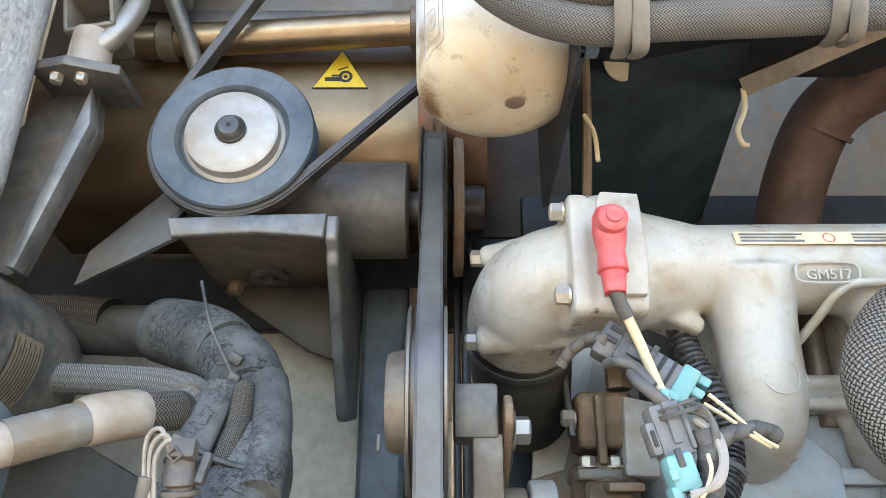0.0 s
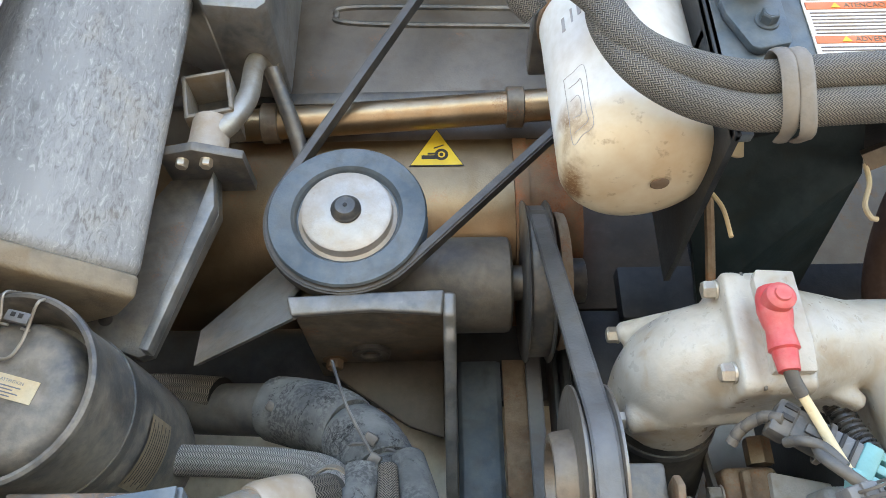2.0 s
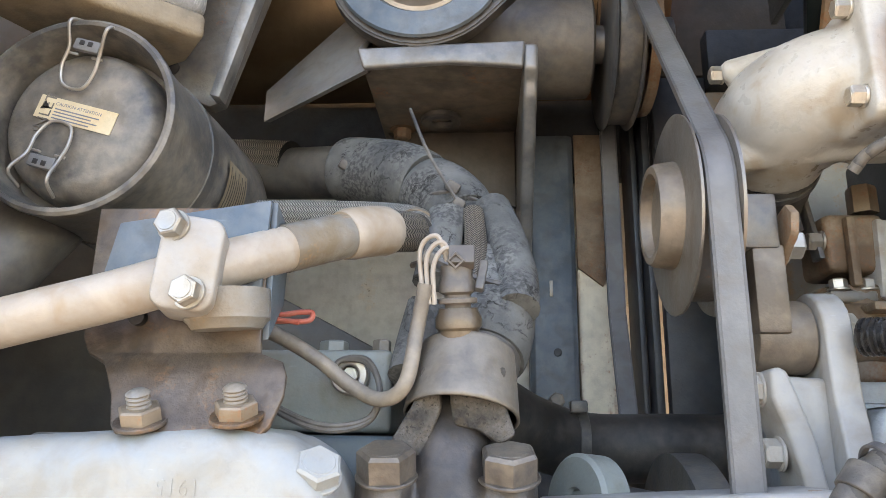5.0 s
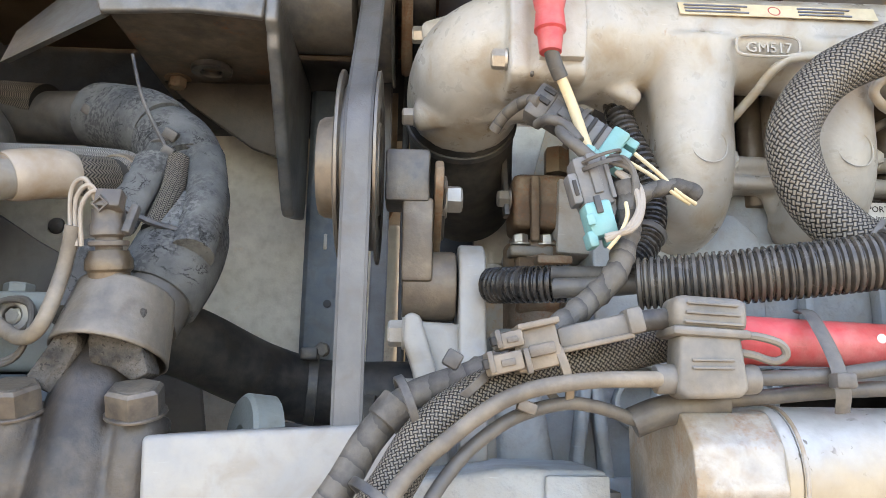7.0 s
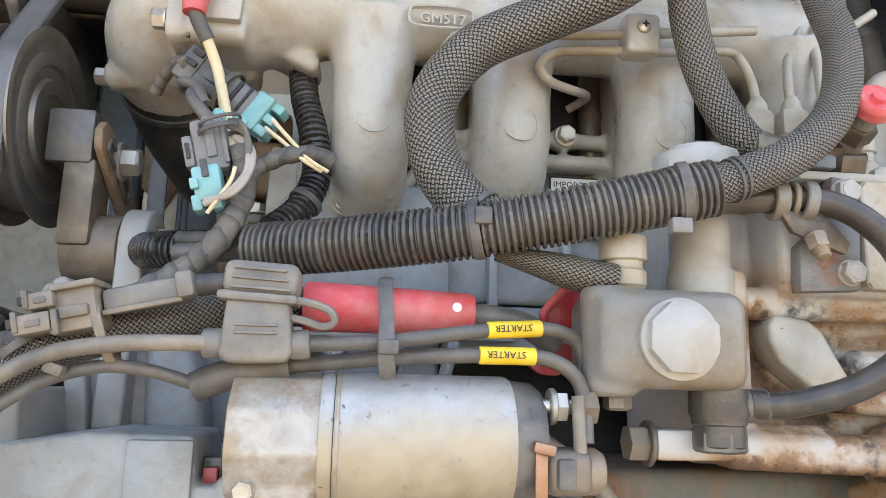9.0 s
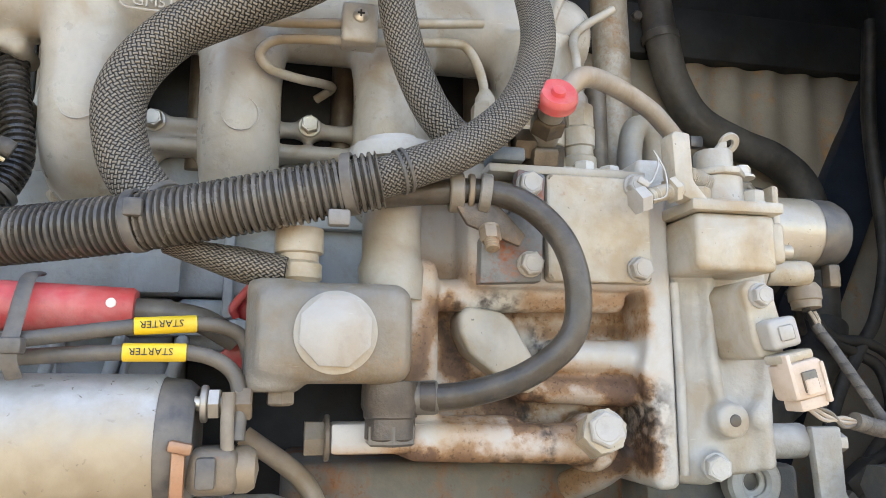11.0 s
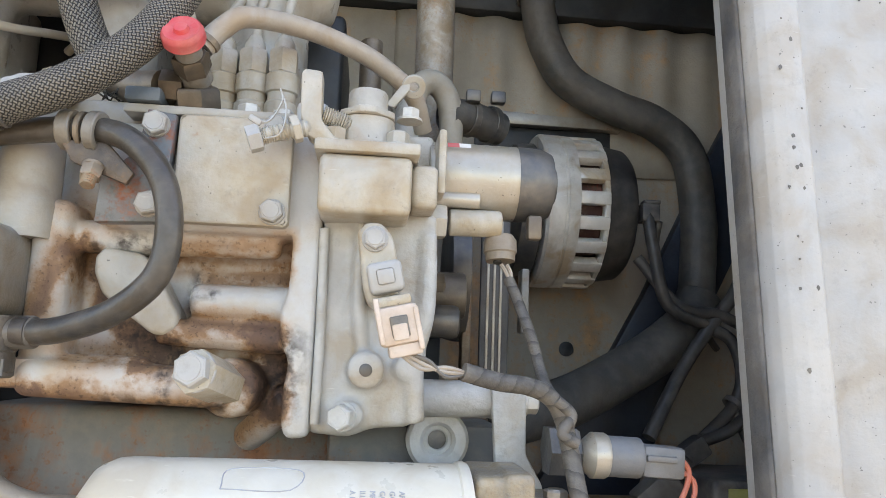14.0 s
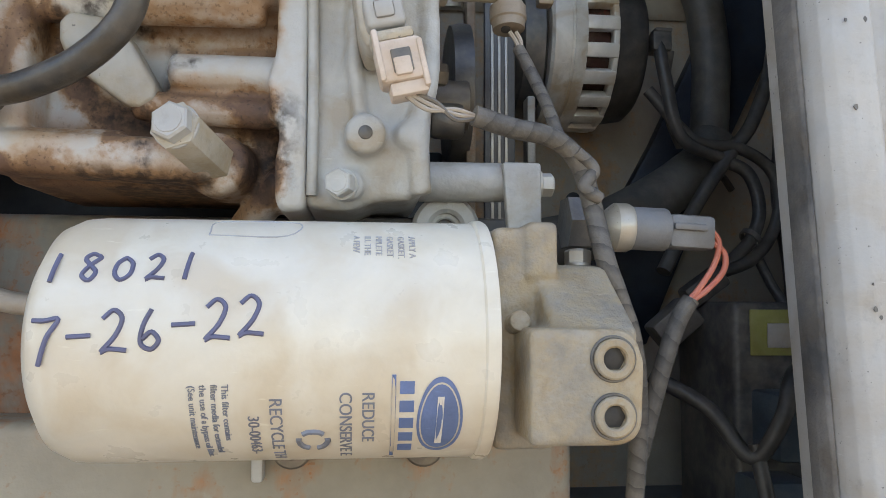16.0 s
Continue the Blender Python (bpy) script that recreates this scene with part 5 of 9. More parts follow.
wrap = part("wrap", b, "tape", ins, "dull grey tape wrap round the foam")
sol = wrap.modifiers.new("thickness", "SOLIDIFY")
sol.thickness = 0.002
for p, s in (((-0.192, 0.672, 1.775), 13), ((-0.186, 0.652, 1.752), 11), ((-0.308, 0.763, 1.832), 15), ((-0.206, 0.588, 1.688), 11)):
    part("tie_knot", obox(p, (s / 1000, 0.009, 0.010), (20, 30, 10), 0.002), "plastic", ins)
part("tie_tail", tube([(-0.186, 0.650, 1.752), (-0.213, 0.655, 1.80), (-0.232, 0.668, 1.850)], 0.0017, 6), "plastic", ins, "long cable tie tail")
part("tie_band", tube([(-0.233, 0.715, 1.772), (-0.205, 0.680, 1.772), (-0.172, 0.680, 1.765), (-0.148, 0.70, 1.752)], 0.0022, 6), "plastic", ins)
part("tie_band", tube([(-0.222, 0.622, 1.69), (-0.20, 0.590, 1.686), (-0.17, 0.588, 1.672), (-0.135, 0.595, 1.665)], 0.0028, 6), "plastic", ins)

sen = thing("pressure_sensor", (-0.183, 0.55, 1.61), "brass hexagon pressure sensor with dusty plug", "sensor")
AX = Vector((-0.04, -0.20, 0.97)).normalized()
P0 = Vector((-0.181, 0.548, 1.610))
part("brass_body", lathe(P0, AX, [(0, 0), (0, 0.010), (0.006, 0.012), (0.007, 0.014), (0.016, 0.014), (0.018, 0.016), (0.024, 0.016), (0.028, 0.014), (0.031, 0.013), (0.031, 0)], 24), "sensorbrass", sen, "dusty brass hexagon body")
part("plug", lathe(P0 + AX * 0.030, AX, [(0, 0), (0, 0.009), (0.010, 0.009), (0.012, 0.0125), (0.019, 0.0125), (0.021, 0.011), (0.030, 0.011), (0.030, 0)], 20), "darkplug", sen)
part("latch", obox(P0 + AX * 0.060 + Vector((0.004, -0.008, 0.004)), (0.018, 0.012, 0.014), (-12, 0, 0), 0.002), "darkplug", sen)
part("latch_frame", ring(P0 + AX * 0.056 + Vector((0.0, -0.0145, 0.004)), (0, -1, -0.15), 0.0038, 0.0062, 0.0025, 4), "darkplug", sen)
part("plug_collar", ring(P0 + AX * 0.034, AX, 0.008, 0.0135, 0.004), "darkplug", sen)
part("latch_clip", obox(P0 + AX * 0.050 + Vector((0.017, -0.004, 0.002)), (0.006, 0.008, 0.022), (-12, 10, 0), 0.0015), "plastic", sen)
for k in range(3):
    part("lead", tube([P0 + AX * 0.058 + Vector((0.002 - 0.004 * k, -0.006, 0.004)), P0 + AX * (0.070 + 0.004 * k) + Vector((-0.006 - 0.003 * k, -0.009, 0)), P0 + AX * (0.058 + 0.006 * k) + Vector((-0.015 - 0.0045 * k, -0.009 + 0.003 * k, 0)), P0 + AX * 0.032 + Vector((-0.0155 - 0.0035 * k, -0.008, 0))], 0.0017, 8), "whitewire", sen)
part("loom", tube([P0 + AX * 0.046 + Vector((-0.021, -0.008, 0)), P0 + AX * 0.015 + Vector((-0.028, -0.008, 0.0)), (-0.216, 0.53, 1.588), (-0.233, 0.54, 1.5785), (-0.255, 0.55, 1.588), (-0.279, 0.55, 1.606), (-0.312, 0.55, 1.624), (-0.35, 0.56, 1.636)], 0.0052, 12), "dustycable", sen, "taped wire loom")

sv = thing("service_valve", (-0.19, 0.53, 1.42), "dark dusty compressor service valve with two large bolts", "valve")
b = tube([(-0.185, 0.580, 1.590), (-0.186, 0.565, 1.560), (-0.187, 0.548, 1.525), (-0.187, 0.535, 1.44)], 0.026, 24, 8, lambda w, L: 0.9 + 0.45 * w / L)
tube([(-0.227, 0.532, 1.528), (-0.227, 0.528, 1.49), (-0.226, 0.525, 1.43)], 0.0195, 18, 6, None, b)
tube([(-0.150, 0.545, 1.528), (-0.150, 0.538, 1.49), (-0.150, 0.535, 1.43)], 0.020, 18, 6, None, b)
box(-0.232, -0.150, 0.529, 0.565, 1.42, 1.522, 0.010, 3, b)
cast(part("body", b, "valve", sv, "dark cast valve body"), 0.0025, 5)
BA = Vector((0.0, -0.38, 0.92)).normalized()
for x, y in ((-0.226, 0.527), (-0.149, 0.531)):
    bolt_part(sv, (x, y, 1.530), BA, 0.0325, 0.017, "valvebolt", 0.0200)

vb = thing("compressor_block", (-0.28, 0.65, 1.45), "pale green-grey compressor block with bolts", "compressor")
part("body", box(-0.345, -0.232, 0.590, 0.74, 1.558, 1.618, 0.005, 3), "blockgreen", vb)
part("base", box(-0.50, -0.215, 0.585, 0.76, 1.35, 1.556, 0.006, 3), "basepaint", vb)
bolt_part(vb, (-0.283, 0.625, 1.618), Z, 0.020, 0.009, "blockgreen", 0.012)
bolt_part(vb, (-0.245, 0.625, 1.618), Z, 0.013, 0.010, "steel")
part("port", ring((-0.262, 0.590, 1.598), -Y, 0.007, 0.014, 0.012), "steel", vb)
part("port_bolt", bolt((-0.262, 0.586, 1.598), -Y, 0.011, 0.004), "zinc", vb)
wl = thing("sensor_leads", (-0.28, 0.56, 1.56), "thin grey twin leads looping round the port", "wire")
for k in range(2):
    part("lead", tube([(-0.34, 0.57, 1.598 - 0.004 * k), (-0.315, 0.56, 1.578 - 0.003 * k), (-0.275, 0.55, 1.562 - 0.003 * k), (-0.243, 0.55, 1.566 - 0.002 * k), (-0.236, 0.555, 1.586), (-0.248, 0.572, 1.606 + 0.002 * k), (-0.268, 0.575, 1.608), (-0.274, 0.572, 1.595)], 0.0022, 8), "hose", wl)
rw = thing("cut_wires", (-0.30, 0.56, 1.64), "cut red wire ends beside the clamp bracket", "wire")
part("wire_loop", tube([(-0.345, 0.56, 1.654), (-0.330, 0.56, 1.647), (-0.312, 0.56, 1.639), (-0.296, 0.56, 1.6405), (-0.287, 0.56, 1.640), (-0.289, 0.558, 1.634), (-0.305, 0.557, 1.6335), (-0.325, 0.558, 1.634)], 0.0020, 8), "redwire", rw, "red wire bent back in a loop")
part("wire", tube([(-0.345, 0.555, 1.648), (-0.330, 0.555, 1.640), (-0.314, 0.555, 1.635), (-0.295, 0.554, 1.632)], 0.0018, 8), "redwire", rw)
part("splice", rod((-0.340, 0.556, 1.638), (-0.318, 0.556, 1.635), 0.0055, 0.001, 12), "plastic", rw)

cmp_ = thing("compressor", (-0.36, 0.48, 1.35), "pale painted compressor casting with rounded shoulder", "compressor")
b = plate([(-0.56, 1.30), (-0.56, 1.535), (-0.50, 1.548), (-0.40, 1.555), (-0.31, 1.560), (-0.283, 1.557), (-0.262, 1.545), (-0.249, 1.526), (-0.243, 1.502), (-0.238, 1.45), (-0.236, 1.30)], "y", 0.455, 0.575, 0.022, 5)
cast(part("casting", b, "compressor", cmp_), 0.004, 4)
bolt_part(cmp_, (-0.2590, 0.474, 1.5320), (0.25, -0.68, 0.68), 0.024, 0.010, "compressor", 0.0145)
part("cap_boss", lathe((-0.300, 0.463, 1.4600), (0.05, -0.9, 0.3), [(0, 0), (0, 0.022), (0.004, 0.022), (0.006, 0.019), (0.0065, 0)], 32), "compressor", cmp_)
part("cast_mark", words("1915", 0.013, (-0.318, 0.4555, 1.530), (-1, 0, 0), (0, 0.0, -1), 0.001), "compressor", cmp_)
for x, w in ((-0.338, 0.014), (-0.322, 0.016), (-0.303, 0.014), (-0.287, 0.012)):
    part("cast_bar", quad((x, 0.4558, 1.506), X, Z, w, 0.011, 0.0012), "compressor", cmp_)

cb = thing("clamp_bracket", (-0.34, 0.48, 1.545), "bent dusty steel bracket with rust and stud nuts", "bracket")
cols = [(-0.420, -0.304), (-0.420, -0.304), (-0.418, -0.304), (-0.412, -0.302), (-0.398, -0.286), (-0.392, -0.282), (-0.386, -0.282), (-0.380, -0.287), (-0.374, -0.292)]
prof = [(0.503, 1.700), (0.502, 1.640), (0.500, 1.612), (0.497, 1.602), (0.490, 1.596), (0.484, 1.588), (0.480, 1.576), (0.472, 1.558), (0.468, 1.552)]
b = bmesh.new()
rows = [[b.verts.new((x, y, z)) for x in (a0, a0 + (a1 - a0) * 0.33, a0 + (a1 - a0) * 0.66, a1)] for (a0, a1), (y, z) in zip(cols, prof)]
for r0, r1 in zip(rows, rows[1:]):
    for i in range(3):
        b.faces.new((r0[i], r0[i + 1], r1[i + 1], r1[i]))
pl_ = part("folded_plate", b, "bracketsteel", cb, "folded steel plate with dust and rust")
sol = pl_.modifiers.new("thickness", "SOLIDIFY")
sol.thickness, sol.offset = 0.0045, 0.0
bv_ = pl_.modifiers.new("edges", "BEVEL")
bv_.width, bv_.segments = 0.0012, 2
# Upper part is set off in blue-grey by a plate and return.
part("top_face", plate([(-0.414, 1.630), (-0.3055, 1.640), (-0.3025, 1.703), (-0.402, 1.688)], "y", 0.4945, 0.4985, 0.001), "bluesheet", cb, "thin blue-grey plate over the bracket's upper part")
part("return_flange", plate([(0.500, 1.612), (0.530, 1.640), (0.536, 1.690), (0.500, 1.703)], "x", -0.3040, -0.2995, 0.001), "bluesheet", cb)
part("hole", rod((-0.383, 0.5000, 1.6255), (-0.383, 0.4925, 1.6255), 0.0052, 0.0004, 18), "black", cb)
SN = Vector((0, -0.45, 0.89)).normalized()
for x, y, z in ((-0.362, 0.470, 1.5615), (-0.306, 0.470, 1.5650)):
    n_ = part("stud_nut", prism((x, y, z), SN, 0.0125, 0.0085), "rustnut", cb, "dusty rusty nut")
    part("washer", ring(Vector((x, y, z)) - SN * 0.002, SN, 0.006, 0.0155, 0.0025), "bracketsteel", cb)
    part("stud", lathe(Vector((x, y, z)) + SN * 0.008, SN, [(0, 0.0068)] + [(0.0012 * k, 0.0070 if k % 2 else 0.0060) for k in range(1, 8)] + [(0.010, 0.0052), (0.0108, 0)], 16), "fitting", n_)
blk = thing("pipe_clamp", (-0.33, 0.47, 1.62), "pale painted two-bolt pipe clamp block", "clamp")
b = plate(rounded(-0.0175, 0.0175, -0.0275, 0.0275, 0.009), "y", 0.0, 0.048, 0.003, 3)
bmesh.ops.transform(b, verts=b.verts[:], matrix=pose(-0.3315, 0.440, 1.648, 0, 6, 14))
part("block", b, "clampgrey", blk)
part("socket", lathe((-0.322, 0.482, 1.640), (0.05, 0.1, -1), [(0, 0), (0, 0.026), (0.018, 0.026), (0.021, 0.023), (0.024, 0.021), (0.024, 0)], 32), "fitting", blk)
for x, z in ((-0.3415, 1.6690), (-0.3290, 1.6300)):
    bolt_part(blk, (x, 0.4405, z), (-0.12, -1, 0.1), 0.0150, 0.0075, "steel", 0.0098)
pp = thing("hose_pipe", (-0.30, 0.48, 1.63), "pale dusty refrigerant pipe with crimped braided hose", "pipe")
part("pipe", tube([(-0.50, 0.470, 1.606), (-0.44, 0.466, 1.620), (-0.386, 0.465, 1.633), (-0.355, 0.468, 1.643), (-0.323, 0.481, 1.657), (-0.282, 0.530, 1.684), (-0.262, 0.556, 1.697)], 0.0152, 24), "pipewhite", pp)
part("sleeve", tube([(-0.297, 0.512, 1.6745), (-0.282, 0.530, 1.684), (-0.260, 0.558, 1.698)], 0.0163, 24, 8, lambda w, L: 1.0 + 0.015 * math.sin(w * 900)), "fitting", pp, "dusty crimped sleeve on the pipe")
part("ferrule", tube([(-0.266, 0.552, 1.695), (-0.258, 0.562, 1.700), (-0.246, 0.578, 1.706), (-0.238, 0.590, 1.709)], 0.0192, 24, 8, lambda w, L: 0.92 + 0.08 * min(1.0, min(w, L - w) / 0.006)), "pipewhite", pp, "thick crimped ferrule")
part("braid_end", tube([(-0.242, 0.585, 1.708), (-0.232, 0.600, 1.712), (-0.224, 0.622, 1.718)], 0.0165, 24), "steelbraid", pp, "short length of steel braid")
bhz = thing("braided_hose", (-0.30, 0.72, 1.74), "steel-braided hose in clear jacket behind the pipe", "hose")
part("hose", tube([(-0.222, 0.628, 1.720), (-0.222, 0.662, 1.735), (-0.243, 0.700, 1.752), (-0.285, 0.728, 1.764), (-0.34, 0.748, 1.772), (-0.42, 0.765, 1.779), (-0.50, 0.775, 1.785)], 0.0160, 20), "clearbraid", bhz)
part("end_collar", ring((-0.2225, 0.640, 1.7255), (0.0, 0.9, 0.4), 0.0158, 0.0178, 0.012), "fitting", bhz, "dull crimped end collar")

# white guard plate, disc and the big hose behind
wp = thing("belt_guard", (-0.03, 0.52, 1.38), "white painted flat belt guard with chipped edge", "guard")
part("guard", obox((-0.0415, 0.528, 1.445), (0.172, 0.07, 0.155), (0, -3.4, -4), 0.004, 3), "white", wp)
part("chip", box(0.02, 0.032, 0.497, 0.500, 1.523, 1.527, 0.001), "rust", wp)
dsc = thing("cover_disc", (-0.095, 0.60, 1.48), "pale grey round cast cover behind the guard", "cover")
part("disc", lathe((-0.080, 0.625, 1.508), (-0.87, -0.50, 0.08), [(0, 0), (0, 0.036), (0.020, 0.036), (0.023, 0.033), (0.023, 0.012), (0.020, 0.010), (0.020, 0)], 48), "blockgreen", dsc)
part("shaft", rod((-0.080, 0.626, 1.512), (-0.018, 0.668, 1.500), 0.014, 0.002, 24), "darksteel", dsc)
bh = thing("air_hose", (-0.06, 0.80, 1.50), "large dark rubber hose with a steel worm clamp", "hose")
part("hose", tube([(-0.215, 0.70, 1.603), (-0.176, 0.73, 1.592), (-0.120, 0.79, 1.565), (-0.06, 0.82, 1.550), (0.02, 0.825, 1.550), (0.08, 0.825, 1.550)], 0.034, 26), "blackhose", bh)
part("clamp", ring((-0.077, 0.815, 1.553), (1, 0.15, -0.05), 0.0338, 0.0362, 0.010), "darksteel", bh)
part("clamp_screw", box(-0.081, -0.064, 0.782, 0.794, 1.582, 1.594, 0.002), "darksteel", bh)
structure("inner_ramp", plate([(-0.80, 1.50), (-0.80, 1.92), (-0.52, 1.79), (-0.413, 1.723), (-0.325, 1.677), (-0.22, 1.622), (-0.20, 1.50)], "y", 0.90, 0.912, 0.003), "rampsheet", "dull grey sloping sheet low against the back panel", "panel")
rb = thing("panel_screw", (-0.413, 0.998, 1.745), "dark round screw head in the back panel", "screw")
part("head", lathe((-0.44, 1.000, 1.764), -Y, [(0, 0), (0, 0.011), (0.004, 0.010), (0.006, 0.006), (0.006, 0)], 24), "darksteel", rb)


# ---- upper middle: white canister, sleeved hoses, labelled panel ----
can = thing("refrigerant_canister", (0.048, 0.50, 1.94), "white canister with tan stained rounded bottom", "canister")
CA = Vector((0.046, 0.512, 1.957))
up = Vector((-0.02, 0.03, 1)).normalized()
part("body", lathe(CA, up, [(-0.016, 0.0), (-0.0155, 0.02), (-0.013, 0.040), (-0.006, 0.057), (0.002, 0.0645), (0.010, 0.0676), (0.03, 0.0678), (0.175, 0.0678), (0.178, 0.070), (0.184, 0.070), (0.186, 0.067), (0.186, 0)], 56), "canister", can)
part("dimple", lathe(CA + Vector((0.012, -0.01, -0.0165)), -up, [(0, 0.008), (0.0006, 0.0075), (0.0002, 0)], 16), "rust", can)
part("top_rim", ring(CA + up * 0.176, up, 0.066, 0.0705, 0.008), "rust", can)


def can_line(pts):
    """A printed line on the can: (degrees from the front, height)."""
    q = []
    for a, z in pts:
        o = CA + up * (z - CA.z)
        q.append((o.x + 0.0680 * math.sin(radians(a)), o.y - 0.0680 * math.cos(radians(a)), z))
    return tube(q, 0.00028, 5, 4)


part("faintprint", can_line([(-62, 2.035), (-52, 2.035), (-42, 2.035), (-42, 2.0), (-42, 1.972), (-52, 1.968), (-62, 1.966), (-62, 2.0), (-62, 2.035)]), "faintprint", can, "thin printed drawing outline")
part("faintprint", can_line([(-58, 2.022), (-50, 2.022), (-46, 2.022), (-46, 1.99), (-46, 1.978), (-58, 1.975)]), "faintprint", can)
part("faintprint", can_line([(-58, 2.008), (-50, 2.008), (-50, 1.99), (-58, 1.99)]), "faintprint", can)
b = None
for i in range(3):
    b = quad((-0.012 + 0.006 * i, 0.4785 - 0.007 * i, 2.085 + 0.004 * i), (0.55, -0.83, 0), Z, 0.004, 0.016, 0.0010, b)
part("marks", b, "faintprint", can)

canb = thing("canister_bracket", (0.07, 0.52, 2.14), "dark steel bracket clamping the canister top", "bracket")
part("strap", box(-0.03, 0.13, 0.50, 0.60, 2.142, 2.165, 0.003), "darksteel", canb)
part("ear", box(0.085, 0.125, 0.435, 0.50, 2.145, 2.23, 0.003), "steel", canb)
bolt_part(canb, (0.088, 0.435, 2.19), -Y, 0.016, 0.01, "rust")

pan = thing("label_panel", (0.30, 0.44, 1.93), "blue-grey painted sheet panel carrying warning labels", "panel", kind="structure")
part("face", plate([(0.098, 1.94), (0.098, 2.42), (0.80, 2.42), (0.80, 2.045), (0.118, 1.988), (0.113, 1.94)], "y", 0.436, 0.446, 0.002), "bluesheet", pan)
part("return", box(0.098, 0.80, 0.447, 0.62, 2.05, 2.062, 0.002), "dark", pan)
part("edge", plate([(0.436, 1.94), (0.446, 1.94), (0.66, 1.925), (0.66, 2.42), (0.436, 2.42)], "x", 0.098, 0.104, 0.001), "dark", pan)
lab = thing("warning_label", (0.228, 0.434, 1.998), "white and orange warning label in four blocks", "label")
part("sheet", box(0.178, 0.278, 0.4345, 0.4356, 1.999, 2.16, 0.0003), "paper", lab)
for i, z in enumerate((2.027, 2.064, 2.101, 2.138)):
    part("orange_band", box(0.180, 0.276, 0.4337, 0.4344, z, z + 0.0075, 0.0001), "orange", lab)
    part("warning_sign", plate([(0.200, z + 0.001), (0.208, z + 0.001), (0.204, z + 0.0065)], "y", 0.4331, 0.4336, 0), "yellow", lab)
    if i == 2:
        part("heading", quad((0.213, 0.4336, z + 0.0015), X, Z, 0.030, 0.0045, 0.0004), "rust", lab)
    else:
        part("heading", words(("ADVERTENCIA", "ATENCAO", "", "WARNING")[i], 0.0072, (0.211, 0.4335, z + 0.0012), X, Z, 0.0002), "rust", lab)
    for k in range(7):
        part("text_bar", quad((0.182, 0.4342, z - 0.0045 - k * 0.0037), X, Z, 0.092 - 0.007 * ((k * 7 + i * 3) % 5), 0.0009, 0.0004), "labelprint", lab)
mnt = thing("rubber_mount", (0.133, 0.41, 2.02), "grey rubber bump stop on a bolted blue bracket", "mount")
part("bumper", lathe((0.132, 0.405, 2.070), Z, [(0, 0), (0, 0.0215), (0.003, 0.024), (0.05, 0.026), (0.10, 0.026), (0.10, 0)], 36), "hose", mnt)
part("foot", plate([(0.124, 2.020), (0.130, 2.016), (0.156, 2.022), (0.158, 2.030), (0.158, 2.072), (0.108, 2.072), (0.110, 2.055)], "y", 0.427, 0.4355, 0.002), "bluesheet", mnt)
bolt_part(mnt, (0.141, 0.427, 2.045), -Y, 0.013, 0.009, "bluesheet", 0.010)
ld = thing("door_latch", (0.28, 0.42, 2.05), "dusty steel latch plate with bolts", "latch")
part("plate", plate([(0.262, 2.085), (0.268, 2.055), (0.285, 2.040), (0.330, 2.046), (0.34, 2.13), (0.268, 2.13)], "y", 0.424, 0.4355, 0.002), "bluesheet", ld)
part("wheel", ring((0.275, 0.424, 2.085), -Y, 0.010, 0.024, 0.014), "darksteel", ld)
bolt_part(ld, (0.285, 0.424, 2.053), -Y, 0.011, 0.008, "rust")

nh = thing("sleeved_hoses", (0.1, 0.41, 1.93), "two grey nylon-sleeved hoses strapped together", "hose")
part("upper_hose", tube([(0.04, 0.47, 2.17), (0.005, 0.432, 2.145), (-0.030, 0.405, 2.098), (-0.024, 0.398, 2.072), (0.000, 0.396, 2.040), (0.021, 0.396, 1.998), (0.055, 0.396, 1.973), (0.100, 0.394, 1.958), (0.150, 0.394, 1.962), (0.260, 0.394, 1.968), (0.40, 0.40, 1.985)], 0.0135, 20, 10), "nylon", nh)
part("lower_hose", tube([(0.052, 0.47, 2.18), (0.040, 0.445, 2.130), (0.022, 0.425, 2.085), (0.006, 0.412, 2.040), (0.020, 0.404, 1.985), (0.055, 0.403, 1.950), (0.100, 0.402, 1.934), (0.150, 0.402, 1.938), (0.260, 0.402, 1.944), (0.40, 0.405, 1.96)], 0.0135, 20, 10), "nylon", nh)
part("curled_end", tube([(-0.030, 0.403, 2.094), (-0.050, 0.41, 2.098), (-0.056, 0.425, 2.080), (-0.042, 0.435, 2.066)], 0.0125, 16), "nylon", nh)
b = bmesh.new()
for k in range(22):
    a = random.uniform(0, math.tau)
    q = Vector((0.050 + 0.012 * math.cos(a), 0.455 + 0.012 * math.sin(a), 2.15))
    tube([q, q + Vector((random.uniform(-0.004, 0.010), random.uniform(-0.008, 0.004), 0.018)), q + Vector((random.uniform(-0.008, 0.022), random.uniform(-0.014, 0.004), 0.030))], 0.0006, 4, 2, None, b)
part("frayed_ends", b, "nylon", nh)
part("cable_tie", tube([(0.003, 0.398, 2.075), (0.000, 0.392, 2.052), (0.012, 0.390, 2.064), (0.030, 0.40, 2.068), (0.040, 0.415, 2.072)], 0.0025, 8), "greyplastic", nh)
for x, z in ((0.123, 1.947), (0.268, 1.957)):
    for dx in (-0.0055, 0.0060):
        q = x + dx
        part("p_clip", tube([(q + 0.004, 0.412, z + 0.034), (q, 0.385, z + 0.029), (q, 0.376, z + 0.012), (q, 0.384, z - 0.014), (q + 0.002, 0.400, z - 0.030 - dx * 0.4), (q + 0.003, 0.418, z - 0.026)], 0.0058, 10, 8, None, None, None, 0.35), "clipgrey", nh, "dusty grey-brown hose clip")
bolt_part(nh, (0.135, 0.432, 1.994), -Y, 0.011, 0.008, "brown")

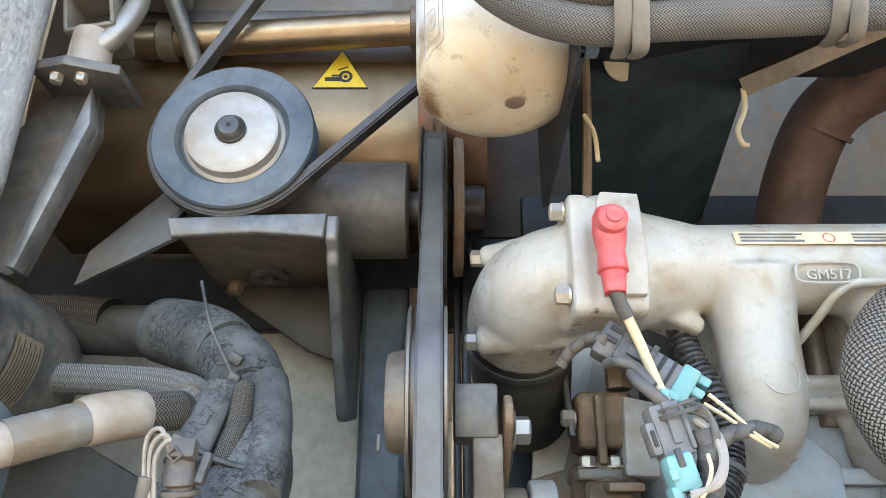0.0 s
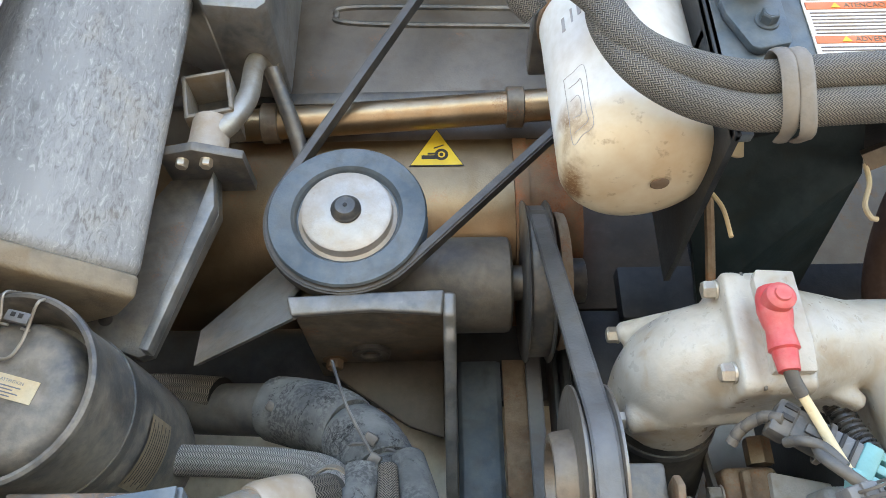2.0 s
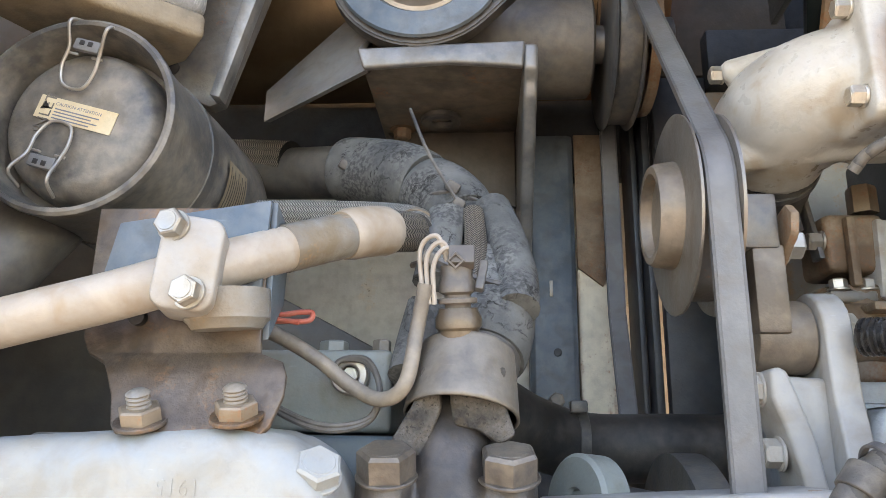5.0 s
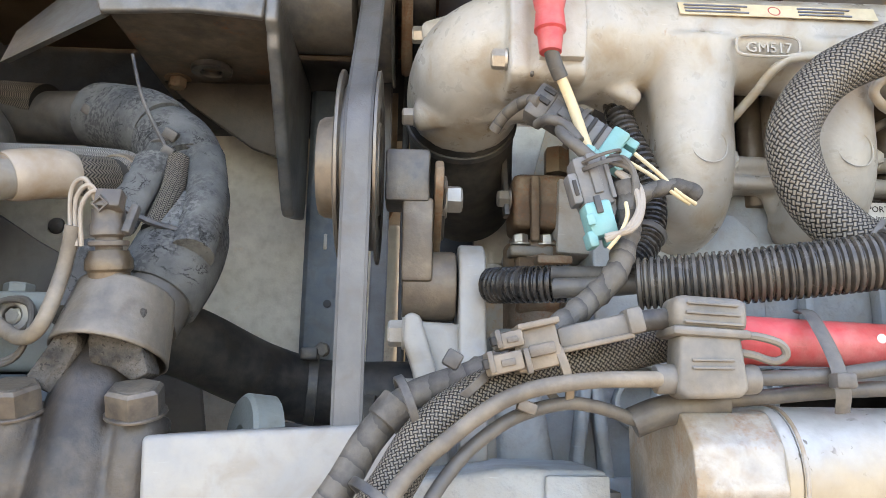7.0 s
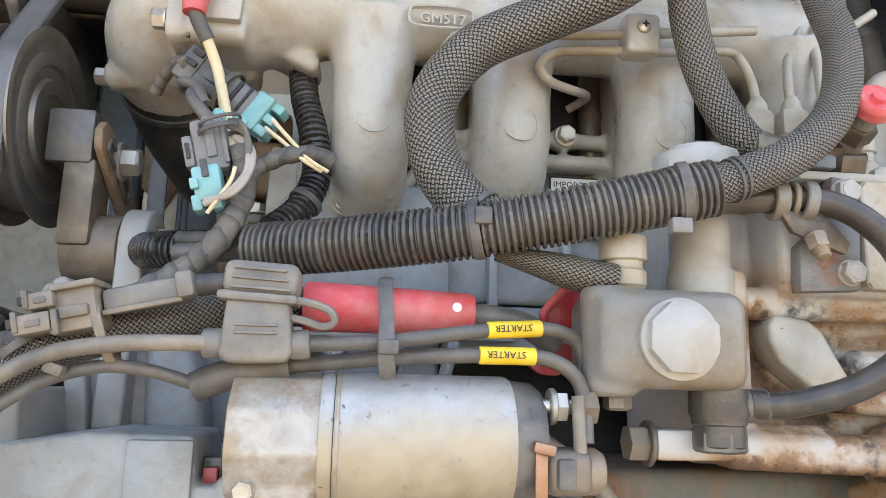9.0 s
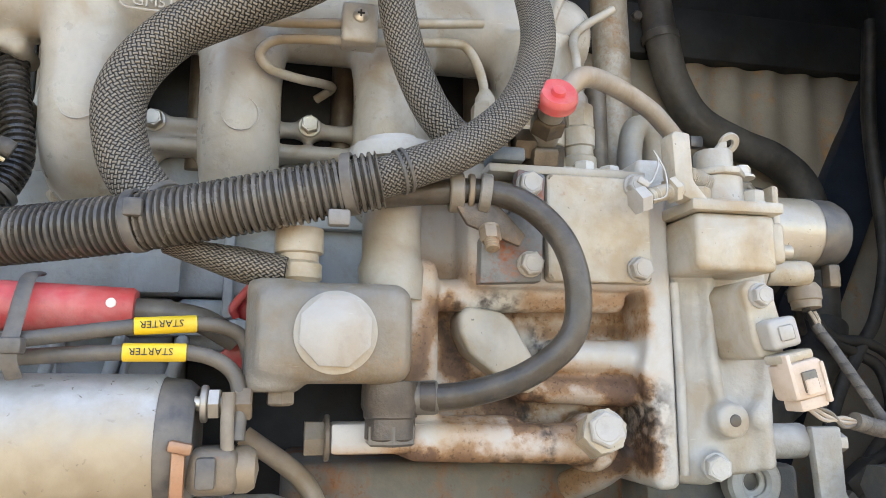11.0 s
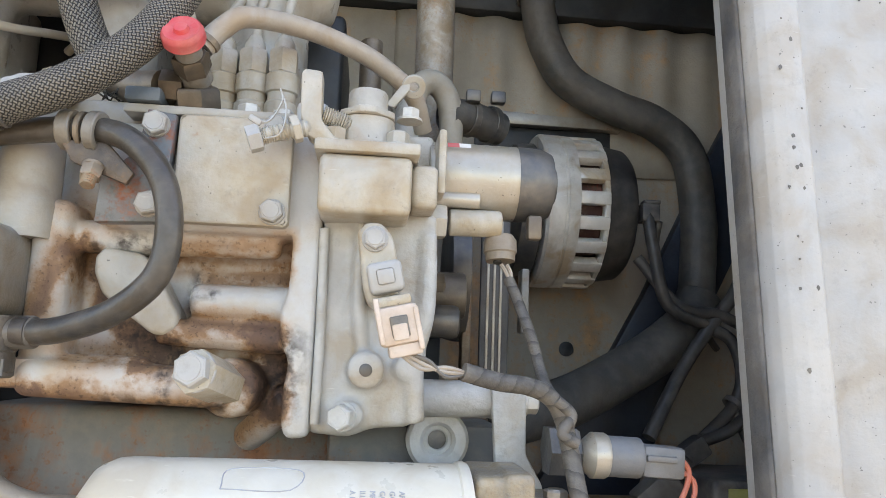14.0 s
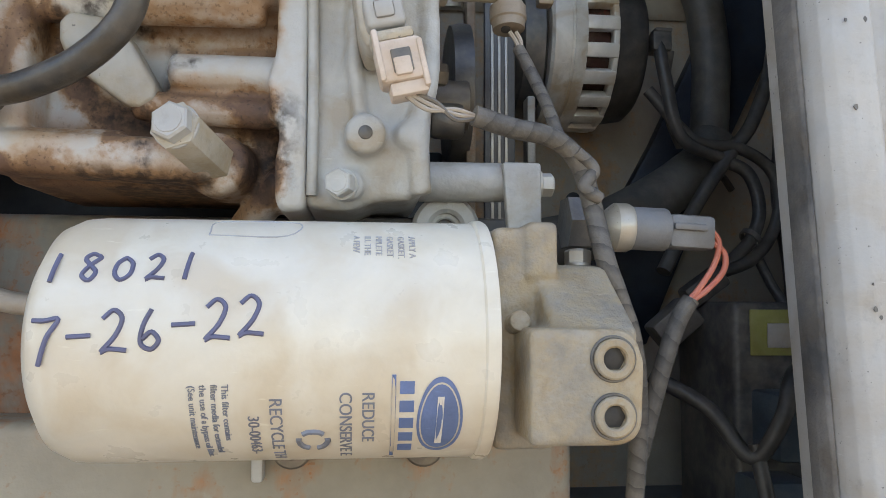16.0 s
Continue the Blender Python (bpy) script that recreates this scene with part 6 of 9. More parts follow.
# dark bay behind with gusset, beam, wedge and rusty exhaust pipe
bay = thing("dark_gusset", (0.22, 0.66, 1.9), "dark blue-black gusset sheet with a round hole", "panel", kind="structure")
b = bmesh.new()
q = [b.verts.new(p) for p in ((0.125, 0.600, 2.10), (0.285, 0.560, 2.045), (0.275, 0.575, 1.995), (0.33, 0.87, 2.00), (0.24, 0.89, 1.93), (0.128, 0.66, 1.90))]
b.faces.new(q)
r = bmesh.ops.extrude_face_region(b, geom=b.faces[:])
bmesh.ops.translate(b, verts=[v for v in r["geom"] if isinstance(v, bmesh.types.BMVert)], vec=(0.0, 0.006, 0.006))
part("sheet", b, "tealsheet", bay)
# Added disc imitates the pale panel that shows through the hole.
part("hole_disc", lathe((0.176, 0.596, 2.052), (0.1, -1, -0.35), [(0, 0), (0, 0.020), (0.002, 0.0195), (0.002, 0)], 30), "cream_label", bay, "pale disc standing in for the panel seen through the hole")
structure("gusset_edge", tube([(0.132, 0.56, 2.07), (0.136, 0.60, 1.985), (0.140, 0.655, 1.90)], 0.005, 8), "rust", "rusty edge of the gusset", "edge")
part("wire_tail", tube([(0.128, 0.572, 1.975), (0.135, 0.570, 1.955), (0.136, 0.568, 1.925)], 0.0022, 8), "cream", bay)
bm_ = thing("cross_strut", (0.32, 0.54, 1.99), "dusty brown angle strut with hooked wire", "strut")
part("strut", tube([(0.272, 0.562, 2.000), (0.31, 0.535, 2.004), (0.36, 0.50, 2.012), (0.44, 0.46, 2.03)], 0.012, 4, 4), "brown", bm_)
part("hook", tube([(0.271, 0.56, 1.995), (0.270, 0.562, 1.975), (0.262, 0.565, 1.955), (0.264, 0.566, 1.942), (0.270, 0.567, 1.940)], 0.0025, 8), "cream_label", bm_)
structure("inner_panel", box(0.30, 0.80, 0.905, 0.915, 1.98, 2.4, 0.002), "back", "pale stained inner panel behind the exhaust pipe", "wall")
rex = thing("rusty_exhaust", (0.42, 0.66, 1.86), "thick rusted brown exhaust pipe bending down", "pipe")
part("weld_seam", ring((0.4035, 0.685, 2.028), (0.35, -0.62, 0.7), 0.0332, 0.0352, 0.006), "rustpipe", rex)
part("pipe_body", tube([(0.62, 0.55, 1.99), (0.52, 0.58, 2.040), (0.455, 0.625, 2.058), (0.412, 0.67, 2.045), (0.390, 0.71, 2.000), (0.380, 0.745, 1.94), (0.380, 0.75, 1.86)], 0.0335, 28), "rustpipe", rex)


# ---- engine: block, intake manifold and its fittings ----
eng = thing("engine_block", (0.42, 0.68, 1.25), "blue-grey painted engine block with cast ribs", "engine")
part("casting", box(0.095, 0.300, 0.600, 0.80, 1.28, 1.598, 0.006, 3), "block", eng)
part("casting_ledge", box(0.3005, 0.695, 0.600, 0.80, 1.558, 1.598, 0.006, 3), "block", eng)
# Near-black colour paints the shade of a deeper recess.
part("recess_wall", box(0.3005, 0.735, 0.690, 0.80, 1.28, 1.557, 0.004, 2), "dark", eng, "deep recess wall coloured near-black for its shade")
part("upper_casting", box(0.180, 0.70, 0.600, 0.80, 1.600, 1.715, 0.006, 3), "block", eng)
part("lower_ledge", box(0.10, 0.295, 0.575, 0.5995, 1.455, 1.488, 0.005, 3), "block", eng)
part("upper_ledge", box(0.185, 0.60, 0.588, 0.5995, 1.655, 1.668, 0.003, 2), "block", eng)
part("middle_ledge", box(0.10, 0.36, 0.586, 0.5995, 1.568, 1.582, 0.004, 2), "block", eng)
for x, tilt in ((0.158, 8), (0.172, -6), (0.213, 14), (0.256, 14), (0.300, 14)):
    part("rib", obox((x, 0.590, 1.527), (0.009, 0.019, 0.086), (0, tilt, 0), 0.004, 3), "block", eng)
for x in (0.27, 0.34, 0.40):
    part("rib", obox((x, 0.5925, 1.618), (0.008, 0.014, 0.072), (0, 0, 0), 0.003, 2), "block", eng)
part("core_plug_rim", ring((0.204, 0.598, 1.541), -Y, 0.0165, 0.0205, 0.012, 36), "block", eng, "round cast rim of a core plug")
part("core_plug_rim", ring((0.287, 0.598, 1.541), -Y, 0.0165, 0.0205, 0.012, 36), "block", eng)
bell = plate([(0.090, 1.49), (0.086, 1.552), (0.098, 1.578), (0.112, 1.578), (0.124, 1.55), (0.134, 1.49)], "y", 0.555, 0.60, 0.010, 4)
part("bell_housing", bell, "block", eng, "rounded corner of the bell housing")
# Head colour carries the shade of the gaps between runners.
part("head", box(0.205, 0.63, 0.615, 0.78, 1.7155, 1.83, 0.006, 3), "dark", eng, "cylinder head coloured near-black for the shade between runners")
part("side_wall", box(0.385, 0.735, 0.545, 0.689, 1.28, 1.478, 0.010, 3), "blockrust", eng, "lower block wall streaked with rust")
for i in range(4):
    x = 0.31 + 0.115 * i
    part("pushrod_tube", rod((x, 0.603, 1.70), (x, 0.603, 1.80), 0.010), "brown", eng)
part("side_plate", plate([(0.170, 1.600), (0.305, 1.600), (0.305, 1.672), (0.285, 1.690), (0.19, 1.690), (0.170, 1.672)], "y", 0.586, 0.5915, 0.003), "block", eng)

man = thing("intake_manifold", (0.33, 0.55, 1.66), "light grey cast intake manifold with elbow and runners", "manifold")
b = bmesh.new()
tube([(0.14, 0.552, 1.815), (0.30, 0.553, 1.817), (0.46, 0.556, 1.819), (0.60, 0.560, 1.821)], 0.0365, 32, 4, None, b)
lathe((0.59, 0.559, 1.821), X, [(0, 0), (0, 0.036), (0.02, 0.034), (0.032, 0.026), (0.036, 0.012), (0.037, 0)], 28, b)
for x in (0.238, 0.345, 0.459, 0.573):
    tube([(x, 0.548, 1.805), (x, 0.545, 1.755), (x, 0.548, 1.715), (x, 0.565, 1.690), (x, 0.60, 1.682)], 0.0285, 24, 6, lambda w, L: 1.0 + 0.05 * math.sin(3.1 * w / L) + 0.42 * max(0.0, 1 - 2.6 * w / L) ** 2, b)
    box(x - 0.0262, x + 0.0262, 0.552, 0.613, 1.690, 1.800, 0.006, 2, b)
tube([(0.115, 0.556, 1.812), (0.097, 0.560, 1.811), (0.080, 0.580, 1.808), (0.0715, 0.608, 1.802), (0.070, 0.636, 1.794)], 0.0490, 36, 8, lambda w, L: 0.86 + 0.14 * min(1, w / L * 1.8), b)
plate(rounded(0.503, 0.615, 1.764, 1.862, 0.008), "x", 0.094, 0.1085, 0.002, 2, b)
plate([(0.503, 1.768), (0.510, 1.764), (0.60, 1.764), (0.60, 1.862), (0.510, 1.862), (0.503, 1.858)], "x", 0.112, 0.150, 0.003, 2, b)
tube([(0.140, 0.545, 1.812), (0.170, 0.549, 1.814), (0.20, 0.552, 1.815)], 0.050, 28, 6, lambda w, L: 1.0 - 0.26 * w / L, b)
rod((0.029, 0.600, 1.770), (0.15, 0.560, 1.772), 0.0125, 0.004, 20, b)
rod((0.036, 0.615, 1.852), (0.09, 0.58, 1.852), 0.011, 0.003, 16, b)
obox((0.175, 0.555, 1.775), (0.05, 0.04, 0.014), (0, 25, 0), 0.004, 2, b)
obox((0.292, 0.588, 1.733), (0.062, 0.014, 0.012), (0, 0, 0), 0.003, 2, b)
obox((0.402, 0.588, 1.735), (0.062, 0.014, 0.012), (0, 0, 0), 0.003, 2, b)
obox((0.515, 0.588, 1.737), (0.062, 0.014, 0.012), (0, 0, 0), 0.003, 2, b)
tube([(0.19, 0.592, 1.69), (0.205, 0.592, 1.672), (0.23, 0.592, 1.668), (0.26, 0.592, 1.682), (0.285, 0.592, 1.712), (0.31, 0.592, 1.715), (0.325, 0.592, 1.68)], 0.006, 10, 5, None, b)
tube([(0.36, 0.594, 1.68), (0.372, 0.594, 1.712), (0.40, 0.594, 1.716), (0.43, 0.594, 1.71), (0.442, 0.594, 1.68)], 0.006, 10, 5, None, b)
rod((0.220, 0.598, 1.671), (0.220, 0.580, 1.671), 0.011, 0.003, 20, b)
rod((0.279, 0.598, 1.733), (0.279, 0.580, 1.733), 0.011, 0.003, 20, b)
rod((0.397, 0.598, 1.737), (0.397, 0.580, 1.737), 0.011, 0.003, 20, b)
for x0, x1 in ((0.255, 0.330), (0.362, 0.445), (0.474, 0.560)):
    box(x0, x1, 0.574, 0.602, 1.709, 1.7205, 0.004, 2, b)
cast(part("casting", b, "engine", man), 0.0026, 7)
cov = part("stud_boss", plate([(0.1145, 1.776), (0.146, 1.776), (0.148, 1.80), (0.146, 1.856), (0.118, 1.858), (0.1145, 1.85)], "y", 0.4960, 0.5055, 0.0015, 2), "engine", man, "raised terminal boss")
part("gasket_line", box(0.1090, 0.1115, 0.5055, 0.60, 1.766, 1.860, 0.0005), "darksteel", man, "thin dark joint gasket")
for p in ((0.0935, 0.520, 1.852), (0.0935, 0.516, 1.782)):
    bolt_part(man, p, -X, 0.013, 0.009, "zinc", 0.008)
bolt_part(man, (0.0355, 0.616, 1.852), -X, 0.013, 0.009, "zinc", 0.008)
bolt_part(man, (0.0290, 0.600, 1.770), -X, 0.013, 0.009, "zinc", 0.008)
for p in ((0.220, 0.580, 1.671), (0.279, 0.580, 1.733), (0.397, 0.580, 1.737)):
    bolt_part(man, p, -Y, 0.013, 0.007, "zinc", 0.009)
for x in (0.240, 0.347, 0.461):
    q = []
    for k in range(25):
        a = math.tau * k / 24
        dx = 0.0125 * math.cos(a)
        q.append((x + dx, 0.5455 - math.sqrt(0.0290 ** 2 - dx * dx), 1.722 + 0.0125 * math.sin(a)))
    part("cast_ring", tube(q, 0.0006, 5, 2), "engine", man)
part("stamp_frame", tube([(0.262, 0.5148, 1.799), (0.268, 0.5146, 1.807), (0.304, 0.5146, 1.807), (0.310, 0.5148, 1.799), (0.304, 0.5158, 1.7925), (0.268, 0.5158, 1.7925), (0.262, 0.5148, 1.799)], 0.0011, 6), "engine", man)
part("stamp", words("GM517", 0.0115, (0.270, 0.5160, 1.7945), X, Z, 0.0009), "engine", man)
part("hose_stub", tube([(0.070, 0.634, 1.7945), (0.071, 0.662, 1.783), (0.075, 0.70, 1.768), (0.085, 0.78, 1.75)], 0.0475, 40), "rubber", man, "black rubber intake hose below the elbow")
part("hose_clamp", ring((0.0703, 0.645, 1.790), (0.03, 0.93, -0.36), 0.0474, 0.0496, 0.007), "darksteel", man)
ml = thing("manifold_label", (0.29, 0.516, 1.828), "aged cream instruction label with red sign on manifold", "label")
SL = Vector((0, 0.36, 0.93)).normalized()
part("sheet", quad((0.222, 0.5150, 1.8225), X, SL, 0.150, 0.013, 0.0006), "cream_label", ml)
for k in range(3):
    part("text_bar", quad(Vector((0.226, 0.5142, 1.8228)) + SL * (0.0022 + 0.0034 * k), X, SL, 0.048 - 0.006 * (k % 2), 0.0012, 0.0008), "print", ml)
    part("text_bar", quad(Vector((0.312, 0.5142, 1.8228)) + SL * (0.0022 + 0.0034 * k), X, SL, 0.040 - 0.005 * (k % 2), 0.0012, 0.0008), "print", ml)
part("red_sign", ring(Vector((0.294, 0.5146, 1.8232)) + SL * 0.006, SL.cross(X), 0.0038, 0.0050, 0.0008, 22), "redpart", ml)

imp = thing("important_label", (0.412, 0.589, 1.68), "small white IMPORTANT fuel injection notice", "label")
part("sheet", box(0.388, 0.438, 0.5905, 0.5915, 1.668, 1.7045, 0.0003), "paper", imp)
part("border", box(0.3865, 0.4395, 0.5914, 0.5921, 1.6665, 1.706, 0.0003), "black", imp)
part("heading", words("IMPORTANT", 0.0072, (0.3895, 0.5903, 1.6965), X, Z, 0.0002), "black", imp)
part("line", words("When installing the", 0.0050, (0.3895, 0.5903, 1.690), X, Z, 0.0002), "black", imp)
part("line", words("fuel injection", 0.0050, (0.3895, 0.5903, 1.684), X, Z, 0.0002), "black", imp)

# red terminal boot with cream wire and the plugs
bt = thing("glow_lead", (0.125, 0.47, 1.64), "cream wire with red rubber terminal boot", "wire")
part("boot", lathe((0.119, 0.484, 1.838), (0.0, -0.01, -1), [(0, 0), (0.002, 0.009), (0.008, 0.0115), (0.020, 0.0125), (0.032, 0.0105), (0.034, 0.0095), (0.050, 0.0110), (0.0515, 0.009), (0.066, 0.0075), (0.067, 0)], 28), "red", bt, "red rubber boot")
part("boot_button", lathe((0.119, 0.472, 1.823), (0, -1, 0.05), [(-0.01, 0.0115), (0.004, 0.0105), (0.006, 0.0085), (0.0065, 0.006), (0.0085, 0.0055), (0.009, 0)], 28), "red", bt)
part("sleeve", tube([(0.119, 0.483, 1.775), (0.1225, 0.487, 1.766), (0.1275, 0.491, 1.757)], 0.0052, 12), "hose", bt)
part("wire", tube([(0.1265, 0.490, 1.759), (0.135, 0.492, 1.738), (0.142, 0.489, 1.712), (0.148, 0.482, 1.688), (0.152, 0.472, 1.672)], 0.0037, 14), "cream", bt)

cn = thing("wire_connectors", (0.15, 0.47, 1.62), "dusty black plugs with teal locks on a taped harness", "connector")
D = Vector((0.82, -0.10, -0.57)).normalized()
S = Vector((0.57, 0.0, 0.82)).normalized()
A0 = Vector((0.110, 0.509, 1.748))
RD = (0, 35, -6)
pa = part("plug_cap", obox(A0 + D * 0.008, (0.015, 0.021, 0.026), RD, 0.0025), "plastic", cn)
part("cap_slot", obox(A0 + D * 0.008 - Y * 0.011, (0.009, 0.003, 0.004), RD, 0.0006), "black", pa)
part("cap_slot", obox(A0 + D * 0.008 - Y * 0.011 + S * 0.008, (0.009, 0.003, 0.003), RD, 0.0006), "black", pa)
pb = part("plug", obox(A0 + D * 0.025, (0.024, 0.018, 0.021), RD, 0.0025), "plastic", cn)
part("plug_rail", obox(A0 + D * 0.025 + S * 0.009 - Y * 0.006, (0.022, 0.008, 0.004), RD, 0.001), "plastic", pb)
part("plug_latch", obox(A0 + D * 0.028 - Y * 0.0105, (0.014, 0.004, 0.007), RD, 0.001), "plastic", pb)
pc_ = part("plug", obox(A0 + D * 0.048, (0.026, 0.019, 0.022), RD, 0.003), "greyplug", cn)
part("plug_groove", obox(A0 + D * 0.045 - Y * 0.0095, (0.003, 0.003, 0.019), RD, 0.0005), "black", pc_)
part("plug_groove", obox(A0 + D * 0.053 - Y * 0.0095, (0.002, 0.003, 0.019), RD, 0.0005), "black", pc_)
tl = part("teal_lock", obox(A0 + D * 0.065, (0.013, 0.021, 0.027), RD, 0.0025), "teal", cn, "teal plastic lock")
for s in (-0.0095, 0.0, 0.0095):
    part("teal_prong", obox(A0 + D * 0.0745 + S * s, (0.010, 0.016, 0.0065), RD, 0.0015), "teal", tl)
part("teal_hook", obox(A0 + D * 0.060 + S * -0.012 - Y * 0.006, (0.012, 0.010, 0.005), RD, 0.001), "teal", tl)
part("teal_seal", obox((0.139, 0.478, 1.693), (0.007, 0.012, 0.022), (0, 20, 0), 0.002), "teal", cn)
RP = (0, -14, 0)
pd_ = part("plug", obox((0.1405, 0.4710, 1.6760), (0.021, 0.020, 0.034), RP, 0.003), "greyplug", cn)
part("plug_rail", obox((0.1405, 0.4605, 1.6800), (0.006, 0.004, 0.026), RP, 0.001), "greyplug", pd_)
part("plug_rail", obox((0.1495, 0.4610, 1.6780), (0.003, 0.004, 0.028), RP, 0.001), "greyplug", pd_)
part("plug_wing", obox((0.1285, 0.4670, 1.6700), (0.006, 0.014, 0.020), RP, 0.0015), "greyplug", pd_)
part("wing_slot", obox((0.1285, 0.4595, 1.6700), (0.0025, 0.002, 0.010), RP, 0.0004), "black", pd_)
tl = part("teal_lock", obox((0.1425, 0.4620, 1.6500), (0.017, 0.017, 0.022), RP, 0.0025), "teal", cn, "teal plastic lock")
part("teal_prong", obox((0.1375, 0.4610, 1.6370), (0.006, 0.014, 0.010), RP, 0.0015), "teal", tl)
part("teal_prong", obox((0.1485, 0.4610, 1.6390), (0.006, 0.014, 0.010), RP, 0.0015), "teal", tl)
part("teal_slot", obox((0.1405, 0.4530, 1.6580), (0.004, 0.003, 0.011), RP, 0.0006), "plastic", tl)
part("teal_hook", obox((0.1355, 0.4525, 1.6480), (0.005, 0.004, 0.007), RP, 0.001), "teal", tl)
for k in range(2):
    part("pale_lead", tube([(0.170 + 0.004 * k, 0.484, 1.696 + 0.006 * k), (0.184 + 0.003 * k, 0.478, 1.684 + 0.003 * k), (0.196 + 0.004 * k, 0.478, 1.674), (0.208 + 0.004 * k, 0.482, 1.668)], 0.0014, 8), "cream", cn)
part("pale_lead", tube([(0.145, 0.450, 1.630), (0.151, 0.447, 1.638), (0.157, 0.450, 1.650), (0.158, 0.455, 1.660)], 0.0013, 8), "cream", cn)
for k in range(2):
    part("white_lead", tube([(0.143, 0.449, 1.635 + 0.002 * k), (0.156 + 0.003 * k, 0.447, 1.642), (0.165 + 0.002 * k, 0.452, 1.656), (0.164 + 0.003 * k, 0.458, 1.672), (0.155 + 0.002 * k, 0.463, 1.682)], 0.0020, 8), "whitewire", cn)
for k in range(3):
    part("dark_lead", tube([(0.151, 0.462, 1.692 - 0.002 * k), (0.160 + 0.001 * k, 0.457, 1.688 - 0.003 * k), (0.166 - 0.001 * k, 0.456, 1.672), (0.164, 0.460, 1.652)], 0.0016, 8), "hose", cn)
part("loom", tube([(0.127, 0.487, 1.722), (0.124, 0.476, 1.712), (0.132, 0.468, 1.700), (0.142, 0.466, 1.690)], 0.0042, 10), "hose", cn)
part("loom", tube([(0.112, 0.498, 1.726), (0.116, 0.484, 1.724), (0.126, 0.476, 1.718), (0.134, 0.470, 1.704)], 0.0036, 10), "hose", cn)
part("loom", tube([(0.086, 0.53, 1.733), (0.093, 0.522, 1.742), (0.105, 0.508, 1.747), (0.114, 0.498, 1.742)], 0.0044, 12), "taped", cn)
part("tie", ring((0.1455, 0.464, 1.6875), (0.3, 0.1, -1), 0.0125, 0.0140, 0.003), "plastic", cn)
part("tie", ring((0.1450, 0.463, 1.6920), (0.35, 0.1, -1), 0.0120, 0.0136, 0.002), "hose", cn)
part("tie", ring(A0 + D * 0.036, D, 0.0140, 0.0158, 0.004), "hose", cn)
part("taped_branch", tube([(0.161, 0.470, 1.652), (0.164, 0.473, 1.662), (0.174, 0.478, 1.671), (0.190, 0.480, 1.678), (0.206, 0.483, 1.679), (0.215, 0.486, 1.675)], 0.0056, 12, 8, lambda w, L: 1.0 + 0.08 * math.sin(w * 500)), "taped", cn, "taped harness branch")
part("taped_trunk", tube([(0.160, 0.464, 1.676), (0.163, 0.464, 1.655), (0.160, 0.465, 1.638), (0.151, 0.460, 1.616), (0.133, 0.460, 1.598), (0.110, 0.450, 1.580), (0.088, 0.448, 1.566), (0.065, 0.444, 1.556)], 0.0076, 14, 8, lambda w, L: 1.0 + 0.06 * math.sin(w * 420) + 0.05 * math.sin(w * 1130)), "taped", cn, "taped harness trunk")


def ribs(pitch, depth):
    return lambda w, L: 1.0 - depth * (0.5 + 0.5 * max(-1, min(1, 2.2 * math.cos(math.tau * w / pitch) - 0.9)))


cd = thing("corrugated_conduit", (0.30, 0.43, 1.60), "dusty black corrugated conduit tied across the engine", "conduit")
part("conduit", tube([(0.168, 0.472, 1.613), (0.222, 0.452, 1.615), (0.301, 0.427, 1.6225), (0.368, 0.412, 1.634), (0.433, 0.402, 1.648)], 0.0166, 24, 10, ribs(0.0040, 0.15), None, 0.0006), "conduit", cd)
part("inner_cable", tube([(0.120, 0.49, 1.612), (0.150, 0.478, 1.612), (0.180, 0.468, 1.614)], 0.0065, 12), "hose", cd)
part("inner_cable", tube([(0.120, 0.495, 1.622), (0.150, 0.482, 1.620), (0.180, 0.47, 1.618)], 0.0055, 12), "rubber", cd)
for x, y, z in ((0.3015, 0.427, 1.6225), (0.4165, 0.405, 1.6445)):
    part("cable_tie", ring((x - 0.003, y, z), (1, -0.28, 0.14), 0.0158, 0.0178, 0.006), "plastic", cd)
part("tie_head", box(0.297, 0.307, 0.406, 0.414, 1.622, 1.632, 0.0015), "plastic", cd)
part("tie_head", box(0.404, 0.416, 0.392, 0.400, 1.619, 1.628, 0.0015), "greyplug", cd, "grey tie head")
sc = thing("short_conduit", (0.115, 0.52, 1.60), "short black split conduit entering the tensioner side", "conduit")
part("conduit", tube([(0.085, 0.545, 1.622), (0.105, 0.52, 1.619), (0.133, 0.505, 1.618)], 0.0128, 20, 10, ribs(0.0042, 0.18), None, 0.0007), "blackconduit", sc)
vc = thing("vertical_conduit", (0.19, 0.54, 1.63), "black corrugated conduit hanging behind the plugs", "conduit")
part("conduit", tube([(0.184, 0.560, 1.775), (0.188, 0.552, 1.745), (0.197, 0.540, 1.712), (0.201, 0.535, 1.680), (0.192, 0.522, 1.652), (0.175, 0.508, 1.632)], 0.0108, 18, 10, ribs(0.0046, 0.20), None, 0.0007), "blackconduit", vc)
part("tie", ring((0.194, 0.526, 1.656), (0.5, 0.3, 0.8), 0.0105, 0.0125, 0.005), "plastic", vc)

lo = thing("sleeved_loop", (0.33, 0.47, 1.64), "thick hose loop in woven black sleeve", "hose")
part("hose", tube([(0.318, 0.452, 1.630), (0.300, 0.462, 1.645), (0.281, 0.472, 1.676), (0.278, 0.477, 1.718), (0.305, 0.477, 1.757), (0.349, 0.467, 1.778), (0.400, 0.452, 1.800), (0.45, 0.44, 1.845), (0.47, 0.43, 1.92)], 0.0165, 24, 10), "sleeve", lo)
part("cable_tie", ring((0.3085, 0.456, 1.6365), (-0.75, 0.35, 0.6), 0.0160, 0.0182, 0.004), "plastic", lo)
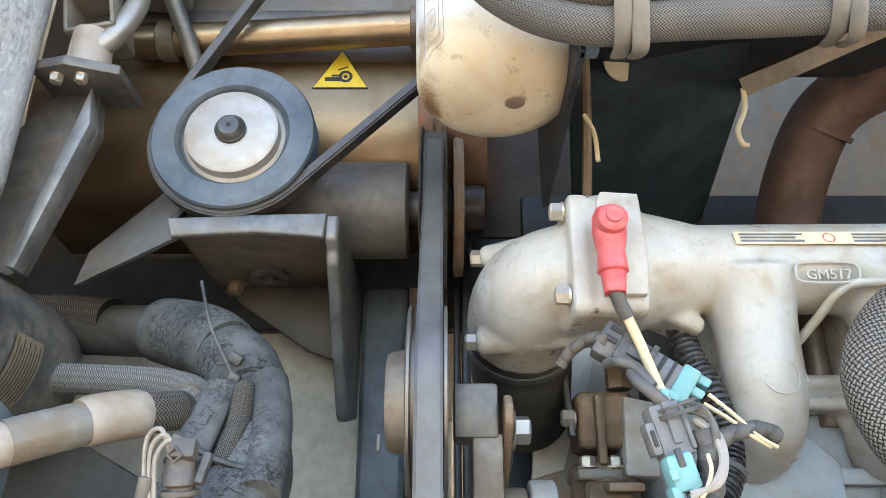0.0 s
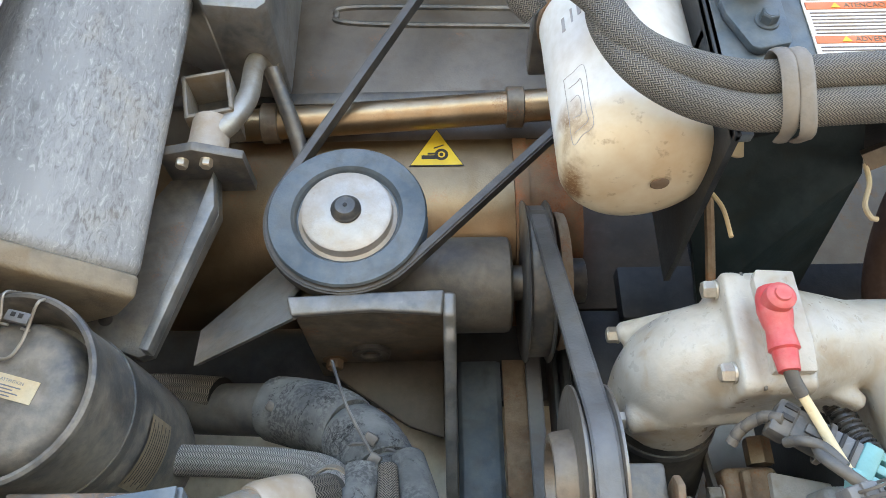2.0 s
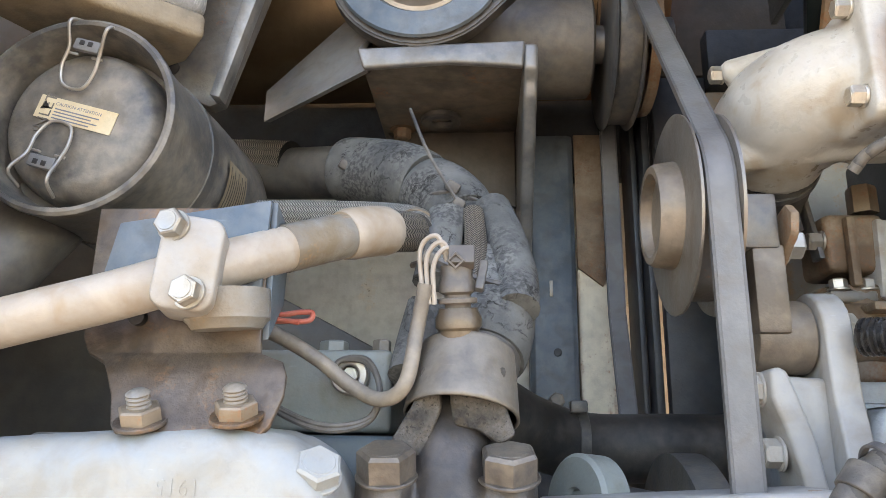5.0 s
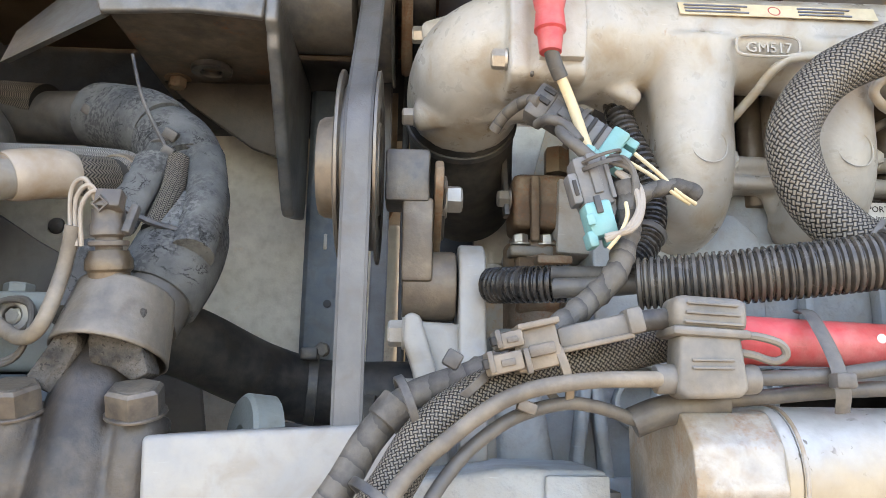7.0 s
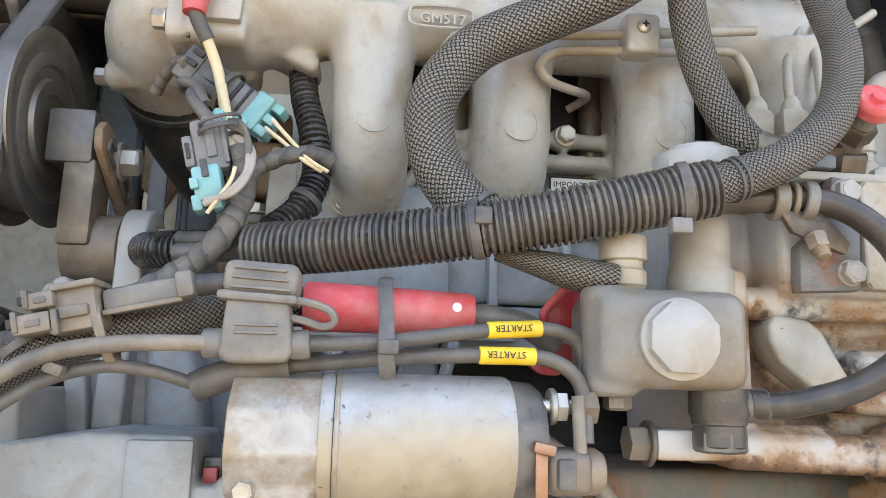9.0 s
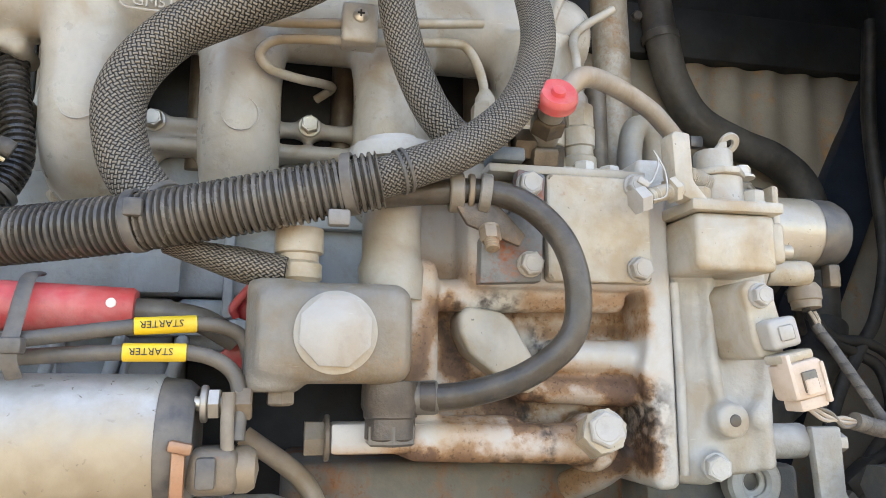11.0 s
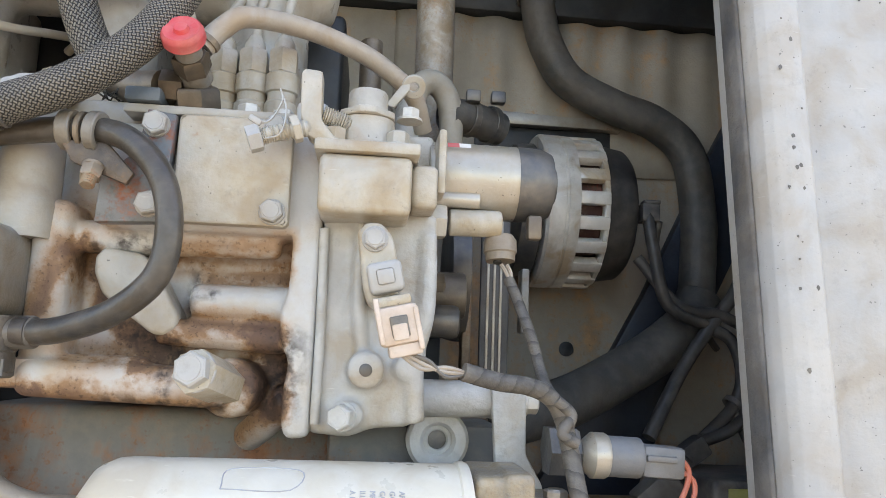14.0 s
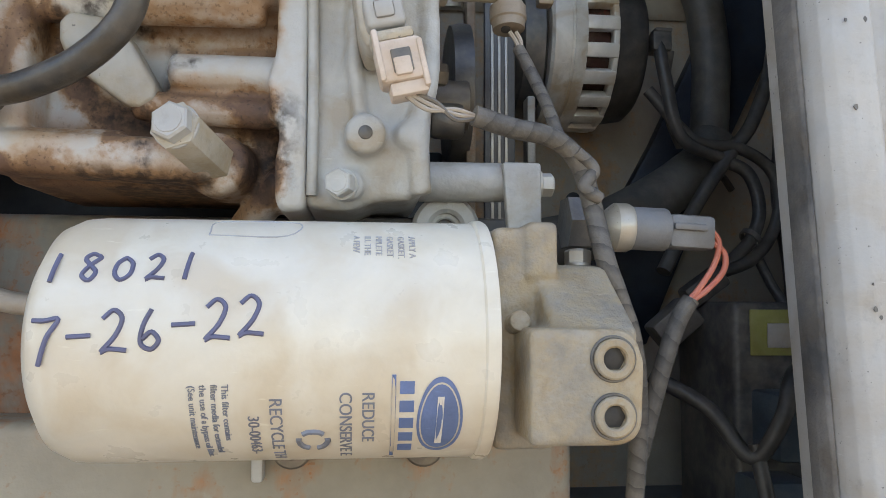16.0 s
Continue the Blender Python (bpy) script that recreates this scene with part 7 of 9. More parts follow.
lu = thing("sleeved_drop_hose", (0.47, 0.46, 1.69), "woven black sleeved hose ending in frayed strands", "hose")
part("hose", tube([(0.452, 0.452, 1.86), (0.447, 0.457, 1.805), (0.455, 0.462, 1.760), (0.470, 0.462, 1.722), (0.484, 0.462, 1.702), (0.492, 0.462, 1.695)], 0.0125, 20, 10), "sleeve", lu)
b = bmesh.new()
for k in range(26):
    a = random.uniform(0, math.tau)
    q = Vector((0.487 + 0.010 * math.cos(a), 0.460 + 0.010 * math.sin(a), 1.700))
    tube([q, q + Vector((random.uniform(-0.003, 0.008), random.uniform(-0.004, 0.002), -0.010)), q + Vector((random.uniform(-0.006, 0.014), random.uniform(-0.007, 0.003), -0.019))], 0.0006, 4, 2, None, b)
part("frayed_end", b, "sleeve", lu)
part("hose_end", tube([(0.487, 0.462, 1.698), (0.505, 0.456, 1.690), (0.524, 0.447, 1.688)], 0.0115, 16), "brown", lu, "dusty brown hose end")
lr = thing("sleeved_return_hose", (0.50, 0.42, 1.65), "hose in woven black sleeve curving up from conduit", "hose")
part("hose", tube([(0.425, 0.403, 1.646), (0.452, 0.401, 1.656), (0.485, 0.403, 1.672), (0.518, 0.412, 1.704), (0.538, 0.430, 1.752), (0.541, 0.452, 1.802), (0.525, 0.46, 1.87), (0.49, 0.45, 1.93)], 0.0118, 22, 10), "finesleeve", lr)
part("tie_wire", ring((0.443, 0.4015, 1.6525), (1, 0, 0.35), 0.0118, 0.0132, 0.002), "hose", lr)
part("tie_wire", ring((0.4465, 0.4015, 1.6540), (1, 0.02, 0.38), 0.0118, 0.0132, 0.002), "hose", lr)
lb = thing("sleeve_tail", (0.35, 0.44, 1.59), "flattened woven sleeve tail below the conduit", "sleeve")
part("sleeve", tube([(0.315, 0.440, 1.612), (0.340, 0.436, 1.606), (0.365, 0.434, 1.600), (0.384, 0.432, 1.597)], 0.017, 18, 8, lambda w, L: 0.45 + 0.55 * min(1, w / L * 1.6), None, None, 0.6), "sleeve", lb)
b = bmesh.new()
for k in range(22):
    q = Vector((0.380 + random.uniform(-0.004, 0.006), 0.424 + random.uniform(0, 0.012), 1.592 + random.uniform(-0.008, 0.012)))
    tube([q, q + Vector((0.004, random.uniform(-0.005, 0.002), -0.008)), q + Vector((random.uniform(-0.004, 0.008), random.uniform(-0.008, 0.002), -0.018))], 0.0006, 4, 2, None, b)
part("frayed_end", b, "sleeve", lb)

# injector lines and their clip
il = thing("injector_lines", (0.45, 0.52, 1.70), "thin grey steel injector pipes with union nuts", "pipe")
pth = [
    [(0.524, 0.511, 1.735), (0.5225, 0.511, 1.760), (0.512, 0.510, 1.782), (0.495, 0.505, 1.784), (0.440, 0.493, 1.7735), (0.385, 0.503, 1.775), (0.367, 0.507, 1.773), (0.359, 0.510, 1.764), (0.367, 0.514, 1.755), (0.388, 0.530, 1.756), (0.405, 0.555, 1.764), (0.414, 0.578, 1.770), (0.402, 0.590, 1.764)],
    [(0.549, 0.506, 1.735), (0.549, 0.508, 1.765), (0.557, 0.518, 1.790), (0.575, 0.528, 1.825), (0.58, 0.54, 1.86)],
    [(0.571, 0.501, 1.735), (0.572, 0.505, 1.775), (0.580, 0.52, 1.81), (0.60, 0.53, 1.86)],
    [(0.593, 0.497, 1.735), (0.594, 0.50, 1.775), (0.603, 0.52, 1.81), (0.64, 0.53, 1.84)],
    [(0.520, 0.50, 1.800), (0.456, 0.490, 1.788), (0.375, 0.500, 1.785), (0.315, 0.515, 1.792), (0.296, 0.522, 1.787), (0.283, 0.54, 1.770), (0.268, 0.562, 1.752), (0.255, 0.60, 1.745)],
]
for p in pth:
    part("line", tube(p, 0.0036, 12), "pumpclean", il)
for x, y in ((0.5245, 0.511), (0.549, 0.506), (0.571, 0.501), (0.593, 0.497)):
    nut = part("union_nut", prism((x, y, 1.722), Z, 0.0112, 0.018), "pumpclean", il)
    part("nut_collar", lathe((x, y, 1.7395), Z, [(0, 0.0078), (0.006, 0.0074), (0.010, 0.0052), (0.012, 0.0042), (0.012, 0)], 18), "pumpclean", nut)
    part("holder", lathe((x, y, 1.680), Z, [(0, 0), (0, 0.0125), (0.018, 0.0125), (0.02, 0.0105), (0.026, 0.0105), (0.027, 0.012), (0.040, 0.012), (0.043, 0.009), (0.043, 0)], 24), "pumpclean", il)
clip = thing("line_clip", (0.427, 0.49, 1.77), "small grey clamp block with a cross-head screw", "clip")
part("block", box(0.4145, 0.4395, 0.482, 0.502, 1.768, 1.7975, 0.003, 3), "engine", clip)
part("screw", lathe((0.427, 0.482, 1.787), -Y, [(0, 0.0055), (0.002, 0.005), (0.0035, 0.003), (0.0035, 0)], 20), "zinc", clip)
b = quad((0.4245, 0.4780, 1.7864), X, Z, 0.005, 0.0012, 0.0005)
quad((0.4264, 0.4780, 1.7845), X, Z, 0.0012, 0.005, 0.0005, b)
part("cross", b, "black", clip)

# thermostat housing behind the tensioner
th = thing("thermostat_housing", (0.14, 0.67, 1.60), "rusty cast water outlet housing with brass plug", "housing")
b = box(0.116, 0.166, 0.645, 0.70, 1.690, 1.740, 0.006, 3)
rod((0.14, 0.67, 1.60), (0.14, 0.67, 1.68), 0.030, 0.004, 28, b)
cast(part("body", b, "rust", th), 0.0025, 4)
part("plug", prism((0.158, 0.662, 1.744), Z, 0.012, 0.024), "rustnut", th, "brass hexagon plug")
part("side_face", plate([(0.155, 1.734), (0.212, 1.722), (0.218, 1.664), (0.152, 1.667)], "y", 0.6385, 0.69, 0.003), "cover", th, "pale blue-grey machined side")
part("lower_ledge", box(0.131, 0.160, 0.612, 0.645, 1.6525, 1.6595, 0.002), "rust", th)
bolt_part(th, (0.114, 0.648, 1.716), -X, 0.014, 0.010, "steel", 0.009)
part("cover_flange", box(0.112, 0.150, 0.640, 0.700, 1.664, 1.674, 0.003, 3), "fitting", th)
part("drum", lathe((0.118, 0.652, 1.640), (1, -0.1, 0), [(0, 0), (0, 0.022), (0.003, 0.025), (0.036, 0.025), (0.038, 0.022), (0.038, 0)], 30), "rust", th, "brown-stained round body")
part("drum_nut", prism((0.116, 0.652, 1.640), (-1, 0.1, 0), 0.010, 0.007), "rustnut", th)
for x in (0.122, 0.144):
    bolt_part(th, (x, 0.646, 1.674), Z, 0.012, 0.008, "zinc", 0.009)
part("side_rib", box(0.130, 0.138, 0.636, 0.646, 1.676, 1.735, 0.003), "rust", th)
part("tab", plate([(0.640, 1.70), (0.652, 1.735), (0.66, 1.76), (0.672, 1.755), (0.665, 1.73), (0.656, 1.70)], "x", 0.108, 0.1125, 0.001), "darksteel", th)
structure("side_flap", plate([(0.126, 1.845), (0.176, 1.845), (0.160, 1.785), (0.142, 1.740), (0.126, 1.690), (0.092, 1.68), (0.098, 1.725)], "y", 0.802, 0.809, 0.001), "backclean", "pale bent sheet strip beside the housing", "panel")


# ---- starter solenoid, fuse holder, starter cables ----
st = thing("starter_solenoid", (0.26, 0.435, 1.45), "worn silver starter solenoid with copper terminals", "starter")
SC = Vector((0.0, 0.436, 1.5035))
b = prism((0.1720, SC.y, SC.z), X, 0.0362, 0.052, 10, 0.16, 0.10)
box(0.172, 0.222, 0.435, 0.52, 1.455, 1.532, 0.006, 3, b)
rod((0.180, 0.42, 1.478), (0.215, 0.42, 1.478), 0.012, 0.003, 16, b)
cast(part("nose_casting", b, "nosecast", st, "scuffed brown-stained cast nose"), 0.0016, 2)
part("flange_ring", rod((0.218, SC.y, SC.z), (0.226, SC.y, SC.z), 0.0365, 0.002, 48), "solenoid", st)
part("flange_lip", ring((0.2265, SC.y, SC.z), X, 0.030, 0.0372, 0.0022, 48), "nosecast", st, "stained seam of the can")
part("can", lathe(SC + X * 0.226, X, [(0, 0), (0, 0.0362), (0.093, 0.0362), (0.095, 0.035), (0.095, 0)], 56), "solenoid", st, "pale cylindrical can with scratches")
part("end_cap", lathe(SC + X * 0.321, X, [(0, 0.0345), (0.013, 0.033), (0.018, 0.029), (0.019, 0)], 40), "plastic", st, "black end cap")
part("nose_bolt", bolt((0.183, 0.4075, 1.480), -Y, 0.010, 0.006), "zinc", st)
part("terminal", rod((0.338, 0.420, 1.524), (0.368, 0.420, 1.524), 0.0040, 0.0005, 18), "zinc", st)
part("terminal_washer", ring((0.3415, 0.420, 1.524), X, 0.004, 0.0100, 0.0035), "steel", st)
part("terminal_nut", prism((0.3455, 0.420, 1.524), X, 0.0085, 0.006), "zinc", st)
part("terminal_nut", prism((0.3590, 0.420, 1.524), X, 0.0098, 0.009), "rustnut", st, "rusty terminal nut")
part("lower_housing", obox((0.350, 0.420, 1.490), (0.026, 0.030, 0.024), (0, 0, 0), 0.006, 3), "brown", st, "brown lower terminal housing")
part("lower_cap", lathe((0.361, 0.420, 1.490), X, [(0, 0.0125), (0.006, 0.0125), (0.010, 0.010), (0.012, 0)], 28), "rustnut", st)
part("clip", box(0.342, 0.352, 0.400, 0.406, 1.482, 1.498, 0.002), "plastic", st)
part("copper_strap", obox((0.3335, 0.4035, 1.489), (0.007, 0.004, 0.026), (0, 0, 0), 0.0015), "copper", st, "flat copper strap")
part("strap_fold", obox((0.3345, 0.4005, 1.503), (0.012, 0.006, 0.006), (0, 12, 0), 0.0015), "copper", st)

motor = thing("starter_motor", (0.30, 0.50, 1.36), "pale grey starter motor body under the solenoid", "starter")
part("body", lathe((0.17, 0.485, 1.420), X, [(0, 0), (0, 0.045), (0.02, 0.047), (0.21, 0.047), (0.225, 0.042), (0.228, 0.03), (0.228, 0)], 48), "cover", motor)
part("nose_collar", box(0.108, 0.1455, 0.4635, 0.468, 1.41, 1.4995, 0.002), "block", motor)
part("nose", plate([(0.022, 1.40), (0.024, 1.494), (0.085, 1.503), (0.145, 1.502), (0.1465, 1.474), (0.158, 1.474), (0.160, 1.480), (0.175, 1.475), (0.175, 1.40)], "y", 0.468, 0.555, 0.004, 3), "block", motor, "grey cast starter nose")
part("window", box(0.1470, 0.1585, 0.4880, 0.510, 1.472, 1.488, 0.001), "darksteel", motor)
part("red_pinion", box(0.1485, 0.157, 0.4800, 0.4875, 1.472, 1.483, 0.001), "redpart", motor)

fu = thing("fuse_holder", (0.184, 0.41, 1.54), "dusty grey waterproof fuse holder with ribbed cap", "fuse holder")
part("cap", obox((0.185, 0.414, 1.5865), (0.039, 0.026, 0.018), (0, 3, 0), 0.005, 3), "greyplastic", fu)
for k in range(3):
    part("cap_rib", obox((0.185, 0.4005, 1.581 + 0.005 * k), (0.031 - 0.002 * k, 0.003, 0.0016), (0, 3, 0), 0.0006), "greyplastic", fu)
part("collar", obox((0.1838, 0.414, 1.5765), (0.041, 0.030, 0.005), (0, 3, 0), 0.002), "greyplastic", fu)
part("body", plate([(0.1655, 1.546), (0.170, 1.5425), (0.199, 1.5435), (0.203, 1.548), (0.200, 1.576), (0.168, 1.576)], "y", 0.402, 0.424, 0.003, 3), "greyplastic", fu)
for k in range(2):
    part("body_rib", box(0.173, 0.195, 0.4005, 0.4025, 1.5575 + 0.004 * k, 1.559 + 0.004 * k, 0.0005), "greyplastic", fu)
part("boot", rod((0.156, 0.412, 1.5525), (0.168, 0.412, 1.5530), 0.0078, 0.002, 20), "greyplastic", fu)
part("boot", rod((0.2005, 0.412, 1.5530), (0.2115, 0.412, 1.5535), 0.0078, 0.002, 20), "greyplastic", fu)
part("strap", tube([(0.199, 0.405, 1.576), (0.210, 0.402, 1.5745), (0.2205, 0.402, 1.571), (0.2235, 0.404, 1.5655), (0.218, 0.406, 1.5625), (0.208, 0.407, 1.5655), (0.200, 0.408, 1.567)], 0.0022, 8), "greyplastic", fu)

sbt = thing("battery_lead_boot", (0.255, 0.44, 1.565), "red rubber battery terminal sleeve tied to cables", "boot")
part("sleeve", lathe((0.205, 0.440, 1.5765), (1, 0, -0.02), [(0, 0), (0, 0.0135), (0.004, 0.0142), (0.095, 0.0125), (0.097, 0.011), (0.097, 0)], 30), "red", sbt, "long red rubber sleeve")
part("wear_spot", lathe((0.291, 0.4275, 1.5775), -Y, [(0, 0.0028), (0.0004, 0.0025), (0.0005, 0)], 14), "paper", sbt)
part("cable", tube([(0.300, 0.441, 1.5745), (0.318, 0.445, 1.5735), (0.337, 0.452, 1.570), (0.355, 0.46, 1.560)], 0.0075, 14), "hose", sbt)
part("tie", tube([(0.251, 0.438, 1.5935), (0.250, 0.424, 1.589), (0.251, 0.408, 1.566), (0.251, 0.402, 1.548), (0.253, 0.408, 1.537)], 0.0042, 8, 8, None, None, None, 0.35), "plastic", sbt)
part("tie_head", box(0.2465, 0.2575, 0.3985, 0.408, 1.549, 1.557, 0.0015), "plastic", sbt)


def tag_on(parent, p0, p1, r, text):
    part("tag", rod(p0, p1, r, 0.0006, 18), "yellow", parent, "yellow printed cable tag")
    ax = (Vector(p1) - Vector(p0)).normalized()
    part("tag_text", words(text, 0.0054, Vector(p1) - ax * 0.006 + Vector((0, -r - 0.0004, 0.0022)), -ax, -Z, 0.0001), "black", parent)


cA = thing("starter_cable_upper", (0.28, 0.415, 1.55), "dusty black cable with yellow STARTER tag", "cable")
part("cable", tube([(0.209, 0.412, 1.5535), (0.253, 0.411, 1.5565), (0.305, 0.415, 1.564), (0.338, 0.420, 1.5665), (0.358, 0.427, 1.562), (0.3645, 0.430, 1.550), (0.3645, 0.430, 1.538)], 0.0041, 14), "hose", cA)
tag_on(cA, (0.306, 0.4142, 1.5642), (0.337, 0.4190, 1.5664), 0.0047, "STARTER")
cB = thing("starter_cable_lower", (0.27, 0.42, 1.53), "dusty black cable with yellow STARTER tag to terminal", "cable")
part("cable", tube([(0.181, 0.431, 1.541), (0.215, 0.426, 1.544), (0.254, 0.420, 1.548), (0.301, 0.415, 1.5505), (0.336, 0.418, 1.5505), (0.354, 0.420, 1.5435), (0.361, 0.418, 1.530), (0.361, 0.414, 1.505)], 0.0043, 14), "hose", cB)
tag_on(cB, (0.3015, 0.4136, 1.5505), (0.333, 0.4160, 1.5508), 0.0049, "STARTER")
part("ring_lug", tube([(0.356, 0.412, 1.530), (0.356, 0.410, 1.512), (0.357, 0.411, 1.497)], 0.0036, 10), "dustycable", cB)
part("splice_sleeve", tube([(0.150, 0.432, 1.530), (0.165, 0.430, 1.536), (0.185, 0.428, 1.540), (0.200, 0.4275, 1.5425)], 0.0085, 14), "hose", cB, "heat-shrunk splice sleeve")

hw = thing("wire_harness", (0.09, 0.42, 1.49), "taped engine harness with woven sleeve and cable ties", "harness")
part("woven_sleeve", tube([(-0.02, 0.392, 1.44), (0.018, 0.410, 1.493), (0.041, 0.420, 1.526), (0.082, 0.430, 1.551), (0.141, 0.440, 1.567), (0.177, 0.448, 1.576), (0.205, 0.450, 1.577)], 0.0118, 18), "finesleeve", hw)
part("taped_trunk", tube([(-0.045, 0.40, 1.44), (-0.008, 0.421, 1.492), (0.010, 0.430, 1.522), (0.030, 0.433, 1.541), (0.062, 0.440, 1.553), (0.087, 0.446, 1.563)], 0.0088, 14), "taped", hw)
part("tape_wrap", ring((0.016, 0.431, 1.528), (0.6, 0.1, 0.75), 0.0085, 0.0112, 0.014), "taped", hw)
part("pale_cable", tube([(0.00, 0.375, 1.44), (0.021, 0.390, 1.494), (0.048, 0.398, 1.521), (0.080, 0.400, 1.5425), (0.116, 0.401, 1.5505), (0.158, 0.408, 1.5525)], 0.0043, 12), "dustycable", hw, "pale dusty cable")
part("dark_cable", tube([(0.01, 0.38, 1.44), (0.045, 0.400, 1.500), (0.075, 0.408, 1.528), (0.105, 0.412, 1.539), (0.128, 0.420, 1.538), (0.152, 0.430, 1.531)], 0.0036, 12), "hose", hw)
for p, d, r in (((0.102, 0.417, 1.5575), (1, 0.15, 0.35), 0.0205), ((0.060, 0.423, 1.550), (0.8, 0.1, -0.9), 0.0150), ((0.026, 0.420, 1.537), (0.9, 0.1, 0.35), 0.0155), ((0.018, 0.402, 1.486), (0.6, 0.2, 0.8), 0.022)):
    b = ring(Vector(p) + Vector((0, 0.004, 0)), d, r - 0.0012, r + 0.0006, 0.0048)
    part("cable_tie", b, "beigeplastic" if r == 0.0205 else "plastic", hw)
part("tie_head", obox((0.088, 0.403, 1.5375), (0.010, 0.007, 0.006), (0, 20, 0), 0.0015), "beigeplastic", hw)
part("tie_head", obox((0.051, 0.412, 1.561), (0.009, 0.009, 0.009), (0, 30, 0), 0.0015), "plastic", hw)
con = thing("harness_connector", (0.11, 0.41, 1.56), "dusty beige and grey multi-pin harness plug", "connector")
R = (0, -13, 0)
part("socket", obox((0.0935, 0.413, 1.5670), (0.024, 0.024, 0.022), R, 0.002), "beigeplastic", con)
part("cover_plate", obox((0.0935, 0.411, 1.5790), (0.022, 0.028, 0.0035), R, 0.001), "beigeplastic", con, "thin overhanging cover")
for x, z, w, h in ((0.0790, 1.5705, 0.014, 0.0085), (0.0770, 1.5590, 0.018, 0.0100)):
    pn = part("pin_block", obox((x, 0.406, z), (w, 0.020, h), R, 0.0015), "beigeplastic", con)
    part("pin_lip", obox((x - w * 0.42, 0.4055, z), (0.003, 0.021, h + 0.001), R, 0.0008), "darkplug", pn)
    part("pin_hole", obox((x - w * 0.5, 0.4000, z - 0.0008), (0.005, 0.008, h * 0.5), R, 0.0003), "black", pn)
    part("side_slot", obox((x + 0.001, 0.3962, z), (w * 0.4, 0.002, h * 0.35), R, 0.0003), "darkplug", pn)
part("latch", obox((0.0880, 0.3975, 1.5600), (0.003, 0.004, 0.013), R, 0.0008), "darkplug", con)
part("latch_bridge", obox((0.0955, 0.3995, 1.5660), (0.014, 0.004, 0.006), R, 0.001), "darkplug", con)
part("header", obox((0.126, 0.416, 1.5765), (0.042, 0.018, 0.013), R, 0.003), "greyplastic", con)
part("header_lip", obox((0.126, 0.4085, 1.5705), (0.040, 0.006, 0.003), R, 0.001), "beigeplastic", con)
part("header_clip", obox((0.146, 0.412, 1.5825), (0.009, 0.016, 0.014), R, 0.002), "greyplastic", con)
part("lead", tube([(0.149, 0.416, 1.583), (0.166, 0.418, 1.585), (0.178, 0.43, 1.586)], 0.0058, 12), "plastic", con)

rh = thing("red_bracket", (0.37, 0.475, 1.57), "chipped red enamelled sheet bracket behind the fitting", "bracket")
dish = part("dish", plate([(0.352, 1.579), (0.363, 1.593), (0.376, 1.602), (0.384, 1.596), (0.388, 1.570), (0.373, 1.566), (0.363, 1.572), (0.354, 1.575)], "y", 0.478, 0.482, 0.001), "redpart", rh)
part("dish_rim", tube([(0.354, 0.476, 1.575), (0.352, 0.473, 1.580), (0.357, 0.471, 1.587), (0.364, 0.470, 1.5945), (0.376, 0.470, 1.602), (0.383, 0.472, 1.603)], 0.0028, 10), "red", dish, "faded rolled rim")
part("lower_ear", plate([(0.341, 1.547), (0.357, 1.564), (0.371, 1.560), (0.373, 1.550), (0.359, 1.541), (0.348, 1.542)], "y", 0.466, 0.472, 0.002), "redpart", rh)
part("hook", plate([(0.376, 1.560), (0.377, 1.574), (0.383, 1.576), (0.382, 1.566), (0.379, 1.558)], "y", 0.464, 0.474, 0.002), "redpart", rh)


# ---- injection pump group ----
fb = thing("filter_fitting", (0.41, 0.43, 1.53), "pale cast fuel fitting block with a large flat plug", "fitting")
b = box(0.3665, 0.454, 0.404, 0.47, 1.5345, 1.5905, 0.011, 5)
rod((0.378, 0.425, 1.53), (0.378, 0.425, 1.592), 0.016, 0.003, 20, b)
cast(part("body", b, "fitting", fb), 0.0022, 4)
part("plug_collar", lathe((0.4105, 0.404, 1.562), -Y, [(0, 0), (0, 0.0225), (0.003, 0.0225), (0.0035, 0.0215), (0.0035, 0)], 40), "neck", fb)
part("plug", prism((0.4100, 0.402, 1.5625), -Y, 0.0202, 0.011, 8, 0.35, 0.24), "whitebolt", fb, "flat white painted plug head")
part("union", lathe((0.390, 0.432, 1.588), Z, [(0, 0), (0, 0.011), (0.004, 0.0115), (0.006, 0.0135), (0.014, 0.0135), (0.016, 0.0115), (0.02, 0.0115), (0.021, 0.014), (0.035, 0.014), (0.036, 0)], 24), "pumpclean", fb)
part("neck", lathe((0.447, 0.452, 1.585), Z, [(0, 0), (0, 0.0195), (0.02, 0.0205), (0.025, 0.0185), (0.082, 0.0185), (0.086, 0.0175), (0.086, 0)], 32), "neck", fb, "grey filler neck")
part("neck_cap", lathe((0.4465, 0.452, 1.671), (-0.08, -0.1, 1), [(0, 0), (0, 0.021), (0.003, 0.0215), (0.0035, 0.0265), (0.010, 0.0270), (0.0135, 0.0255), (0.014, 0.019), (0.018, 0.016), (0.0185, 0)], 9), "whitebolt", fb, "white folded filler cap")
part("lower_bolt", bolt((0.3825, 0.425, 1.5325), -Z, 0.014, 0.008), "brown", fb)
part("hose_elbow", lathe((0.4445, 0.430, 1.536), -Z, [(0, 0), (0, 0.0165), (0.014, 0.017), (0.017, 0.0155), (0.020, 0.0155), (0.021, 0.0145), (0.032, 0.0145), (0.034, 0.012), (0.034, 0)], 28), "valve", fb, "dark swivel hose elbow")
part("elbow_nut", prism((0.4445, 0.430, 1.511), -Z, 0.0150, 0.011), "darksteel", fb, "worn hexagon under the elbow")
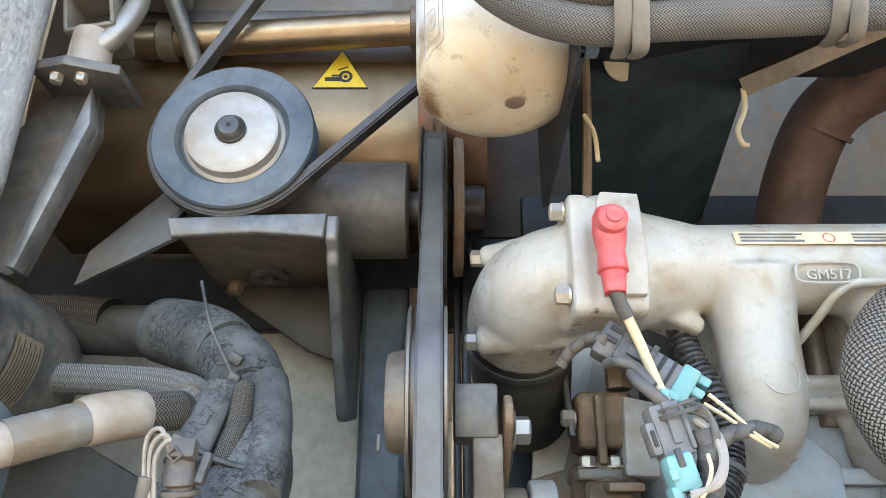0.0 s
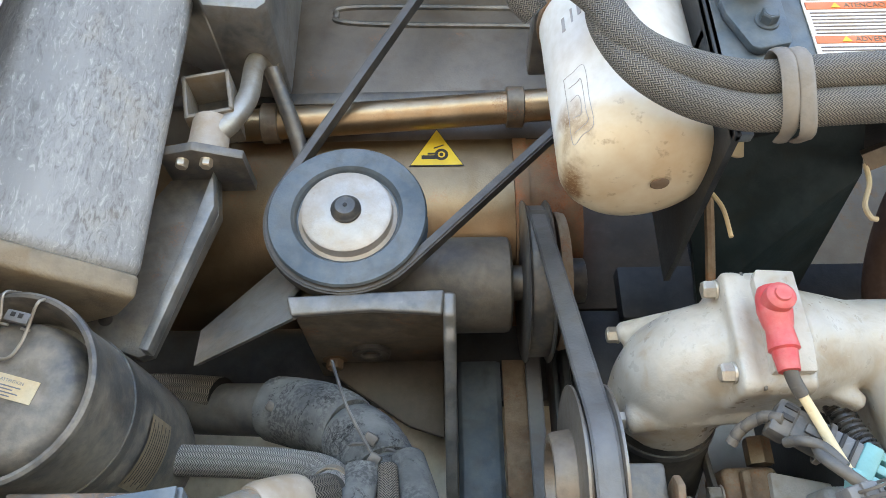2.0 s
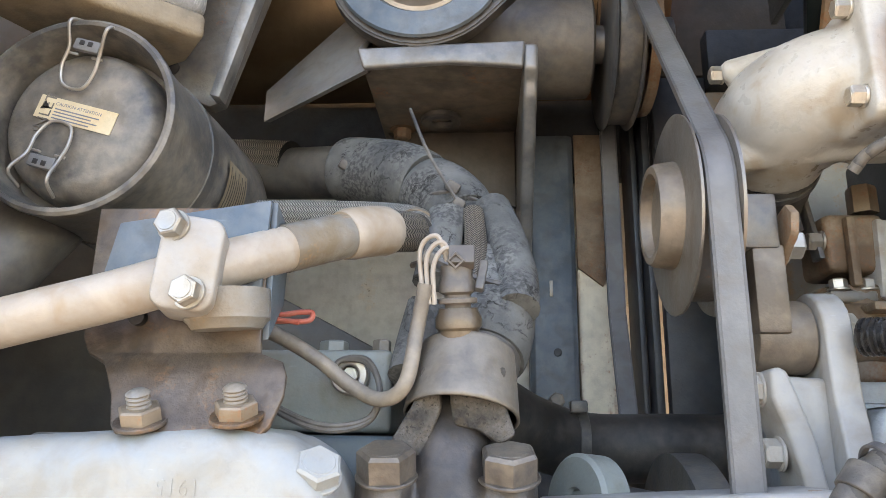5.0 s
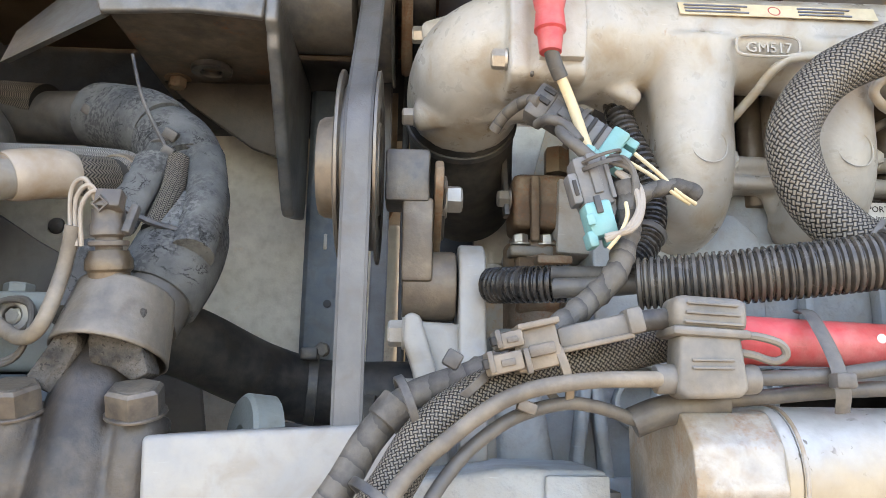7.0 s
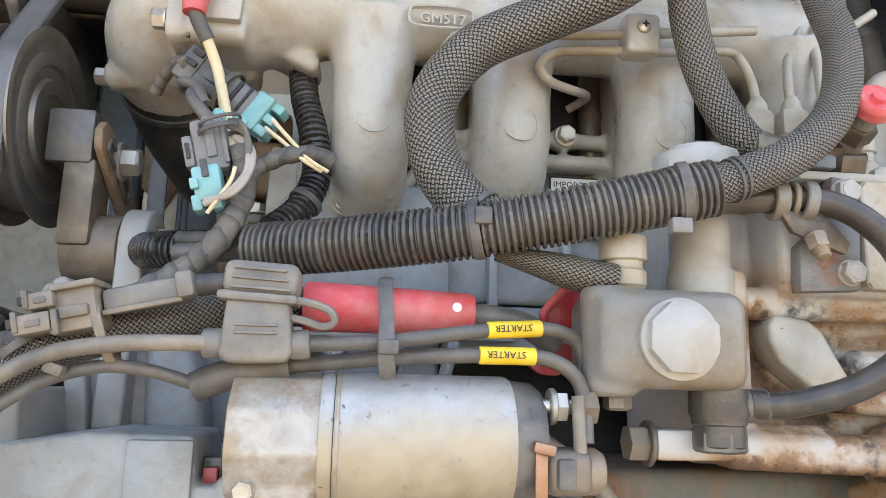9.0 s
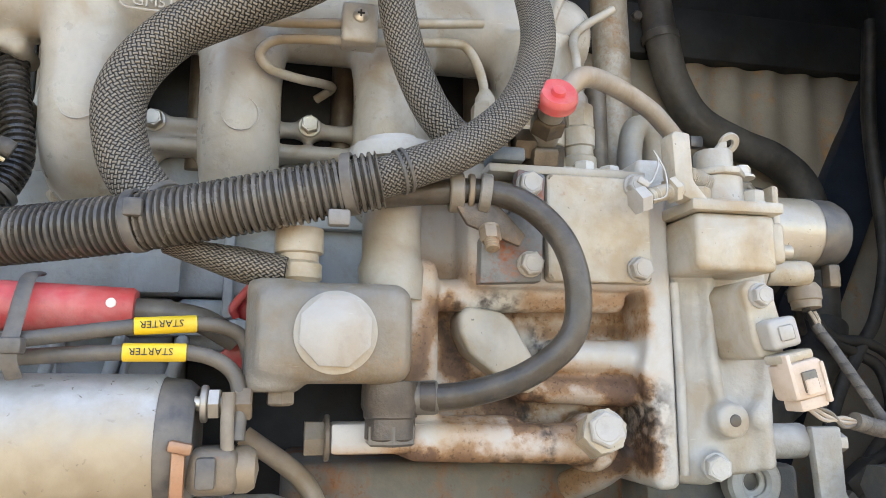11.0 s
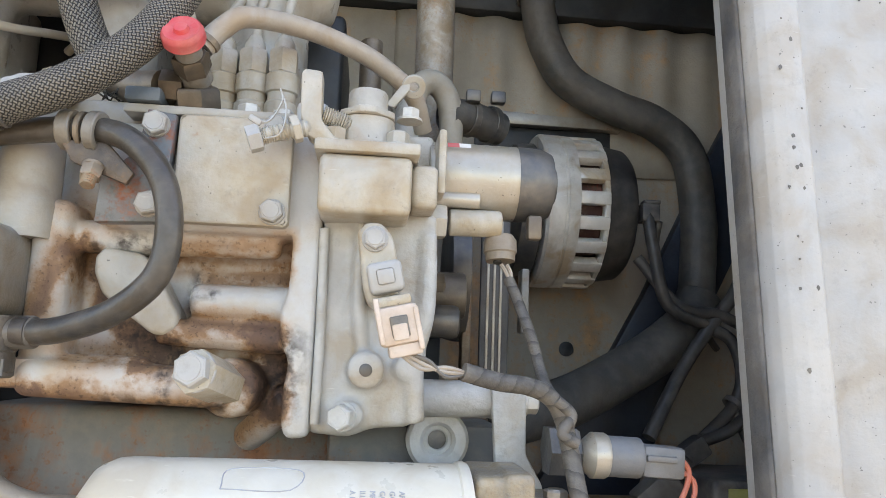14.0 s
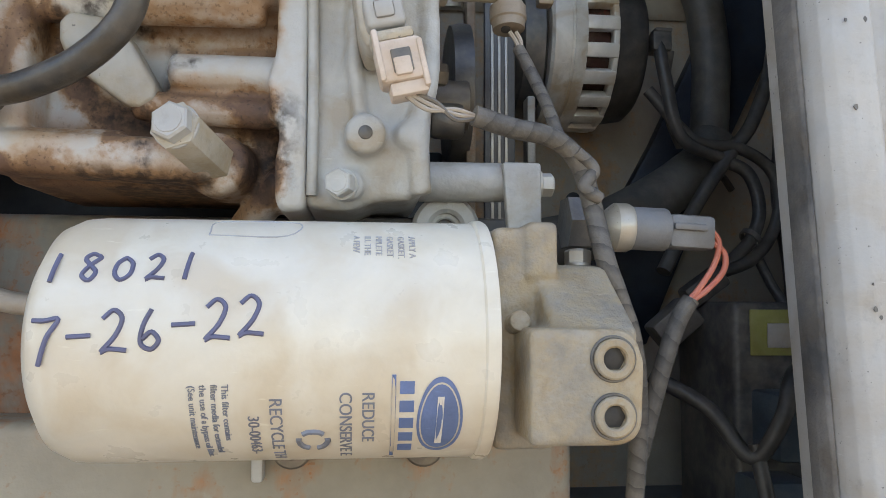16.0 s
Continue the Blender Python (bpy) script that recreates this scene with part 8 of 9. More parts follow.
part("elbow_arm", rod((0.445, 0.430, 1.526), (0.472, 0.426, 1.527), 0.0098, 0.002, 20), "hose", fb)

fhs = thing("fuel_hose", (0.51, 0.41, 1.52), "dusty black rubber fuel hose looping over the pump", "hose")
part("hose", tube([(0.36, 0.45, 1.632), (0.42, 0.43, 1.643), (0.470, 0.420, 1.6475), (0.500, 0.415, 1.6475), (0.522, 0.408, 1.639), (0.541, 0.402, 1.618), (0.5485, 0.399, 1.590), (0.544, 0.400, 1.561), (0.520, 0.408, 1.540), (0.488, 0.419, 1.529), (0.462, 0.427, 1.5265)], 0.0078, 18, 10), "fuelhose", fhs)
part("end_ferrule", ring((0.470, 0.4245, 1.5270), (-1, 0.2, 0), 0.0078, 0.0090, 0.009), "valve", fhs, "crimped end ferrule")
pc = thing("hose_p_clip", (0.50, 0.42, 1.61), "rusty brown p-clip holding the fuel hose", "clip")
part("band", ring((0.4765, 0.4195, 1.6475), (1, -0.12, 0.0), 0.0080, 0.0122, 0.0085), "fitting", pc, "tan folded steel band")
part("band", ring((0.4875, 0.4175, 1.6477), (1, -0.12, -0.05), 0.0080, 0.0112, 0.0035), "rustnut", pc)
part("band", ring((0.494, 0.4155, 1.6470), (1, -0.15, -0.12), 0.0080, 0.0122, 0.007), "fitting", pc)
part("tongue", plate([(0.478, 1.640), (0.505, 1.640), (0.522, 1.622), (0.518, 1.615), (0.486, 1.627)], "y", 0.412, 0.4165, 0.001), "bracketsteel", pc)
part("nut", bolt((0.499, 0.4115, 1.625), (0, -0.5, -1), 0.011, 0.008), "rustnut", pc)
part("screw_end", lathe((0.499, 0.407, 1.617), (0, -0.5, -1), [(0, 0.0042)] + [(0.0008 * k, 0.0044 if k % 2 else 0.0037) for k in range(1, 9)] + [(0.007, 0)], 14), "rustnut", pc)

pmp = thing("injection_pump", (0.53, 0.50, 1.47), "rust-streaked pale grey injection pump body", "pump")
b = bmesh.new()
box(0.448, 0.615, 0.480, 0.60, 1.488, 1.66, 0.012, 3, b)
box(0.494, 0.614, 0.438, 0.50, 1.594, 1.662, 0.006, 3, b)
obox((0.517, 0.455, 1.499), (0.125, 0.035, 0.024), (0, 2, 0), 0.008, 3, b)
rod((0.452, 0.455, 1.503), (0.53, 0.455, 1.503), 0.0125, 0.004, 20, b)
box(0.452, 0.477, 0.445, 0.50, 1.49, 1.612, 0.008, 3, b)
rod((0.478, 0.462, 1.59), (0.605, 0.462, 1.592), 0.011, 0.004, 18, b)
rod((0.55, 0.463, 1.552), (0.612, 0.463, 1.552), 0.0115, 0.004, 18, b)
rod((0.53, 0.462, 1.532), (0.612, 0.462, 1.528), 0.009, 0.004, 18, b)
rod((0.583, 0.49, 1.497), (0.578, 0.452, 1.4975), 0.019, 0.006, 20, b)
plate([(0.610, 1.684), (0.6315, 1.684), (0.6315, 1.470), (0.618, 1.468), (0.614, 1.474), (0.6135, 1.497), (0.616, 1.515), (0.610, 1.528), (0.6085, 1.545), (0.6130, 1.560), (0.614, 1.60)], "y", 0.440, 0.60, 0.003, 2, b)
tube([(0.584, 0.515, 1.462), (0.598, 0.492, 1.474), (0.616, 0.475, 1.492)], 0.011, 16, 6, None, b)
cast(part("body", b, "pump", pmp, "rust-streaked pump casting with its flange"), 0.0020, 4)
b = [(0.4905, 1.577), (0.496, 1.583), (0.518, 1.580), (0.526, 1.574), (0.545, 1.541), (0.544, 1.533), (0.536, 1.528), (0.528, 1.530), (0.497, 1.553), (0.491, 1.566)]
part("window_cover", plate(b, "y", 0.452, 0.480, 0.003, 3), "pumpclean", pmp, "pale teardrop blanking cover")
part("top_plate", plate(rounded(0.541, 0.6115, 1.597, 1.6655, 0.004), "y", 0.427, 0.437, 0.002), "pumpclean", pmp, "pale smooth top cover plate")
part("stop_bracket", plate([(0.497, 1.594), (0.536, 1.596), (0.540, 1.664), (0.522, 1.667), (0.518, 1.64), (0.498, 1.622)], "y", 0.4255, 0.4365, 0.0015), "stopbracket", pmp, "blue-grey bracket flaking to rust")
part("ledge", box(0.505, 0.612, 0.432, 0.47, 1.666, 1.672, 0.0015), "neck", pmp)
part("oily_stop", box(0.506, 0.528, 0.428, 0.45, 1.6725, 1.682, 0.002), "bluesheet", pmp)
for p, af in (((0.5285, 0.4255, 1.6565), 0.0135), ((0.5285, 0.4255, 1.6065), 0.013), ((0.6015, 0.427, 1.6060), 0.013), ((0.6010, 0.427, 1.660), 0.012)):
    bolt_part(pmp, p, -Y, af, 0.006, "whitebolt", 0.0082)
SD = Vector((-0.20, -0.97, 0.18)).normalized()
part("long_stud", prism((0.580, 0.468, 1.4965), (-0.21, -0.95, 0.19), 0.0135, 0.062, 6, 0.3, 0.02), "pumpclean", pmp, "long hexagon standoff")
part("stud_head", bolt((0.5675, 0.411, 1.508), (-0.21, -0.95, 0.19), 0.0185, 0.008, 0.0125), "whitebolt", pmp)
part("side_plug", prism((0.397, 0.452, 1.503), X, 0.0108, 0.012), "fitting", pmp)
part("side_plug_washer", ring((0.4085, 0.452, 1.503), X, 0.006, 0.0135, 0.003), "brown", pmp)
part("side_bar", box(0.4115, 0.47, 0.440, 0.465, 1.494, 1.512, 0.003), "pump", pmp)
for x, y in ((0.578, 0.455), (0.600, 0.462), (0.560, 0.47)):
    bolt_part(pmp, (x, y, 1.672), Z, 0.013, 0.009, "boltpaint")
part("top_deck", box(0.46, 0.612, 0.452, 0.56, 1.660, 1.680, 0.005), "pumpclean", pmp)

bv = thing("bleed_valve", (0.545, 0.43, 1.68), "dusty brass bleed valve with red knob", "valve")
VA = Vector((-0.06, -0.88, 0.40)).normalized()
V0 = Vector((0.546, 0.456, 1.689))
part("hex_base", prism(V0 + Vector((0.0, -0.004, -0.016)), (-0.05, -0.45, 0.9), 0.0155, 0.018), "sensorbrass", bv)
part("stem", lathe(V0 + VA * 0.013, VA, [(0, 0.0105), (0.010, 0.010), (0.011, 0.0085), (0.034, 0.0085), (0.034, 0)], 20), "fitting", bv)
part("stem_nut", prism(V0 + VA * 0.022, VA, 0.0118, 0.012, 6, 0.4), "sensorbrass", bv, "dusty brass hexagon")
part("knob", lathe(V0 + VA * 0.045, VA, [(0, 0), (0, 0.0125)] + [(0.0012 * k, 0.0133 if k % 2 else 0.0129) for k in range(1, 7)] + [(0.0085, 0.0125), (0.010, 0.011), (0.0092, 0.0085), (0.009, 0.005), (0.0115, 0.004), (0.012, 0)], 36), "red", bv, "red knurled knob")
part("banjo_nut", prism((0.524, 0.445, 1.688), X, 0.0115, 0.014), "sensorbrass", bv)
rhs = thing("return_hose", (0.62, 0.47, 1.71), "beige rubber return hose arching over the pump", "hose")
part("hose", tube([(0.550, 0.433, 1.712), (0.560, 0.435, 1.726), (0.575, 0.441, 1.7385), (0.608, 0.470, 1.747), (0.640, 0.490, 1.7445), (0.664, 0.505, 1.738), (0.690, 0.522, 1.722), (0.700, 0.54, 1.700)], 0.0072, 18, 10), "pipewhite", rhs)
part("end_clip", ring((0.5515, 0.433, 1.7145), (0.5, 0.1, 0.8), 0.0070, 0.0086, 0.004), "rustnut", rhs, "thin rusty hose clip")

gov = thing("governor_housing", (0.66, 0.44, 1.59), "dusty beige cast governor housing with capped shaft", "housing")
part("body", box(0.6300, 0.6860, 0.4045, 0.46, 1.604, 1.6405, 0.004, 3), "pumpclean", gov)
part("lid", box(0.6265, 0.6905, 0.4015, 0.46, 1.641, 1.6485, 0.0018, 2), "pumpclean", gov)
part("neck_block", box(0.632, 0.703, 0.4605, 0.50, 1.60, 1.672, 0.004, 3), "pumpclean", gov)
part("side_boss", box(0.6865, 0.703, 0.418, 0.46, 1.612, 1.640, 0.004, 3), "pumpclean", gov)
part("shaft_boss", lathe((0.657, 0.425, 1.6485), Z, [(0, 0), (0, 0.0195), (0.003, 0.0180), (0.018, 0.0175), (0.0185, 0)], 30), "pumpclean", gov)
part("shaft_collar", plate([(0.640, 0.416), (0.652, 0.404), (0.662, 0.404), (0.674, 0.416), (0.674, 0.43), (0.64, 0.43)], "z", 1.667, 1.6715, 0.001), "pumpclean", gov)
part("shaft_cap", lathe((0.657, 0.425, 1.671), Z, [(0, 0), (0, 0.0125), (0.013, 0.0125), (0.015, 0.0115), (0.0155, 0.008), (0.0145, 0.0075), (0.0145, 0)], 30), "pumpclean", gov)
for x in (0.638, 0.6765):
    bolt_part(gov, (x, 0.413, 1.648), Z, 0.0125, 0.008, "pumpclean", 0.0085)
bolt_part(gov, (0.684, 0.434, 1.672), Z, 0.011, 0.007, "boltpaint", 0.0085)
part("lever_eye", ring((0.6865, 0.452, 1.7035), (0.1, -0.8, -0.6), 0.0032, 0.0082, 0.003), "pumpclean", gov, "lever end with an eye")
part("lever_tab", plate([(0.668, 1.688), (0.678, 1.702), (0.684, 1.7045), (0.684, 1.699), (0.680, 1.694), (0.674, 1.686)], "y", 0.448, 0.452, 0.001), "pumpclean", gov)
part("end_plate", box(0.7035, 0.709, 0.43, 0.48, 1.625, 1.668, 0.002), "pumpclean", gov)
lev = thing("throttle_lever", (0.62, 0.41, 1.64), "pale cast throttle lever with stop screw and spring", "lever")
part("arm", plate([(0.616, 1.689), (0.618, 1.692), (0.629, 1.691), (0.630, 1.660), (0.640, 1.648), (0.634, 1.644), (0.622, 1.650), (0.617, 1.662)], "y", 0.404, 0.420, 0.002), "pumpclean", lev)
part("stop_screw", tube([(0.592, 0.402, 1.645), (0.605, 0.404, 1.650), (0.622, 0.407, 1.655)], 0.0048, 14, 20, lambda w, L: 1.0 + 0.12 * math.sin(w * 5000)), "pumpclean", lev)
part("screw_head", prism((0.588, 0.4015, 1.6435), (0.93, 0.1, 0.35), 0.0085, 0.008), "whitebolt", lev)
part("lock_nut", prism((0.613, 0.405, 1.6525), (0.93, 0.1, 0.35), 0.0085, 0.005), "pumpclean", lev)
part("spring", tube([(0.630, 0.412, 1.6655), (0.640, 0.414, 1.663), (0.650, 0.416, 1.660)], 0.0055, 14, 20, lambda w, L: 1.0 + 0.14 * math.sin(w * 4200)), "pumpclean", lev)
part("seal_wire", tube([(0.591, 0.398, 1.652), (0.600, 0.402, 1.657), (0.606, 0.404, 1.670), (0.604, 0.406, 1.678), (0.609, 0.402, 1.664), (0.607, 0.398, 1.648), (0.598, 0.398, 1.644)], 0.0006, 5), "zinc", lev, "thin sealing wire")
part("seal", obox((0.592, 0.398, 1.655), (0.008, 0.003, 0.004), (0, 30, 0), 0.001), "whitebolt", lev)

gc = thing("gear_cover", (0.665, 0.48, 1.46), "light grey cast timing gear cover with stepped rim", "cover")
b = plate([(0.632, 1.606), (0.648, 1.606), (0.652, 1.612), (0.69, 1.615), (0.706, 1.614), (0.704, 1.56), (0.700, 1.485), (0.692, 1.477), (0.67, 1.476), (0.655, 1.470), (0.630, 1.472)], "y", 0.444, 0.56, 0.004, 3)
tube([(0.632, 0.446, 1.607), (0.648, 0.442, 1.607), (0.657, 0.440, 1.604), (0.657, 0.440, 1.56), (0.661, 0.440, 1.525)], 0.0045, 10, 6, None, b)
rod((0.664, 0.45, 1.512), (0.664, 0.428, 1.512), 0.0118, 0.003, 28, b)
rod((0.69, 0.455, 1.514), (0.69, 0.436, 1.514), 0.009, 0.004, 18, b)
tube([(0.70, 0.448, 1.60), (0.700, 0.446, 1.55), (0.694, 0.444, 1.52), (0.696, 0.446, 1.48)], 0.007, 10, 6, None, b)
rod((0.655, 0.45, 1.484), (0.655, 0.434, 1.484), 0.009, 0.003, 18, b)
cast(part("casting", b, "cover", gc), 0.0022, 4)
part("port_hole", rod((0.664, 0.430, 1.512), (0.664, 0.4272, 1.512), 0.0040, 0.0008, 20), "darksteel", gc)
part("rim_strip", tube([(0.6335, 0.441, 1.60), (0.6345, 0.441, 1.54), (0.6345, 0.441, 1.478)], 0.0032, 10), "cover", gc)
bolt_part(gc, (0.652, 0.434, 1.4835), (-0.3, -1, 0), 0.014, 0.009, "cover", 0.009)
tb = thing("cross_tube", (0.74, 0.48, 1.47), "grey cast spacer tube bolted to a flat bracket", "tube")
part("tube", rod((0.695, 0.482, 1.494), (0.752, 0.482, 1.4945), 0.0125, 0.003, 26), "cover", tb)
part("bracket", plate([(0.748, 1.505), (0.772, 1.505), (0.7725, 1.46), (0.784, 1.44), (0.784, 1.40), (0.752, 1.40), (0.752, 1.45)], "y", 0.466, 0.474, 0.002), "cover", tb)
bolt_part(tb, (0.7725, 0.478, 1.493), X, 0.013, 0.008, "boltpaint", 0.009)
pr = thing("plug_ring", (0.715, 0.50, 1.44), "grey cast boss with a round socket plug", "plug")
part("ring", ring((0.7155, 0.500, 1.4655), -Y, 0.010, 0.0215, 0.014), "cover", pr)
part("socket", ring((0.7155, 0.498, 1.4655), -Y, 0.0065, 0.0115, 0.007), "cover", pr)
part("floor", rod((0.7155, 0.5005, 1.4655), (0.7155, 0.495, 1.4655), 0.010, 0.001, 20), "darksteel", pr)
part("base", box(0.64, 0.765, 0.505, 0.60, 1.30, 1.475, 0.006), "grimyblock", pr)

# cam sensor and its plug
cs = thing("cam_sensor", (0.672, 0.40, 1.54), "pale beige sensor with square cap and plug", "sensor")
part("tab", plate([(0.655, 1.592), (0.660, 1.598), (0.669, 1.598), (0.676, 1.590), (0.682, 1.566), (0.680, 1.550), (0.664, 1.550), (0.660, 1.560)], "y", 0.398, 0.442, 0.003, 3), "pumpclean", cs)
bolt_part(cs, (0.6655, 0.398, 1.588), -Y, 0.0115, 0.005, "whitebolt", 0.0078)
RT = (0, -13, 0)
part("cap", obox((0.6725, 0.392, 1.565), (0.020, 0.014, 0.018), RT, 0.003, 3), "whitebolt", cs)
part("cap_mark", obox((0.6725, 0.3845, 1.565), (0.010, 0.002, 0.009), RT, 0.0015), "whitebolt", cs)
part("collar", obox((0.6765, 0.390, 1.551), (0.022, 0.018, 0.006), RT, 0.002), "pumpclean", cs)
pl = part("plug", obox((0.681, 0.389, 1.538), (0.024, 0.020, 0.022), RT, 0.003), "plugpink", cs, "dusty pinkish beige plug")
part("plug_window", obox((0.6815, 0.3785, 1.537), (0.010, 0.002, 0.012), RT, 0.0008), "darksteel", pl)
part("plug_tongue", obox((0.682, 0.3780, 1.534), (0.0085, 0.003, 0.009), RT, 0.001), "plugpink", pl)
part("plug_rail", obox((0.670, 0.383, 1.539), (0.003, 0.010, 0.026), RT, 0.001), "plugpink", pl)
part("plug_rail", obox((0.692, 0.383, 1.537), (0.003, 0.010, 0.024), RT, 0.001), "plugpink", pl)
part("plug_foot", obox((0.6855, 0.389, 1.5245), (0.019, 0.016, 0.007), RT, 0.0015), "plugpink", pl)
wr_ = thing("sensor_harness", (0.78, 0.41, 1.30), "dusty taped sensor harness with bare leads", "harness")
for k in range(3):
    part("bare_lead", tube([(0.683 + 0.003 * k, 0.386, 1.522), (0.695 + 0.002 * k, 0.386, 1.5145 + 0.002 * k), (0.709, 0.388, 1.5155 - 0.0025 * k), (0.722, 0.391, 1.5125)], 0.0013, 7), "whitewire" if k < 2 else "hose", wr_)
part("taped_loom", tube([(0.719, 0.391, 1.5135), (0.740, 0.395, 1.5085), (0.758, 0.400, 1.5065), (0.772, 0.406, 1.501), (0.781, 0.410, 1.490), (0.786, 0.410, 1.472), (0.791, 0.402, 1.440), (0.798, 0.404, 1.422), (0.808, 0.41, 1.395), (0.818, 0.43, 1.35), (0.82, 0.45, 1.28)], 0.0054, 14), "taped", wr_)
part("branch", tube([(0.758, 0.466, 1.576), (0.763, 0.457, 1.560), (0.770, 0.444, 1.535), (0.774, 0.425, 1.508), (0.779, 0.412, 1.497)], 0.0038, 12), "taped", wr_)
part("twist", tube([(0.776, 0.404, 1.499), (0.786, 0.406, 1.490), (0.780, 0.403, 1.480), (0.789, 0.405, 1.474)], 0.0036, 10), "taped", wr_)
for k in range(2):
    part("bare_lead", tube([(0.752 + 0.004 * k, 0.464, 1.586), (0.756 + 0.003 * k, 0.464, 1.580), (0.759, 0.464, 1.573)], 0.0014, 7), "whitewire", wr_)

# throttle solenoid
so = thing("throttle_solenoid", (0.74, 0.47, 1.60), "dusty silver throttle solenoid with black end", "solenoid")
part("can", rod((0.700, 0.478, 1.6455), (0.764, 0.478, 1.6455), 0.0265, 0.002, 44), "silverpaint", so)
part("end_cap", lathe((0.762, 0.478, 1.6455), X, [(0, 0.0268), (0.018, 0.0262), (0.025, 0.023), (0.026, 0.014), (0.029, 0.013), (0.030, 0)], 40), "darksteel", so, "dull black end cap")
part("label_red", quad((0.7125, 0.4605, 1.6645), X, (0, 0.62, 0.78), 0.008, 0.005, 0.0006), "red", so)
part("label_white", quad((0.7205, 0.4605, 1.6645), X, (0, 0.62, 0.78), 0.008, 0.005, 0.0006), "paper", so)
part("side_rib", rod((0.704, 0.458, 1.6275), (0.735, 0.458, 1.6275), 0.0055, 0.001, 16), "silverpaint", so)
part("lower_barrel", rod((0.715, 0.462, 1.6125), (0.751, 0.462, 1.6130), 0.0092, 0.002, 22), "pumpclean", so)
part("barrel_nut", prism((0.700, 0.462, 1.6125), X, 0.0125, 0.013), "pumpclean", so)
part("plug", lathe((0.7515, 0.468, 1.606), (0.02, -0.1, -1), [(0, 0), (0, 0.009), (0.004, 0.0115), (0.012, 0.0115), (0.013, 0.0105), (0.018, 0.010), (0.018, 0)], 22), "beigeplastic", so)
part("plug_holes", rod((0.7495, 0.464, 1.588), (0.7495, 0.4635, 1.5865), 0.003, 0.0003, 12), "black", so)
part("end_lug", box(0.770, 0.780, 0.462, 0.472, 1.604, 1.621, 0.002), "brown", so)

# alternator
alt = thing("alternator", (0.92, 0.80, 1.60), "alternator with aluminium shell and black rear cover", "alternator")
AC = Vector((0.0, 0.805, 1.697))
part("front_shield", lathe(AC + X * 0.818, X, [(0, 0), (0, 0.070), (0.004, 0.076), (0.024, 0.078), (0.026, 0.076), (0.026, 0)], 48), "darksteel", alt)
part("shell", lathe(AC + X * 0.846, X, [(0, 0.06), (0, 0.086), (0.003, 0.089), (0.020, 0.089), (0.021, 0.087), (0.023, 0.087), (0.024, 0.089), (0.036, 0.088), (0.036, 0.06)], 56), "altshell", alt, "ribbed cast aluminium shell")
part("core", rod(AC + X * 0.86, AC + X * 0.93, 0.072, 0.002, 40), "windings", alt, "dark copper-red windings behind slots")
for k in range(20):
    a = math.tau * k / 20
    part("vent_bar", obox(AC + X * 0.898 + Vector((0, math.cos(a) * 0.0825, math.sin(a) * 0.0825)), (0.034, 0.0115, 0.0145), (math.degrees(a), 0, 0), 0.002), "altshell", alt)
part("vent_ring", ring(AC + X * 0.909, X, 0.074, 0.087, 0.006), "altshell", alt)
part("rear_cover", lathe(AC + X * 0.915, X, [(0, 0), (0, 0.080), (0.006, 0.080), (0.030, 0.076), (0.036, 0.070), (0.038, 0.05), (0.038, 0)], 48), "blackhose", alt, "matte black rear cover")
part("terminal_block", obox((0.968, 0.752, 1.690), (0.020, 0.022, 0.020), (0, 0, 0), 0.002), "plastic", alt)
part("terminal_clip", obox((0.970, 0.750, 1.702), (0.018, 0.016, 0.004), (0, 0, 0), 0.001), "plastic", alt)
part("lead", tube([(0.978, 0.75, 1.682), (0.978, 0.76, 1.655), (0.995, 0.79, 1.62), (1.015, 0.81, 1.595)], 0.0055, 12), "plastic", alt)
ab = solo("alternator_belt", box(0.765, 0.792, 0.640, 0.646, 1.47, 1.72, 0.002), "belt", "ribbed black alternator belt", "belt")
part("rib", box(0.7705, 0.773, 0.6385, 0.6405, 1.47, 1.72, 0.0003), "steel", ab)
part("rib", box(0.7765, 0.779, 0.6385, 0.6405, 1.47, 1.72, 0.0003), "steel", ab)
part("rib", box(0.7825, 0.785, 0.6385, 0.6405, 1.47, 1.72, 0.0003), "steel", ab)
ft = thing("front_fittings", (0.74, 0.56, 1.55), "shadowed brown pulleys and bolts behind the cover", "pulley")
part("pulley", lathe((0.735, 0.66, 1.60), X, [(0, 0), (0, 0.06), (0.008, 0.062), (0.016, 0.062), (0.018, 0.05), (0.018, 0)], 40), "darksteel", ft)
part("hub", rod((0.705, 0.60, 1.575), (0.745, 0.60, 1.575), 0.02), "brown", ft)
part("knob", rod((0.71, 0.55, 1.55), (0.735, 0.55, 1.55), 0.013, 0.004), "darksteel", ft)
part("rail", box(0.748, 0.756, 0.63, 0.65, 1.45, 1.70, 0.002), "rust", ft)
bolt_part(ft, (0.710, 0.53, 1.578), X, 0.014, 0.009, "brown")
tbk = thing("alternator_bracket", (0.80, 0.72, 1.5), "pale bent alternator support strap", "bracket")
part("strap", box(0.816, 0.824, 0.70, 0.72, 1.55, 1.615, 0.002), "cover", tbk)

